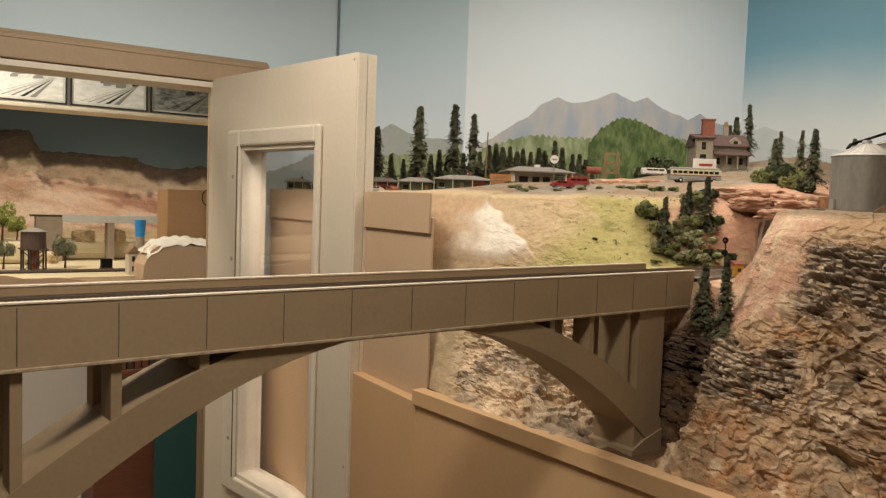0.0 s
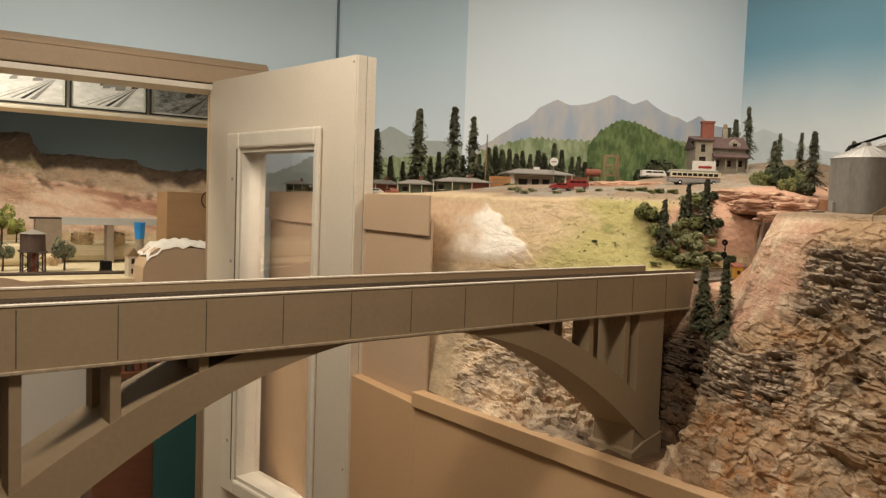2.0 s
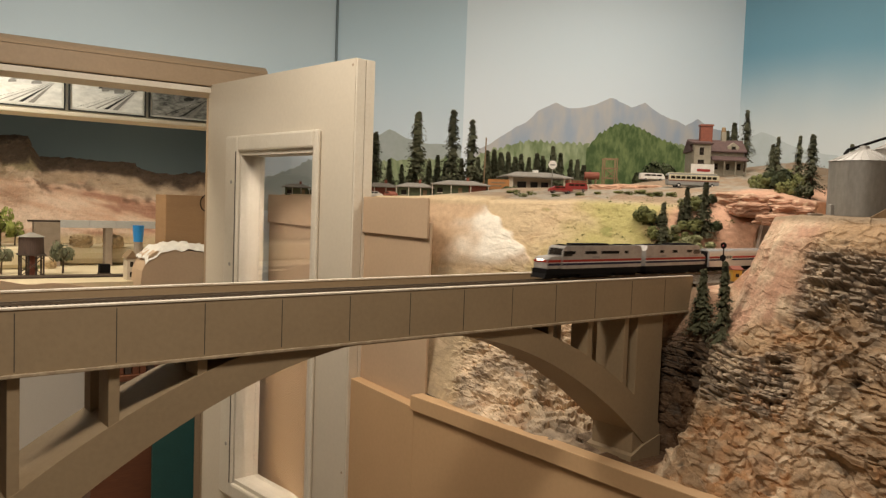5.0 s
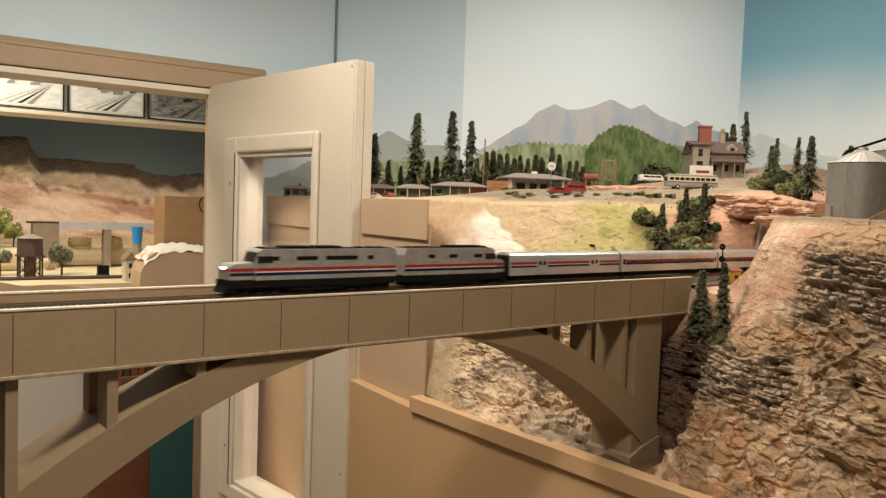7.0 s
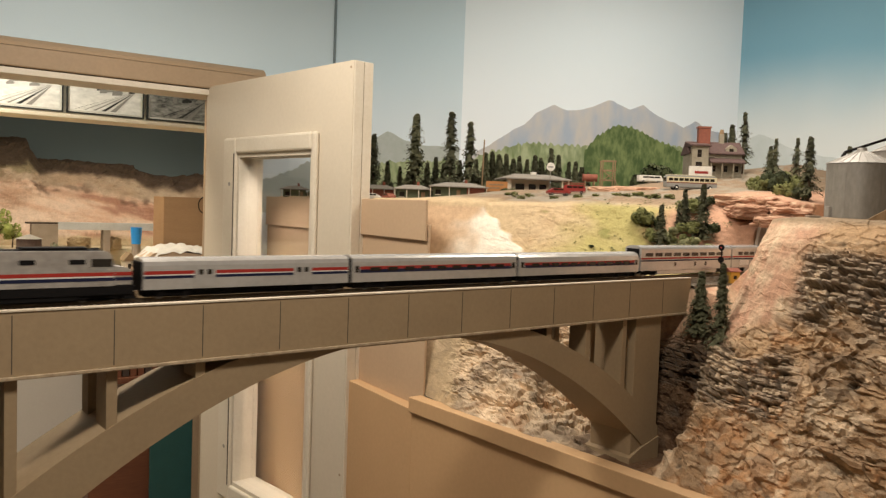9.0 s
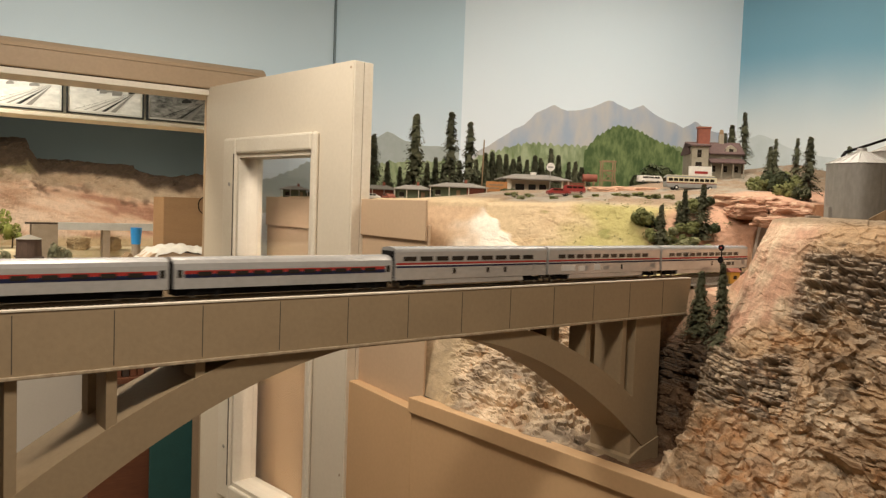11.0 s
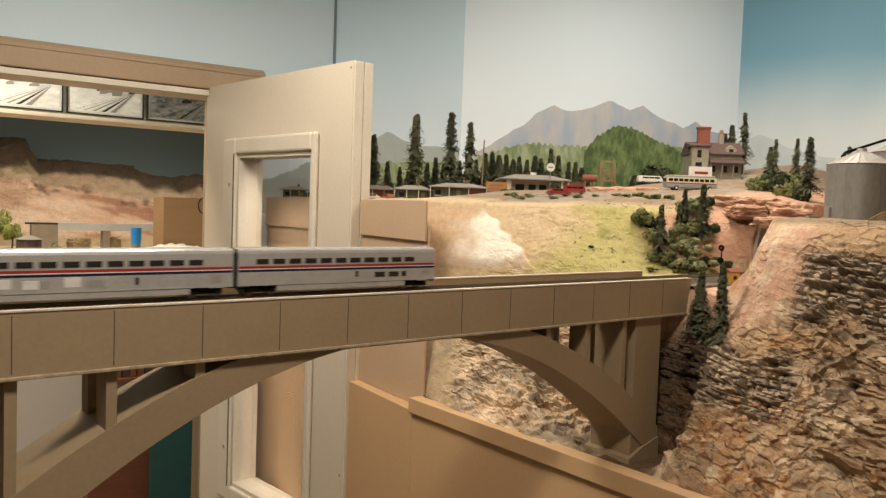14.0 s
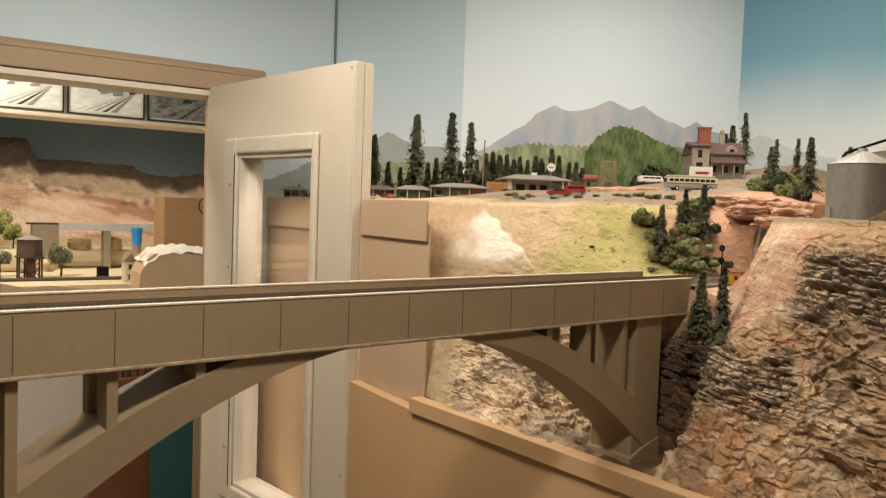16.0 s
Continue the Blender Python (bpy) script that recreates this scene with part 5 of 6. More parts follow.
def timber_tower(xy):
    t = empty("timber_tower", spot(xy), "open timber frame tower", "tower")
    t.scale = (1.25, 1.25, 1.35)
    h = 0.075
    for x in (-0.015, 0.015):
        for y in (-0.012, 0.012):
            part("post", boxed(x - 0.0013, x + 0.0013, y - 0.0013, y + 0.0013, -0.005, h), TIMBER, t)
    for z in (0.03, 0.052, 0.073):
        for y in (-0.0140, 0.0140):
            part("beam", boxed(-0.018, 0.018, y - 0.0008, y + 0.0008, z, z + 0.0026), TIMBER, t)
    for a, b in (((-0.014, 0.03), (0.014, 0.052)), ((0.014, 0.03), (-0.014, 0.052)), ((0.016, 0.03), (0.034, -0.003))):
        bm = bmesh.new()
        rod(bm, (a[0], -0.0152, a[1]), (b[0], -0.0152, b[1]), 0.001, seg=6)
        part("brace", bm, TIMBER, t)


timber_tower((1.883, 1.548))


def fuel_tank(xy):
    t = empty("fuel_tank", spot(xy), "red cylindrical fuel tank on a stand", "tank")
    bm = bmesh.new()
    rod(bm, (-0.02, 0, 0.045), (0.022, 0, 0.045), 0.011, seg=20)
    part("drum", bm, BRICKRED, t)
    for x in (-0.013, 0.013):
        part("stand", boxed(x - 0.0015, x + 0.0015, -0.009, 0.009, -0.005, 0.037), TIMBER, t)


fuel_tank((1.778, 1.529))
shed = empty("shed", spot((1.728, 1.544)), "brown plank shed with a flat roof", "shed")
part("wall", boxed(-0.025, 0.025, -0.02, 0.02, -0.004, 0.03), TIMBER, shed)
part("roof", boxed(-0.028, 0.028, -0.023, 0.023, 0.03, 0.033), BRICKRED, shed)
pole = empty("utility_pole", spot((1.570, 1.772)), "tall dark wooden utility pole", "pole")
bm = bmesh.new()
rod(bm, (0, 0, -0.005), (0.004, 0, 0.185), 0.0026, 0.0018, 8)
part("pole_shaft", bm, TIMBER, pole)

# shrubs along the brow
for xy, size, s in (((1.377, 1.439), 0.026, 0), ((1.381, 1.410), 0.020, 2), ((1.427, 1.425), 0.017, 0), ((1.489, 1.312), 0.019, 0), ((1.588, 1.271), 0.020, 0), ((1.600, 1.249), 0.019, 0), ((1.630, 1.237), 0.023, 0),
                    ((1.627, 1.202), 0.017, 0), ((1.547, 1.303), 0.017, 0), ((1.446, 1.358), 0.012, 0), ((1.650, 1.196), 0.019, 0), ((1.659, 1.163), 0.020, 0), ((1.339, 1.136), 0.009, 1), ((1.454, 1.531), 0.032, 1), ((1.258, 1.636), 0.014, 0), ((1.366, 1.512), 0.012, 0)):
    bush(xy, size, s, "low olive shrub on the brow of the hill", 0.6)


# tufts and stones on the field
rnd = random.Random(4)
bm = bmesh.new()
for _ in range(260):
    y = rnd.uniform(0.97, 1.25)
    sec = section_at(NORTH, y)
    k = rnd.choice((4, 5, 6, 6))
    u = rnd.random()
    u = u * 0.35 if k == 6 else u
    x, z = lerp(sec[k][0], sec[k + 1][0], u), lerp(sec[k][1], sec[k + 1][1], u)
    r = rnd.uniform(0.0008, 0.0028) * (1.5 if rnd.random() < 0.08 else 1)
    for _k in range(7):
        d = Vector((rnd.gauss(0, 1), rnd.gauss(0, 1), rnd.gauss(0, 0.6)))
        e = Vector((rnd.gauss(0, 1), rnd.gauss(0, 1), rnd.gauss(0, 1)))
        c = Vector((x, y, z)) + d * r * 0.7
        bm.faces.new([bm.verts.new(c + v * r) for v in (e.normalized(), e.orthogonal().normalized(), -e.normalized() * 0.8)])
me = bpy.data.meshes.new("grass_tufts")
bm.to_mesh(me)
bm.free()
me.materials.append(FOAM)
tagged(new("grass_tufts", me), "scattered olive tufts on the hillside", "grass", "", "stuff")


# ---- the painted backdrop ----
def paint_layer(name, a, b, lift, s0, s1, foot, ridge, step, colour, label):
    """A flat painted band on a backdrop panel, from a level foot up to a drawn ridge line."""
    a, b = Vector(a), Vector(b)
    d = (b - a).normalized()
    n = Vector((d.y, -d.x)) * -1
    if n.dot(-a) < 0:
        n = -n
    n = n * lift
    me = bpy.data.meshes.new(name)
    count = int((s1 - s0) / step)
    vs, fs = [], []
    for i in range(count + 1):
        s = lerp(s0, s1, i / count)
        p = a + d * s + n
        top = max(ridge(s), foot + 0.002)
        for k in range(7):
            vs.append((p.x, p.y, lerp(foot, top, k / 6)))
        if i:
            o = (i - 1) * 7
            fs += [(o + k, o + 7 + k, o + 8 + k, o + k + 1) for k in range(6)]
    me.from_pydata(vs, [], fs)
    me.materials.append(colour)
    return tagged(new(name, me), label, "painting", "", "structure")


def peaks(points, rough, freq):
    def ridge(s):
        for (sa, za), (sb, zb) in zip(points, points[1:]):
            if sa <= s <= sb:
                return lerp(za, zb, (s - sa) / (sb - sa)) + rough * noise.noise(Vector((s * freq, 1.7, 0))) + 0.5 * rough * noise.noise(Vector((s * freq * 3, 4.7, 0)))
        return 0.0
    return ridge


def crowns(base, amp, freq):
    def ridge(s):
        v = base(s) if callable(base) else base
        u = s * freq + 0.6 * noise.noise(Vector((s * freq * 0.55, 3.3, 0)))
        t = u % 1.0
        i = math.floor(u)
        hgt = 0.5 + 0.5 * noise.noise(Vector((i * 1.37, 9.1, 0)))
        return v + amp * hgt * (1 - abs(2 * t - 1)) ** 0.7 + 0.3 * amp * noise.noise(Vector((s * freq * 4, 2, 0)))
    return ridge


MOUNTAIN = mat("hazy_mauve_mountain_paint", (0.39, 0.46, 0.565), (0.56, 0.545, 0.53), 0.8, scale=7, fine=18, bump=0.02, mix=0.32, stretch=(1, 1, 0.45))
FARHILL = mat("pale_blue_far_hill_paint", (0.68, 0.735, 0.75), (0.60, 0.665, 0.66), 0.8, scale=8, fine=40, bump=0.02)
FOOTHILL = mat("pale_green_grey_foothill_paint", (0.46, 0.50, 0.49), (0.40, 0.45, 0.42), 0.8, scale=10, fine=60, bump=0.02)
WOODS = mat("painted_green_woods", (0.40, 0.45, 0.27), (0.17, 0.23, 0.10), 0.8, scale=20, fine=60, bump=0.02, mix=0.34, stretch=(1, 1, 0.4))
WOODS_DARK = mat("painted_dark_green_woods", (0.07, 0.115, 0.035), (0.21, 0.27, 0.10), 0.8, scale=22, fine=70, bump=0.02, mix=0.34, stretch=(1, 1, 0.5))
paint_layer("painted_mountains", BP[1], BP[2], 0.002, 0.044, 1.093, 1.72,
            peaks([(0.041, 1.835), (0.146, 1.903), (0.242, 1.964), (0.296, 2.013), (0.357, 2.038), (0.412, 2.020), (0.475, 2.031), (0.525, 2.051), (0.588, 2.074), (0.665, 2.040), (0.718, 2.059), (0.792, 2.016), (0.853, 2.002), (0.893, 1.983), (0.945, 2.016), (1.007, 1.980), (1.095, 1.970)], 0.006, 22),
            0.006, MOUNTAIN, "hazy mauve mountain range painted on the backdrop")
paint_layer("painted_foothills", BP[0], BP[1], 0.002, 0.095, 0.467, 1.66,
            peaks([(0.075, 1.820), (0.146, 1.878), (0.201, 1.913), (0.265, 1.884), (0.344, 1.864), (0.467, 1.862)], 0.004, 20), 0.006, FOOTHILL, "grey-green hill painted on the backdrop")
paint_layer("painted_hills", BP[2], BP[3], 0.002, 0.004, 1.2, 1.66,
            peaks([(0.0, 1.945), (0.043, 1.951), (0.095, 1.971), (0.148, 1.949), (0.221, 1.912), (0.348, 1.875), (0.555, 1.85), (1.4, 1.74)], 0.004, 12), 0.008, FARHILL, "pale hills painted on the blue backdrop")
paint_layer("painted_woods", BP[1], BP[2], 0.004, 0.019, 1.081, 1.68,
            crowns(peaks([(0.010, 1.807), (0.127, 1.848), (0.180, 1.871), (0.257, 1.886), (0.414, 1.888), (0.529, 1.885), (0.739, 1.907), (1.106, 1.910)], 0.006, 15), 0.022, 38), 0.0025, WOODS, "green wood painted along the foot of the mountains")
paint_layer("painted_wooded_knoll", BP[1], BP[2], 0.006, 0.483, 0.896, 1.68,
            crowns(peaks([(0.475, 1.857), (0.531, 1.924), (0.583, 1.961), (0.629, 1.974), (0.688, 1.965), (0.773, 1.932), (0.910, 1.878)], 0.004, 15), 0.018, 44), 0.002, WOODS_DARK, "dark green wooded knoll painted on the backdrop")
paint_layer("painted_meadow_woods", BP[0], BP[1], 0.004, 0.116, 0.467, 1.64,
            crowns(peaks([(0.097, 1.773), (0.222, 1.798), (0.469, 1.812)], 0.005, 15), 0.02, 30), 0.003, WOODS, "green wood painted on the backdrop")


paint_layer("painted_side_hill", north(0.06), north(0.46), 0.002, 0.10, 0.395, 1.60,
            crowns(peaks([(0.0, 1.70), (0.17, 1.72), (0.26, 1.753), (0.34, 1.80), (0.42, 1.83)], 0.005, 15), 0.014, 40), 0.003, FOOTHILL, "pale green hill painted beside the door")


# ---- silos ----
def silo(xy, r, h, label, z=None):
    s = empty("grain_silo", pose(xy[0], xy[1], (ground(*xy) if z is None else z) - 0.002, 0, 0, -60), label, "silo", "grain silos on the cliff top")
    seg, rows = 48, 17
    bm = bmesh.new()
    rings = []
    for k in range(rows * 2 + 1):
        rr = r + (0.0008 if k % 2 else 0.0)
        rings.append([bm.verts.new((rr * math.cos(2 * math.pi * i / seg), rr * math.sin(2 * math.pi * i / seg), h * k / (rows * 2))) for i in range(seg)])
    for a, b in zip(rings, rings[1:]):
        for i in range(seg):
            bm.faces.new((a[i], a[(i + 1) % seg], b[(i + 1) % seg], b[i]))
    part("wall", bm, GALV, s, smooth=True)
    bm = bmesh.new()
    ro = r + 0.003
    for i in range(seg):
        a0, a1 = 2 * math.pi * i / seg, 2 * math.pi * (i + 1) / seg
        top = h + r * 0.42
        q = [(ro * math.cos(a0), ro * math.sin(a0), h - 0.0005), (ro * math.cos(a1), ro * math.sin(a1), h - 0.0005), (0.008 * math.cos(a1), 0.008 * math.sin(a1), top), (0.008 * math.cos(a0), 0.008 * math.sin(a0), top)]
        bm.faces.new([bm.verts.new(v) for v in q])
    rf = part("roof", bm, GALV_ROOF, s, "pale ribbed conical roof")
    for i in range(0, seg, 2):
        am = 2 * math.pi * (i + 0.5) / seg
        bm = bmesh.new()
        rod(bm, (ro * math.cos(am), ro * math.sin(am), h), (0.008 * math.cos(am), 0.008 * math.sin(am), top + 0.0004), 0.0006, seg=4)
        part("roof_rib", bm, GALV_ROOF, rf)
    bm = bmesh.new()
    rod(bm, (0, 0, h + r * 0.40), (0, 0, h + r * 0.42 + 0.006), 0.0095, 0.008, 16)
    part("roof_cap", bm, GALV_ROOF, rf)
    a = math.radians(-152)
    bm = bmesh.new()
    box(bm, -0.006, 0.006, -0.006, 0.002, -0.002, 0.022, 0.0006)
    dr = part("hatch", bm, GALV_ROOF, s, "small grey access hatch")
    dr.matrix_basis = pose(r * math.cos(a), r * math.sin(a), 0, 0, 0, -62)
    for k in range(6):
        bm = bmesh.new()
        aa = 2 * math.pi * k / 6
        rod(bm, ((r + 0.0006) * math.cos(aa), (r + 0.0006) * math.sin(aa), 0), ((r + 0.0006) * math.cos(aa), (r + 0.0006) * math.sin(aa), h), 0.0003, seg=4)
        part("stiffener", bm, GALV, s)
    return s


silo((1.537, 0.659), 0.058, 0.104, "weathered galvanised grain silo with a conical roof")
silo((1.923, 0.710), 0.088, 0.150, "taller galvanised grain silo behind the first")
bm = bmesh.new()
rod(bm, (1.654, 0.741, 1.784), (1.805, 0.701, 1.829), 0.0028, seg=10)
rod(bm, (1.654, 0.741, 1.784), (1.638, 0.740, 1.774), 0.0034, seg=10)
auger = empty("grain_auger", pose(0, 0, 0), "dark grain auger pipe over the silo roofs", "auger")
part("tube", bm, BLACK, auger)
bm = bmesh.new()
rod(bm, ((1.654, 0.741, 1.784)[0], (1.654, 0.741, 1.784)[1], 1.64), (1.654, 0.741, 1.784), 0.0012, seg=6)
part("support", bm, BLACK, auger)
ram = empty("loading_ramp", pose(0, 0, 0), "small rusty loading ramp beside the silo", "ramp")
bm = bmesh.new()
prism(bm, [(0, 0), (0.045, 0), (0.045, 0.026), (0.040, 0.026)], "y", 0, 0.012)
rp = part("ramp_frame", bm, TIMBER, ram)
ram.matrix_basis = pose(*(1.438, 0.609), 1.640, 0, 0, -60)
crate = tagged(new("stone_block", finish(boxed(-0.012, 0.012, -0.006, 0.006, -0.004, 0.008, bevel=0.001), "stone_block", CONCRETE)), "grey stone block on the cliff top", "block")
crate.matrix_basis = pose(*(1.400, 0.678), 1.642, 0, 0, -30)


# ---- rocks and walls beyond the track ----
def boulder(name, xy, size, squash, seed, colour, label, z=None, turn=0.0, group="red outcrops"):
    bm = bmesh.new()
    bmesh.ops.create_icosphere(bm, subdivisions=5, radius=1.0)
    for v in bm.verts:
        c = v.co
        c *= 0.9 / (abs(c.x) ** 5 + abs(c.y) ** 5 + abs(c.z) ** 5) ** 0.2
        p = v.co.copy() + Vector((seed * 3.1, seed * 1.7, 0))
        d, _ = noise.voronoi(p * 1.6)
        strat = noise.noise(Vector((p.x * 0.6, p.y * 0.6, p.z * 6)))
        k = math.floor(p.z * 3.2 + 0.5 * noise.noise(p * 1.2))
        v.co *= 1 + 0.12 * (min(d[1] - d[0], 0.5) - 0.25) + 0.22 * noise.noise(p * 1.3) + 0.035 * chance(k, seed, 3) + 0.09 * noise.noise(p * 4) + 0.03 * noise.noise(p * 11) + 0.015 * strat
    me = finish(bm, name, SCENERY if colour else ROCK)
    at = me.color_attributes.new("cover", "FLOAT_COLOR", "POINT")
    cols = []
    for v in me.vertices:
        g = fbm(v.co * 2.4 + Vector((seed, 0, 0)), 3)
        cols.append((*blend(colour, CREAM, 0.55 * ease(g, 0.1, 0.7)), 1.0))
    at.data.foreach_set("color", np.array(cols, dtype=np.float32).ravel())
    o = tagged(new(name, me), label, "rock", group)
    o.matrix_basis = pose(xy[0], xy[1], ground(*xy) if z is None else z - (0.010 if group == "red outcrops" else 0.0), 0, 0, VIEW + turn)
    o.scale = (size[0], size[1], size[2] * squash)
    return o


for xy, size, z, seed in (((1.736, 1.051), (0.060, 0.05, 0.016), 1.690, 1), ((1.771, 0.997), (0.050, 0.06, 0.020), 1.683, 2), ((1.784, 0.948), (0.050, 0.05, 0.019), 1.678, 3), ((1.680, 0.967), (0.045, 0.04, 0.018), 1.665, 4),
                          ((1.715, 0.888), (0.045, 0.05, 0.016), 1.663, 5), ((1.635, 0.875), (0.045, 0.04, 0.014), 1.643, 6), ((1.777, 0.890), (0.03, 0.03, 0.03), 1.66, 7)):
    boulder("outcrop", xy, size, 1.0, seed, blend(blend(RED_ROCK, PINK, 0.45), DIRT, 0.25) if seed != 1 else blend(PINK, DIRT, 0.4), "layered red rock outcrop above the cut", z)
for xy, size, z, seed in (((1.692, 1.405), (0.045, 0.02, 0.010), 1.703, 12), ((1.755, 1.381), (0.05, 0.02, 0.012), 1.706, 13), ((1.796, 1.336), (0.04, 0.02, 0.009), 1.708, 14)):
    boulder("bank", xy, size, 1.0, seed, PINK, "pink sandy bank behind the brow", z, group="sandy banks")

# tunnel mouth at the end of the cut
rw = empty("tunnel_portal", pose(0, 0, 0), "weathered concrete tunnel mouth with a sloping wing wall", "portal")
bm = bmesh.new()
prism(bm, [(1.650, 1.506), (1.704, 1.506), (1.704, 1.648), (1.690, 1.648)], "y", 0.932, 0.9395)
part("wing_wall", bm, CONCRETE, rw)
part("lintel", boxed(1.705, 1.721, 0.80, 0.957, 1.596, 1.650, bevel=0.001), CONCRETE, rw)
part("jamb", boxed(1.705, 1.721, 0.931, 0.957, 1.506, 1.5955), CONCRETE, rw)
part("jamb", boxed(1.705, 1.721, 0.80, 0.853, 1.506, 1.5955), CONCRETE, rw)

# bank of bushes and trees above the track
BANK = [((1.462, 1.085, 1.618), 0.024, 3, 0.9), ((1.468, 1.066, 1.606), 0.022, 1, 0.9), ((1.455, 1.110, 1.623), 0.017, 1, 0.7), ((1.485, 1.040, 1.589), 0.020, 2, 0.8), ((1.492, 1.014, 1.565), 0.026, 2, 0.7),
        ((1.511, 0.990, 1.554), 0.024, 2, 0.7), ((1.438, 1.018, 1.540), 0.022, 0, 0.7), ((1.461, 0.998, 1.529), 0.026, 2, 0.6), ((1.500, 0.968, 1.525), 0.024, 2, 0.6), ((1.530, 0.962, 1.530), 0.020, 1, 0.7),
        ((1.536, 1.020, 1.602), 0.022, 0, 0.8), ((1.572, 0.994, 1.600), 0.020, 1, 0.8), ((1.577, 1.047, 1.647), 0.020, 0, 0.8), ((1.640, 1.054, 1.662), 0.020, 1, 0.8), ((1.600, 1.070, 1.660), 0.018, 0, 0.7),
        ((1.590, 0.962, 1.525), 0.014, 1, 0.8), ((1.381, 1.005, 1.522), 0.009, 0, 0.5), ((1.436, 0.980, 1.519), 0.009, 0, 0.5), ((1.475, 0.965, 1.513), 0.010, 0, 0.5), ((1.480, 1.030, 1.575), 0.020, 3, 0.8), ((1.455, 1.045, 1.580), 0.020, 3, 0.9),
        ((1.515, 1.005, 1.575), 0.018, 3, 0.8), ((1.475, 0.985, 1.522), 0.022, 3, 0.6)]
for (x, y, z), size, s, f in BANK:
    bush((x, y), size * 1.55, s, "grey-green shrub on the bank above the track" if s in (0, 2, 3) else "dark shrub on the bank above the track", f * 1.05, z + 0.004)
for (x, y, z), h, s in (((1.432, 1.024, 1.535), 0.130, 0), ((1.532, 1.034, 1.610), 0.090, 2), ((1.553, 1.001, 1.588), 0.125, 3), ((1.520, 1.04, 1.60), 0.07, 0)):
    conifer((x, y), h, s, "dark conifer on the bank above the track", z, group="conifers above the track")
# two conifers by the bridge end
conifer((1.268, 0.812), 0.120, 2, "dark conifer at the bridge end", 1.420, group="conifers at the bridge end")
conifer((1.256, 0.762), 0.155, 5, "tall slim conifer at the bridge end", 1.405, group="conifers at the bridge end")


def signal(xy):
    s = empty("railway_signal", pose(*xy, 1.508, 0, 0, 0), "black railway signal mast with a round target and red lamp", "signal")
    bm = bmesh.new()
    rod(bm, (0, 0, 0), (0, 0, 0.072), 0.0013, seg=8)
    part("mast", bm, BLACK, s)
    part("base", boxed(-0.003, 0.003, -0.003, 0.003, -0.002, 0.004), CONCRETE, s)
    for z in (0.050, 0.074):
        bm = bmesh.new()
        rod(bm, (-0.0022, 0, z), (-0.0008, 0, z), 0.0062, seg=20)
        hd = part("target", bm, BLACK, s)
        bm = bmesh.new()
        rod(bm, (-0.0032, 0, z), (-0.0022, 0, z), 0.0016, seg=12)
        part("lens", bm, REDPAINT if z > 0.06 else BLACK, hd)


signal((1.372, 0.838))


def yellow_shed(xy):
    s = empty("trackside_shed", pose(*xy, 1.507, 0, 0, -20), "small mustard yellow shed with a red roof", "shed")
    part("wall", boxed(-0.011, 0.011, -0.010, 0.010, -0.003, 0.026), YELLOW, s)
    bm = bmesh.new()
    prism(bm, [(-0.0125, 0.0262), (0.0125, 0.0262), (0.0125, 0.0275), (0.0, 0.034), (-0.0125, 0.0275)], "x", -0.0135, 0.0135)
    part("roof", bm, BRICKRED, s)
    part("door", boxed(-0.0115, -0.0108, -0.004, 0.004, 0.0, 0.019), TIMBER, s)
    part("window", boxed(-0.004, 0.004, -0.0105, -0.0098, 0.012, 0.019), WINDOW, s)


yellow_shed((1.425, 0.845))


# ---- the room behind the doorway ----
def back(s, d, z, turn=0.0):
    p = north(s, d)
    return pose(p.x, p.y, z, 0, 0, -5 + turn)


FRAME = mat("black_picture_frame", (0.02, 0.02, 0.02), rough=0.4)
PHOTO = mat("black_and_white_photograph", (0.84, 0.82, 0.79), (0.56, 0.55, 0.53), 0.35, scale=9, fine=40, bump=0.0, mix=0.5, stretch=(1, 1, 2.2))
PHOTO_DARK = mat("dark_black_and_white_photograph", (0.38, 0.37, 0.35), (0.04, 0.04, 0.04), 0.35, scale=9, fine=40, bump=0.0, mix=0.4, stretch=(1, 1, 2.5))
TEAL = mat("dark_teal_panel_paint", (0.02, 0.09, 0.085), rough=0.6)
PLY = mat("tan_plywood", (0.36, 0.21, 0.10), (0.30, 0.17, 0.08), 0.7, scale=6, fine=80, stretch=(1, 1, 6))
REDWOOD = mat("reddish_wood", (0.20, 0.075, 0.035), (0.14, 0.05, 0.025), 0.5, scale=8, fine=80, stretch=(0.3, 1, 3))
PLASTER = mat("white_plaster_cloth", (0.78, 0.74, 0.67), rough=0.9, bump=0.4, scale=30)
BLUECUP = mat("bright_blue_plastic", (0.03, 0.28, 0.72), rough=0.35, bump=0)
LEAF_LIGHT = mat("fresh_green_foam", (0.22, 0.26, 0.06), (0.34, 0.36, 0.10), 0.95, scale=100)
LEAF_SAGE = mat("sage_green_foam", (0.16, 0.17, 0.10), (0.24, 0.24, 0.15), 0.95, scale=100)
GROUNDCOVER = mat("sandy_yellow_groundcover", (0.64, 0.53, 0.37), (0.56, 0.47, 0.29), 0.95, scale=8, fine=120, bump=0.3)

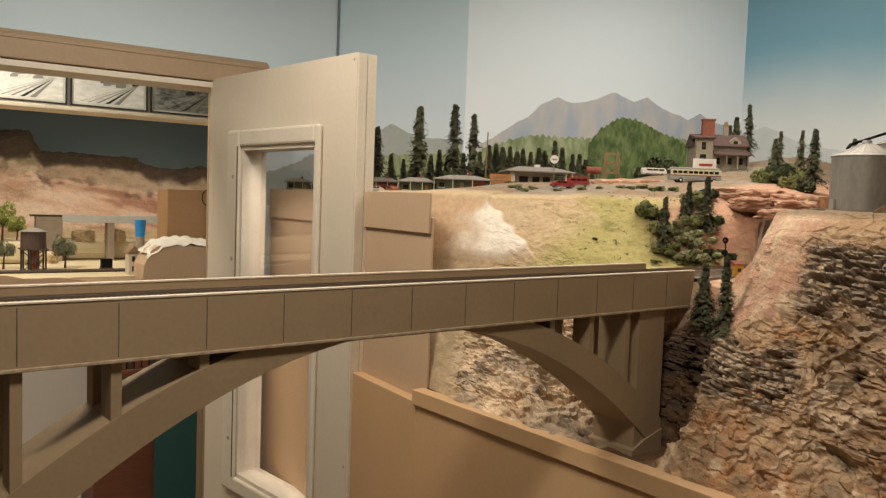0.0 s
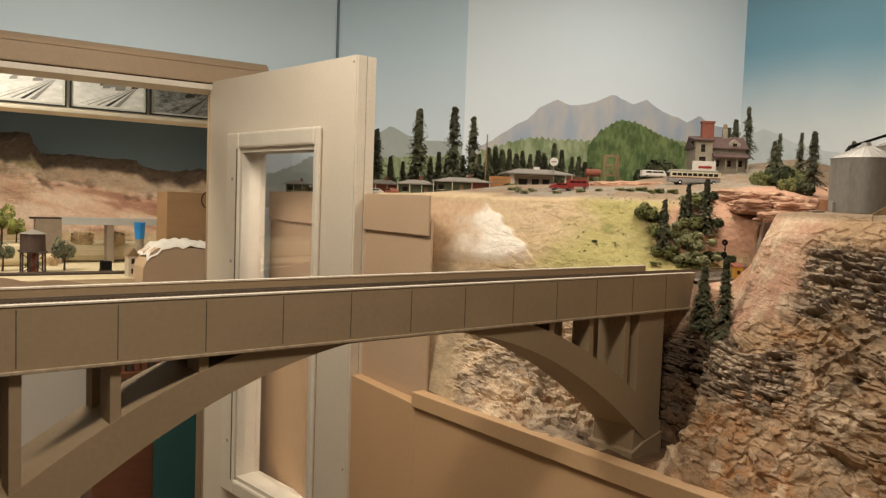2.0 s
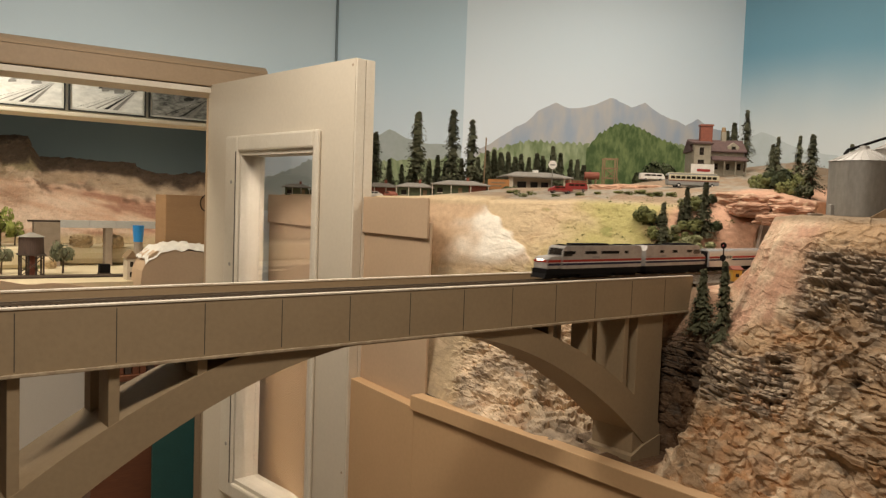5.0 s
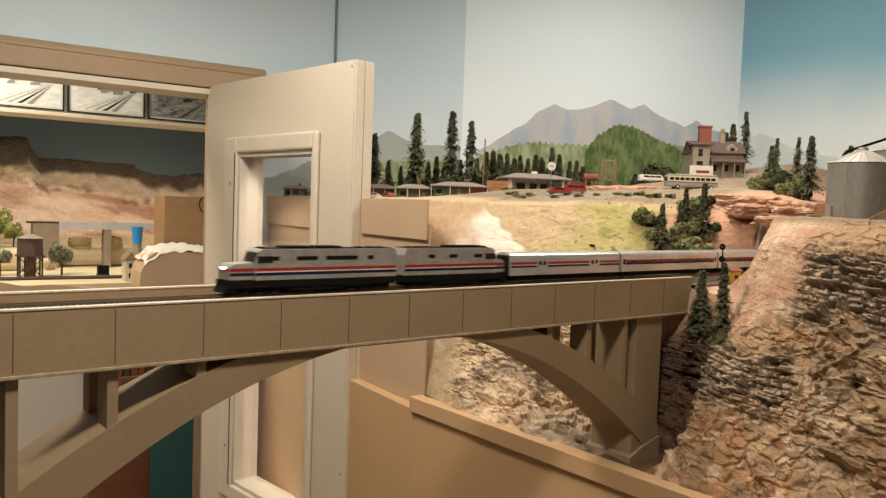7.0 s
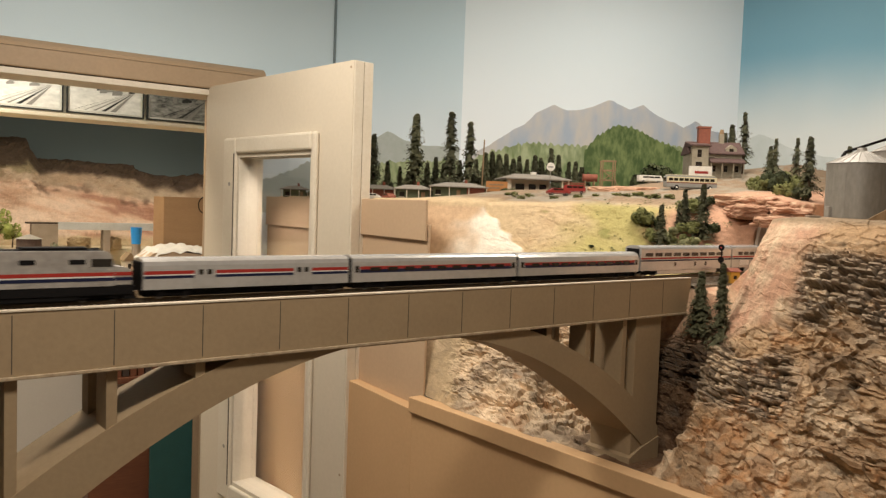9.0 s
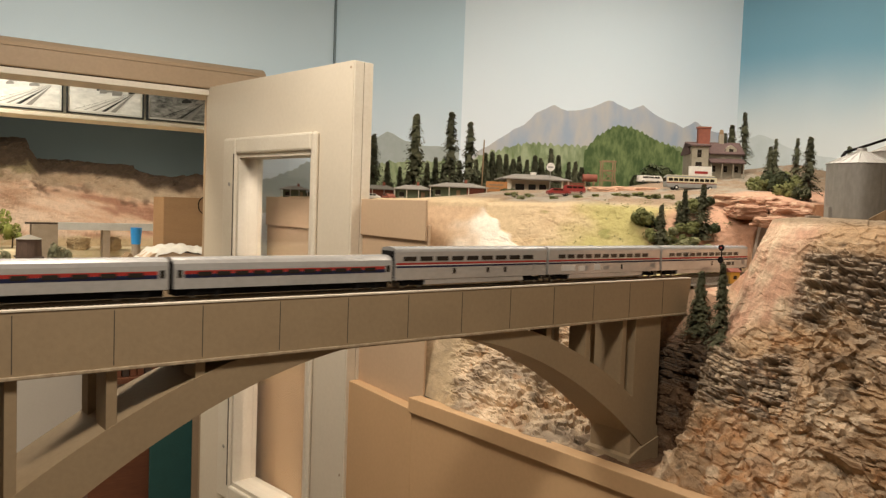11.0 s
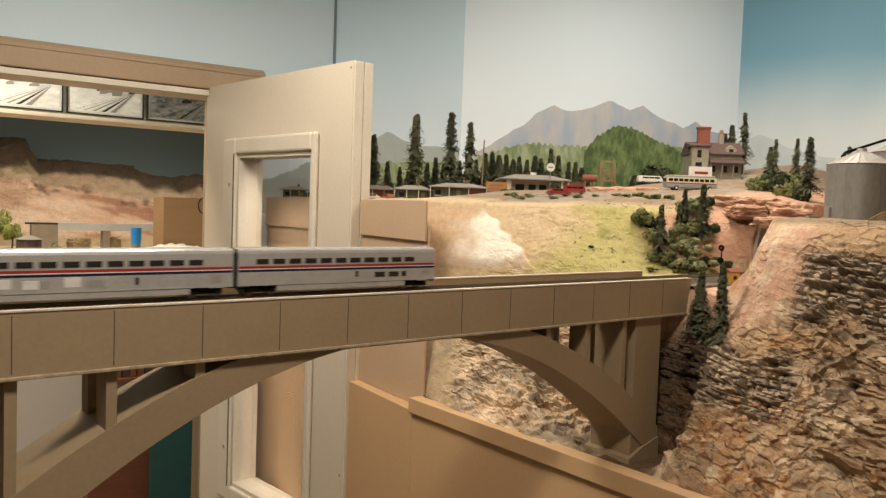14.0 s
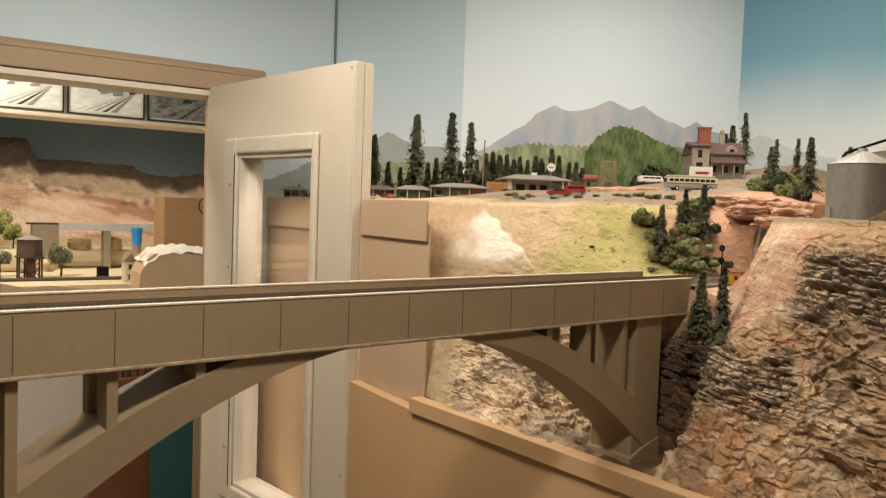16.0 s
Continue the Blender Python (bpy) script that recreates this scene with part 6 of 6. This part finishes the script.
LEDGE = mat("cream_ledge_paint", (0.70, 0.62, 0.50), (0.62, 0.54, 0.43), 0.6, scale=6)
NS = back(0, 0, 0)
board = tagged(new("valance", finish(boxed(-2.0, 0.45, 0.90, 0.92, 1.9585, 2.42), "valance", WALL_WHITE)), "white valance board hung with photographs", "valance", "", "structure")
board.matrix_basis = NS
shelf = tagged(new("valance_ledge", finish(boxed(-2.0, 0.45, 0.80, 0.98, 1.942, 1.958, bevel=0.003), "valance_ledge", LEDGE)), "pale ledge under the row of photographs", "ledge", "", "structure")
shelf.matrix_basis = NS


def photo(s, w, h, z, material):
    p = empty("framed_photograph", back(s, 0.8985, z), "black and white photograph in a thin black frame", "picture", "photographs on the valance")
    part("print", boxed(-w / 2 + 0.013, w / 2 - 0.013, -0.010, -0.008, 0.013, h - 0.013), material, p)
    bm = bmesh.new()
    for a in ((-w / 2, w / 2, 0, 0.006), (-w / 2, w / 2, h - 0.006, h), (-w / 2, -w / 2 + 0.006, 0.006, h - 0.006), (w / 2 - 0.006, w / 2, 0.006, h - 0.006)):
        box(bm, a[0], a[1], -0.014, 0.0, a[2], a[3])
    part("frame", bm, FRAME, p)
    part("backing", boxed(-w / 2 + 0.006, w / 2 - 0.006, -0.0075, 0.0, 0.006, h - 0.006), SIGNWHITE, p)
    # roads, roofs and trees as plain dark and light shapes
    rnd = random.Random(int(s * 1000))
    for k in range(14):
        bm = bmesh.new()
        x = rnd.uniform(-w * 0.42, w * 0.3)
        zz = h * rnd.uniform(0.40, 0.56)
        y = -0.0106 - 0.0001 * k
        if k < 5:
            prism(bm, [(-w * 0.4 + 0.034 * k, 0.018), (-w * 0.4 + 0.039 * k + 0.002, 0.018), (w * 0.31 + 0.004 * k, h * 0.48), (w * 0.308 + 0.004 * k, h * 0.48)], "y", y, -0.0101)
        else:
            x1, z1 = x + rnd.uniform(0.012, 0.045), zz + rnd.uniform(0.006, 0.028)
            prism(bm, [(x, zz), (x1, zz + 0.004), (x1, z1), ((x + x1) / 2, z1 + 0.008), (x, z1 - 0.002)], "y", y, -0.0101)
        part("dark_shape", bm, (GREY if k % 3 else FRAME) if material is PHOTO else (FRAME if k % 2 else GREY), p)


for s, m in ((-0.775, PHOTO), (-0.462, PHOTO), (-0.148, PHOTO), (0.166, PHOTO_DARK)):
    photo(s, 0.302, 0.215, 1.972, m)

bd = tagged(new("back_room_backdrop", finish(boxed(-2.0, 1.2, 1.90, 1.92, 1.2, 2.55), "back_room_backdrop", SKY_D)), "dusky blue sky backdrop in the room behind, shade painted in at the top", "backdrop", "", "structure")
bd.matrix_basis = NS
end = tagged(new("back_room_wall", finish(boxed(0.62, 0.64, 0.13, 1.9, 0, 2.55), "back_room_wall", WALL_WHITE)), "off-white side wall of the room behind", "wall", "", "structure")
end.matrix_basis = NS
top = tagged(new("back_layout_top", finish(boxed(-2.0, 0.62, 0.42, 1.9, 1.25, 1.315), "back_layout_top", GROUNDCOVER)), "sandy ground of the layout in the room behind", "layout", "", "structure")
top.matrix_basis = NS
low = tagged(new("back_layout_base", finish(boxed(-2.0, -0.10, 0.55, 0.57, 0, 1.25), "back_layout_base", WALL_WHITE)), "white board below the layout in the room behind", "board", "", "structure")
low.matrix_basis = NS

# scalloped fascia
bm = bmesh.new()
n = 70
lo, hi = [], []
for i in range(n + 1):
    s = lerp(-1.9, -0.17, i / n)
    z = 1.305 + 0.012 * math.sin(s * 16 + 2.0) + 0.035 * ease(-0.47 - s, 0, 0.12)
    lo.append((s, 1.16))
    hi.append((s, z))
prism(bm, lo + hi[::-1], "y", 0.405, 0.419)
fa = solid("back_fascia", bm, FASCIA_UP, "tan fascia with a wavy top edge", "fascia", "structure")
fa.matrix_basis = NS

# desert cliffs
DESERT = [
    (-1.9, [(1.30, 1.40), (1.36, 1.50), (1.42, 1.58), (1.50, 1.72), (1.58, 1.78), (1.70, 1.80)]),
    (-0.56, [(1.30, 1.40), (1.36, 1.50), (1.42, 1.60), (1.50, 1.74), (1.60, 1.86), (1.70, 1.88)]),
    (-0.46, [(1.30, 1.40), (1.36, 1.50), (1.44, 1.60), (1.52, 1.74), (1.60, 1.88), (1.70, 1.90)]),
    (-0.37, [(1.30, 1.40), (1.36, 1.50), (1.44, 1.60), (1.52, 1.74), (1.60, 1.90), (1.70, 1.91)]),
    (-0.32, [(1.32, 1.40), (1.38, 1.50), (1.46, 1.60), (1.54, 1.70), (1.60, 1.80), (1.70, 1.81)]),
    (-0.05, [(1.32, 1.40), (1.40, 1.50), (1.47, 1.58), (1.54, 1.68), (1.60, 1.795), (1.70, 1.80)]),
    (0.11, [(1.34, 1.40), (1.42, 1.50), (1.48, 1.58), (1.54, 1.67), (1.60, 1.795), (1.70, 1.80)]),
    (0.15, [(1.34, 1.40), (1.42, 1.50), (1.48, 1.58), (1.54, 1.65), (1.60, 1.755), (1.70, 1.76)]),
    (0.30, [(1.34, 1.40), (1.42, 1.50), (1.48, 1.57), (1.54, 1.64), (1.60, 1.745), (1.70, 1.75)]),
    (0.62, [(1.34, 1.40), (1.42, 1.50), (1.48, 1.57), (1.54, 1.64), (1.60, 1.77), (1.70, 1.78)]),
]
CLIFF_PINK, CLIFF_SHADE = (0.58, 0.37, 0.26), (0.06, 0.04, 0.03)


def desert_cover(q, n, p):
    f = fbm(Vector((q.x * 4, q.y * 3, q.z * 14 + q.y * 3)), 4)
    g = fbm(q * 9 + Vector((7, 2, 0)), 3)
    c = blend(CLIFF_PINK, (0.68, 0.51, 0.39), ease(f, -0.2, 0.4))
    c = blend(c, (0.36, 0.18, 0.125), 0.75 * ease(-f + 0.4 * g, 0.05, 0.4))
    c = blend(c, (0.16, 0.10, 0.07), 0.8 * ease(fbm(q * 14, 3), 0.15, 0.6) * ease(q.z + 0.1 * q.y, 1.58, 1.62))
    c = blend(c, (0.46, 0.36, 0.26), 0.85 * ease(q.z + 0.04 * g + 0.10 * q.y, 1.63, 1.66))
    c = blend(c, (0.26, 0.22, 0.12), 0.8 * ease(g + (q.z - 1.70) * 8, 0.1, 0.5) * ease(q.z, 1.66, 1.69))
    # mesa tops get the shade under the valance as a dark colour
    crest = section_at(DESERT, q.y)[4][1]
    c = blend(c, CLIFF_SHADE, 0.92 * ease(q.z + 0.03 * g - crest + 0.085 + 0.05 * ease(-0.3 - q.y, 0, 0.1), 0.0, 0.03))
    return blend(c, SAND, ease(1.46 - q.z, 0, 0.04))


cl = sheet(DESERT, -1.9, 0.62, 260, (10, 14, 20, 20, 8), lambda p, n: crag(p, n, 0.003 + 0.004 * ease(p.z, 1.64, 1.72), 0.1) + Vector((1, 0, 0)) * (0.07 * noise.noise(p * 5) + 0.03 * noise.noise(p * 12) * ease(p.z + 0.15 * p.y, 1.56, 1.62)), desert_cover, "desert_cliffs", DESERT_PAINT, "layered red desert cliffs, mesa tops coloured dark for the valance shade", "cliff")
# profiles were drawn as (depth, height) along the wall: turn them to face the doorway
for v in cl.data.vertices:
    v.co = Vector((v.co.y, v.co.x, v.co.z))
cl.matrix_basis = NS

GIRDER = mat("pale_grey_girder_paint", (0.62, 0.62, 0.62), rough=0.5)
gb = empty("girder_bridge", back(0, 1.10, 0), "pale grey plate girder bridge on stone abutments", "bridge")
part("girder", boxed(-0.298, 0.16, -0.006, 0.0, 1.485, 1.518, bevel=0.001), GIRDER, gb)
part("deck", boxed(-0.42, 0.3, 0.0, 0.05, 1.508, 1.515), TIE, gb)
for k in range(9):
    part("girder_rib", boxed(-0.29 + 0.054 * k, -0.287 + 0.054 * k, -0.008, -0.006, 1.487, 1.516), GIRDER, gb)
for x0, x1 in ((-0.40, -0.297), (-0.115, -0.085), (0.13, 0.30)):
    part("abutment", boxed(x0, x1, -0.004, 0.06, 1.31, 1.4845 if x0 > -0.2 and x1 < 0 else 1.507, bevel=0.002), CONCRETE, gb)

box_ply = empty("plywood_box", back(0, 0.5, 0), "plain tan plywood box standing by the door", "box")
part("panel", boxed(-0.005, 0.30, 0.0, 0.012, 1.36, 1.644, bevel=0.001), PLY, box_ply)
part("side_panel", boxed(0.285, 0.30, 0.0121, 0.16, 1.36, 1.643), PLY, box_ply)
part("side_panel", boxed(-0.005, 0.007, 0.0121, 0.16, 1.3151, 1.643), PLY, box_ply)
cab = empty("cable_loop", back(0.150, 0.49, 1.615), "coiled black cable on a hook", "cable")
bm = bmesh.new()
for k in range(20):
    a0, a1 = 2 * math.pi * k / 20, 2 * math.pi * (k + 1) / 20
    rod(bm, (0.024 * math.cos(a0), 0, 0.032 * math.sin(a0)), (0.024 * math.cos(a1), 0, 0.032 * math.sin(a1)), 0.002, seg=6)
rod(bm, (0.0, 0.0, 0.03), (0.0, 0.0125, 0.032), 0.002, seg=6)
part("coil", bm, BLACK, cab)

blk = empty("plaster_hill", back(0, 0.3, 0), "tan hill end with a white plaster cloth top", "hill")
bm = bmesh.new()
prism(bm, [(-0.150, 1.16), (0.16, 1.16), (0.16, 1.430), (0.09, 1.432), (0.0, 1.440), (-0.085, 1.437), (-0.110, 1.420), (-0.135, 1.365)], "y", 0.0, 0.16)
part("board", bm, FASCIA_UP, blk)
bm = bmesh.new()
n = 22
gr = [[bm.verts.new((lerp(-0.125, 0.16, i / n), lerp(-0.006, 0.17, j / 10), (1.440 if 3 < i else 1.428 - 0.02 * (3 - i) / 3) + 0.020 * math.sin(math.pi * i / n) + 0.014 * noise.noise(Vector((i * 0.45, j * 0.6, 3))) - (0.020 if j == 0 else 0))) for j in range(11)] for i in range(n + 1)]
for i in range(n):
    for j in range(10):
        bm.faces.new((gr[i][j], gr[i + 1][j], gr[i + 1][j + 1], gr[i][j + 1]))
part("plaster_cloth", bm, PLASTER, blk, "rumpled white plaster cloth", smooth=True)

cup = empty("plastic_cup", back(-0.018, 0.9, 1.315), "bright blue plastic cup", "cup")
bm = bmesh.new()
rod(bm, (0, 0, 0.0), (0, 0, 0.120), 0.018, 0.018, 20)
part("stand", bm, CONCRETE, cup, "rough stone block under the cup")
bm = bmesh.new()
rod(bm, (0, 0, 0.1205), (0, 0, 0.192), 0.019, 0.024, 24)
part("cup_wall", bm, BLUECUP, cup)

tw = empty("water_tower", back(-0.45, 0.7, 1.315), "dark wooden water tower on a trestle", "tower")
bm = bmesh.new()
rod(bm, (0, 0, 0.085), (0, 0, 0.150), 0.045, 0.043, 24)
part("tank", bm, mat("dark_stained_planks", (0.10, 0.06, 0.045), (0.05, 0.032, 0.025), 0.8, scale=60, stretch=(6, 6, 0.3)), tw)
bm = bmesh.new()
rod(bm, (0, 0, 0.1502), (0, 0, 0.166), 0.049, 0.006, 24)
part("roof", bm, ROOF, tw)
part("platform", boxed(-0.047, 0.047, -0.047, 0.047, 0.080, 0.0848), TIE, tw)
for x in (-0.038, -0.013, 0.013, 0.038):
    for y in (-0.038, 0.038):
        part("post", boxed(x - 0.003, x + 0.003, y - 0.003, y + 0.003, -0.002, 0.0798), TIE, tw)
for y in (-0.0425, 0.0425):
    for s in (-1, 1):
        bm = bmesh.new()
        rod(bm, (-0.038 * s, y, 0.005), (0.038 * s, y, 0.075), 0.0016, seg=6)
        part("brace", bm, TIE, tw)
part("spout_pipe", boxed(-0.012, 0.012, -0.012, 0.012, 0.0, 0.0798), BRICKRED, tw)

SAGE = [clump_mesh("tree_crown", 31, 1100, 9, 0.055, LEAF_SAGE), clump_mesh("tree_crown", 32, 1100, 9, 0.06, LEAF_LIGHT)]


def leafy_tree(s, d, z, h, shape, label):
    t = empty("leafy_tree", back(s, d, z), label, "tree", "trees in the room behind")
    bm = bmesh.new()
    rod(bm, (0, 0, -0.003), (0.003, 0, h * 0.5), h * 0.035, h * 0.02, 7)
    rod(bm, (0.003, 0, h * 0.45), (h * 0.2, 0, h * 0.72), h * 0.018, h * 0.008, 6)
    rod(bm, (0.003, 0, h * 0.45), (-h * 0.2, h * 0.05, h * 0.75), h * 0.018, h * 0.008, 6)
    part("trunk", bm, BARK, t)
    c = part("crown", SAGE[shape], None, t)
    c.location, c.scale = (0, 0, h * 0.42), (h * 0.42, h * 0.42, h * 0.6)


leafy_tree(-0.330, 0.78, 1.313, 0.13, 0, "sage green leafy tree by the water tower")
leafy_tree(-0.545, 0.78, 1.313, 0.125, 0, "sage green leafy tree beside the track")
leafy_tree(-0.53, 1.05, 1.40, 0.155, 1, "fresh green leafy tree on the bank")
leafy_tree(-0.47, 1.12, 1.40, 0.10, 1, "small fresh green tree on the bank")
bush(tuple(north(-0.42, 0.93)), 0.035, 2, "sage shrub by the stone abutment", 0.8, 1.315, "shrubs in the room behind")
bk = tagged(new("sandy_bank", finish(boxed(-1.9, -0.42, 0.98, 1.4, 1.3152, 1.405, bevel=0.02), "sandy_bank", GROUNDCOVER)), "pale sandy bank behind the trees", "bank", "", "structure")
bk.matrix_basis = NS
far = tagged(new("back_wash", finish(boxed(-0.29, 0.6, 1.15, 1.45, 1.3152, 1.40, bevel=0.03), "back_wash", GROUNDCOVER)), "sandy wash under the girder bridge", "bank", "", "structure")
far.matrix_basis = NS
for s, d, sz, k in ((0.02, 0.95, 0.05, 1), (-0.07, 1.16, 0.045, 2), (0.09, 1.0, 0.05, 3), (-0.36, 1.02, 0.04, 4), (-0.2, 1.2, 0.05, 5)):
    p = north(s, d)
    boulder("stone", (p.x, p.y), (sz, sz * 0.8, sz * 0.7), 1.0, k + 20, SAND, "pale stone in the dry wash", 1.335 if d < 1.1 else 1.42, k * 40, "stones in the dry wash")
tr2 = empty("siding_track", back(0, 0.62, 1.3155), "dark siding track in the room behind", "track")
part("roadbed", boxed(-1.9, -0.1, -0.03, 0.03, 0.0, 0.006), TIE, tr2)
for y in (-0.008, 0.008):
    part("rail", boxed(-1.9, -0.1, y - 0.0008, y + 0.0008, 0.006, 0.0095), RAIL, tr2)
crt = empty("ore_bin", back(-0.19, 0.70, 1.3155), "small dark ore bin on the siding", "bin")
part("hopper", boxed(-0.020, 0.020, -0.018, 0.018, 0.008, 0.042, bevel=0.001), BLACK, crt)
part("skid", boxed(-0.022, 0.022, -0.02, 0.02, 0.0, 0.0078), TIE, crt)
hs = empty("narrow_house", back(-0.135, 0.48, 1.3155), "narrow tan house with a steep roof", "house")
part("wall", boxed(-0.018, 0.018, -0.02, 0.05, -0.012, 0.082), CREAMWALL, hs)
bm = bmesh.new()
prism(bm, [(-0.024, 0.0822), (0.024, 0.0822), (0.0, 0.112)], "y", -0.026, 0.056)
part("roof", bm, TIMBER, hs)
for z in (0.012, 0.05):
    part("window", boxed(-0.008, 0.004, -0.0208, -0.0199, z, z + 0.02), WINDOW, hs)

# below the layout: teal panel, wooden cabinet, books
tl = empty("teal_panel", back(0, 0.2, 0), "dark teal painted panel beside the door jamb", "panel")
part("board", boxed(-0.112, 0.034, 0.0, 0.02, 0.0, 1.0, bevel=0.001), TEAL, tl)
part("edge_strip", boxed(0.0345, 0.060, -0.002, 0.022, 0.0, 1.0, bevel=0.001), TRIM, tl, "tan edge strip")
wc = empty("wooden_cabinet", back(0, 0.3, 0), "low reddish wooden cabinet", "cabinet")
part("body", boxed(-0.30, -0.0885, 0.0, 0.25, 0.0, 0.745, bevel=0.003), REDWOOD, wc)
part("cabinet_top", boxed(-0.305, -0.0885, -0.008, 0.25, 0.7455, 0.765, bevel=0.003), REDWOOD, wc)
sh = empty("wall_shelf", back(0, 0.3, 0), "dark wooden shelf holding red-bound books", "shelf")
part("board", boxed(-0.29, 0.06, 0.0, 0.2, 0.965, 0.985), REDWOOD, sh)
part("bracket", boxed(0.045, 0.06, 0.0, 0.2, 0.0, 0.9648), REDWOOD, sh)
for k in range(6):
    b = tagged(new("book", finish(boxed(-0.011, 0.011, 0, 0.13, 0, 0.15 + 0.01 * (k % 3), bevel=0.002), "book", (REDWOOD, TIE, REDWOOD)[k % 3])), "bound book standing on the shelf", "book", "books on the shelf")
    b.matrix_basis = back(-0.20 + 0.026 * k, 0.32, 0.9855)

motions()
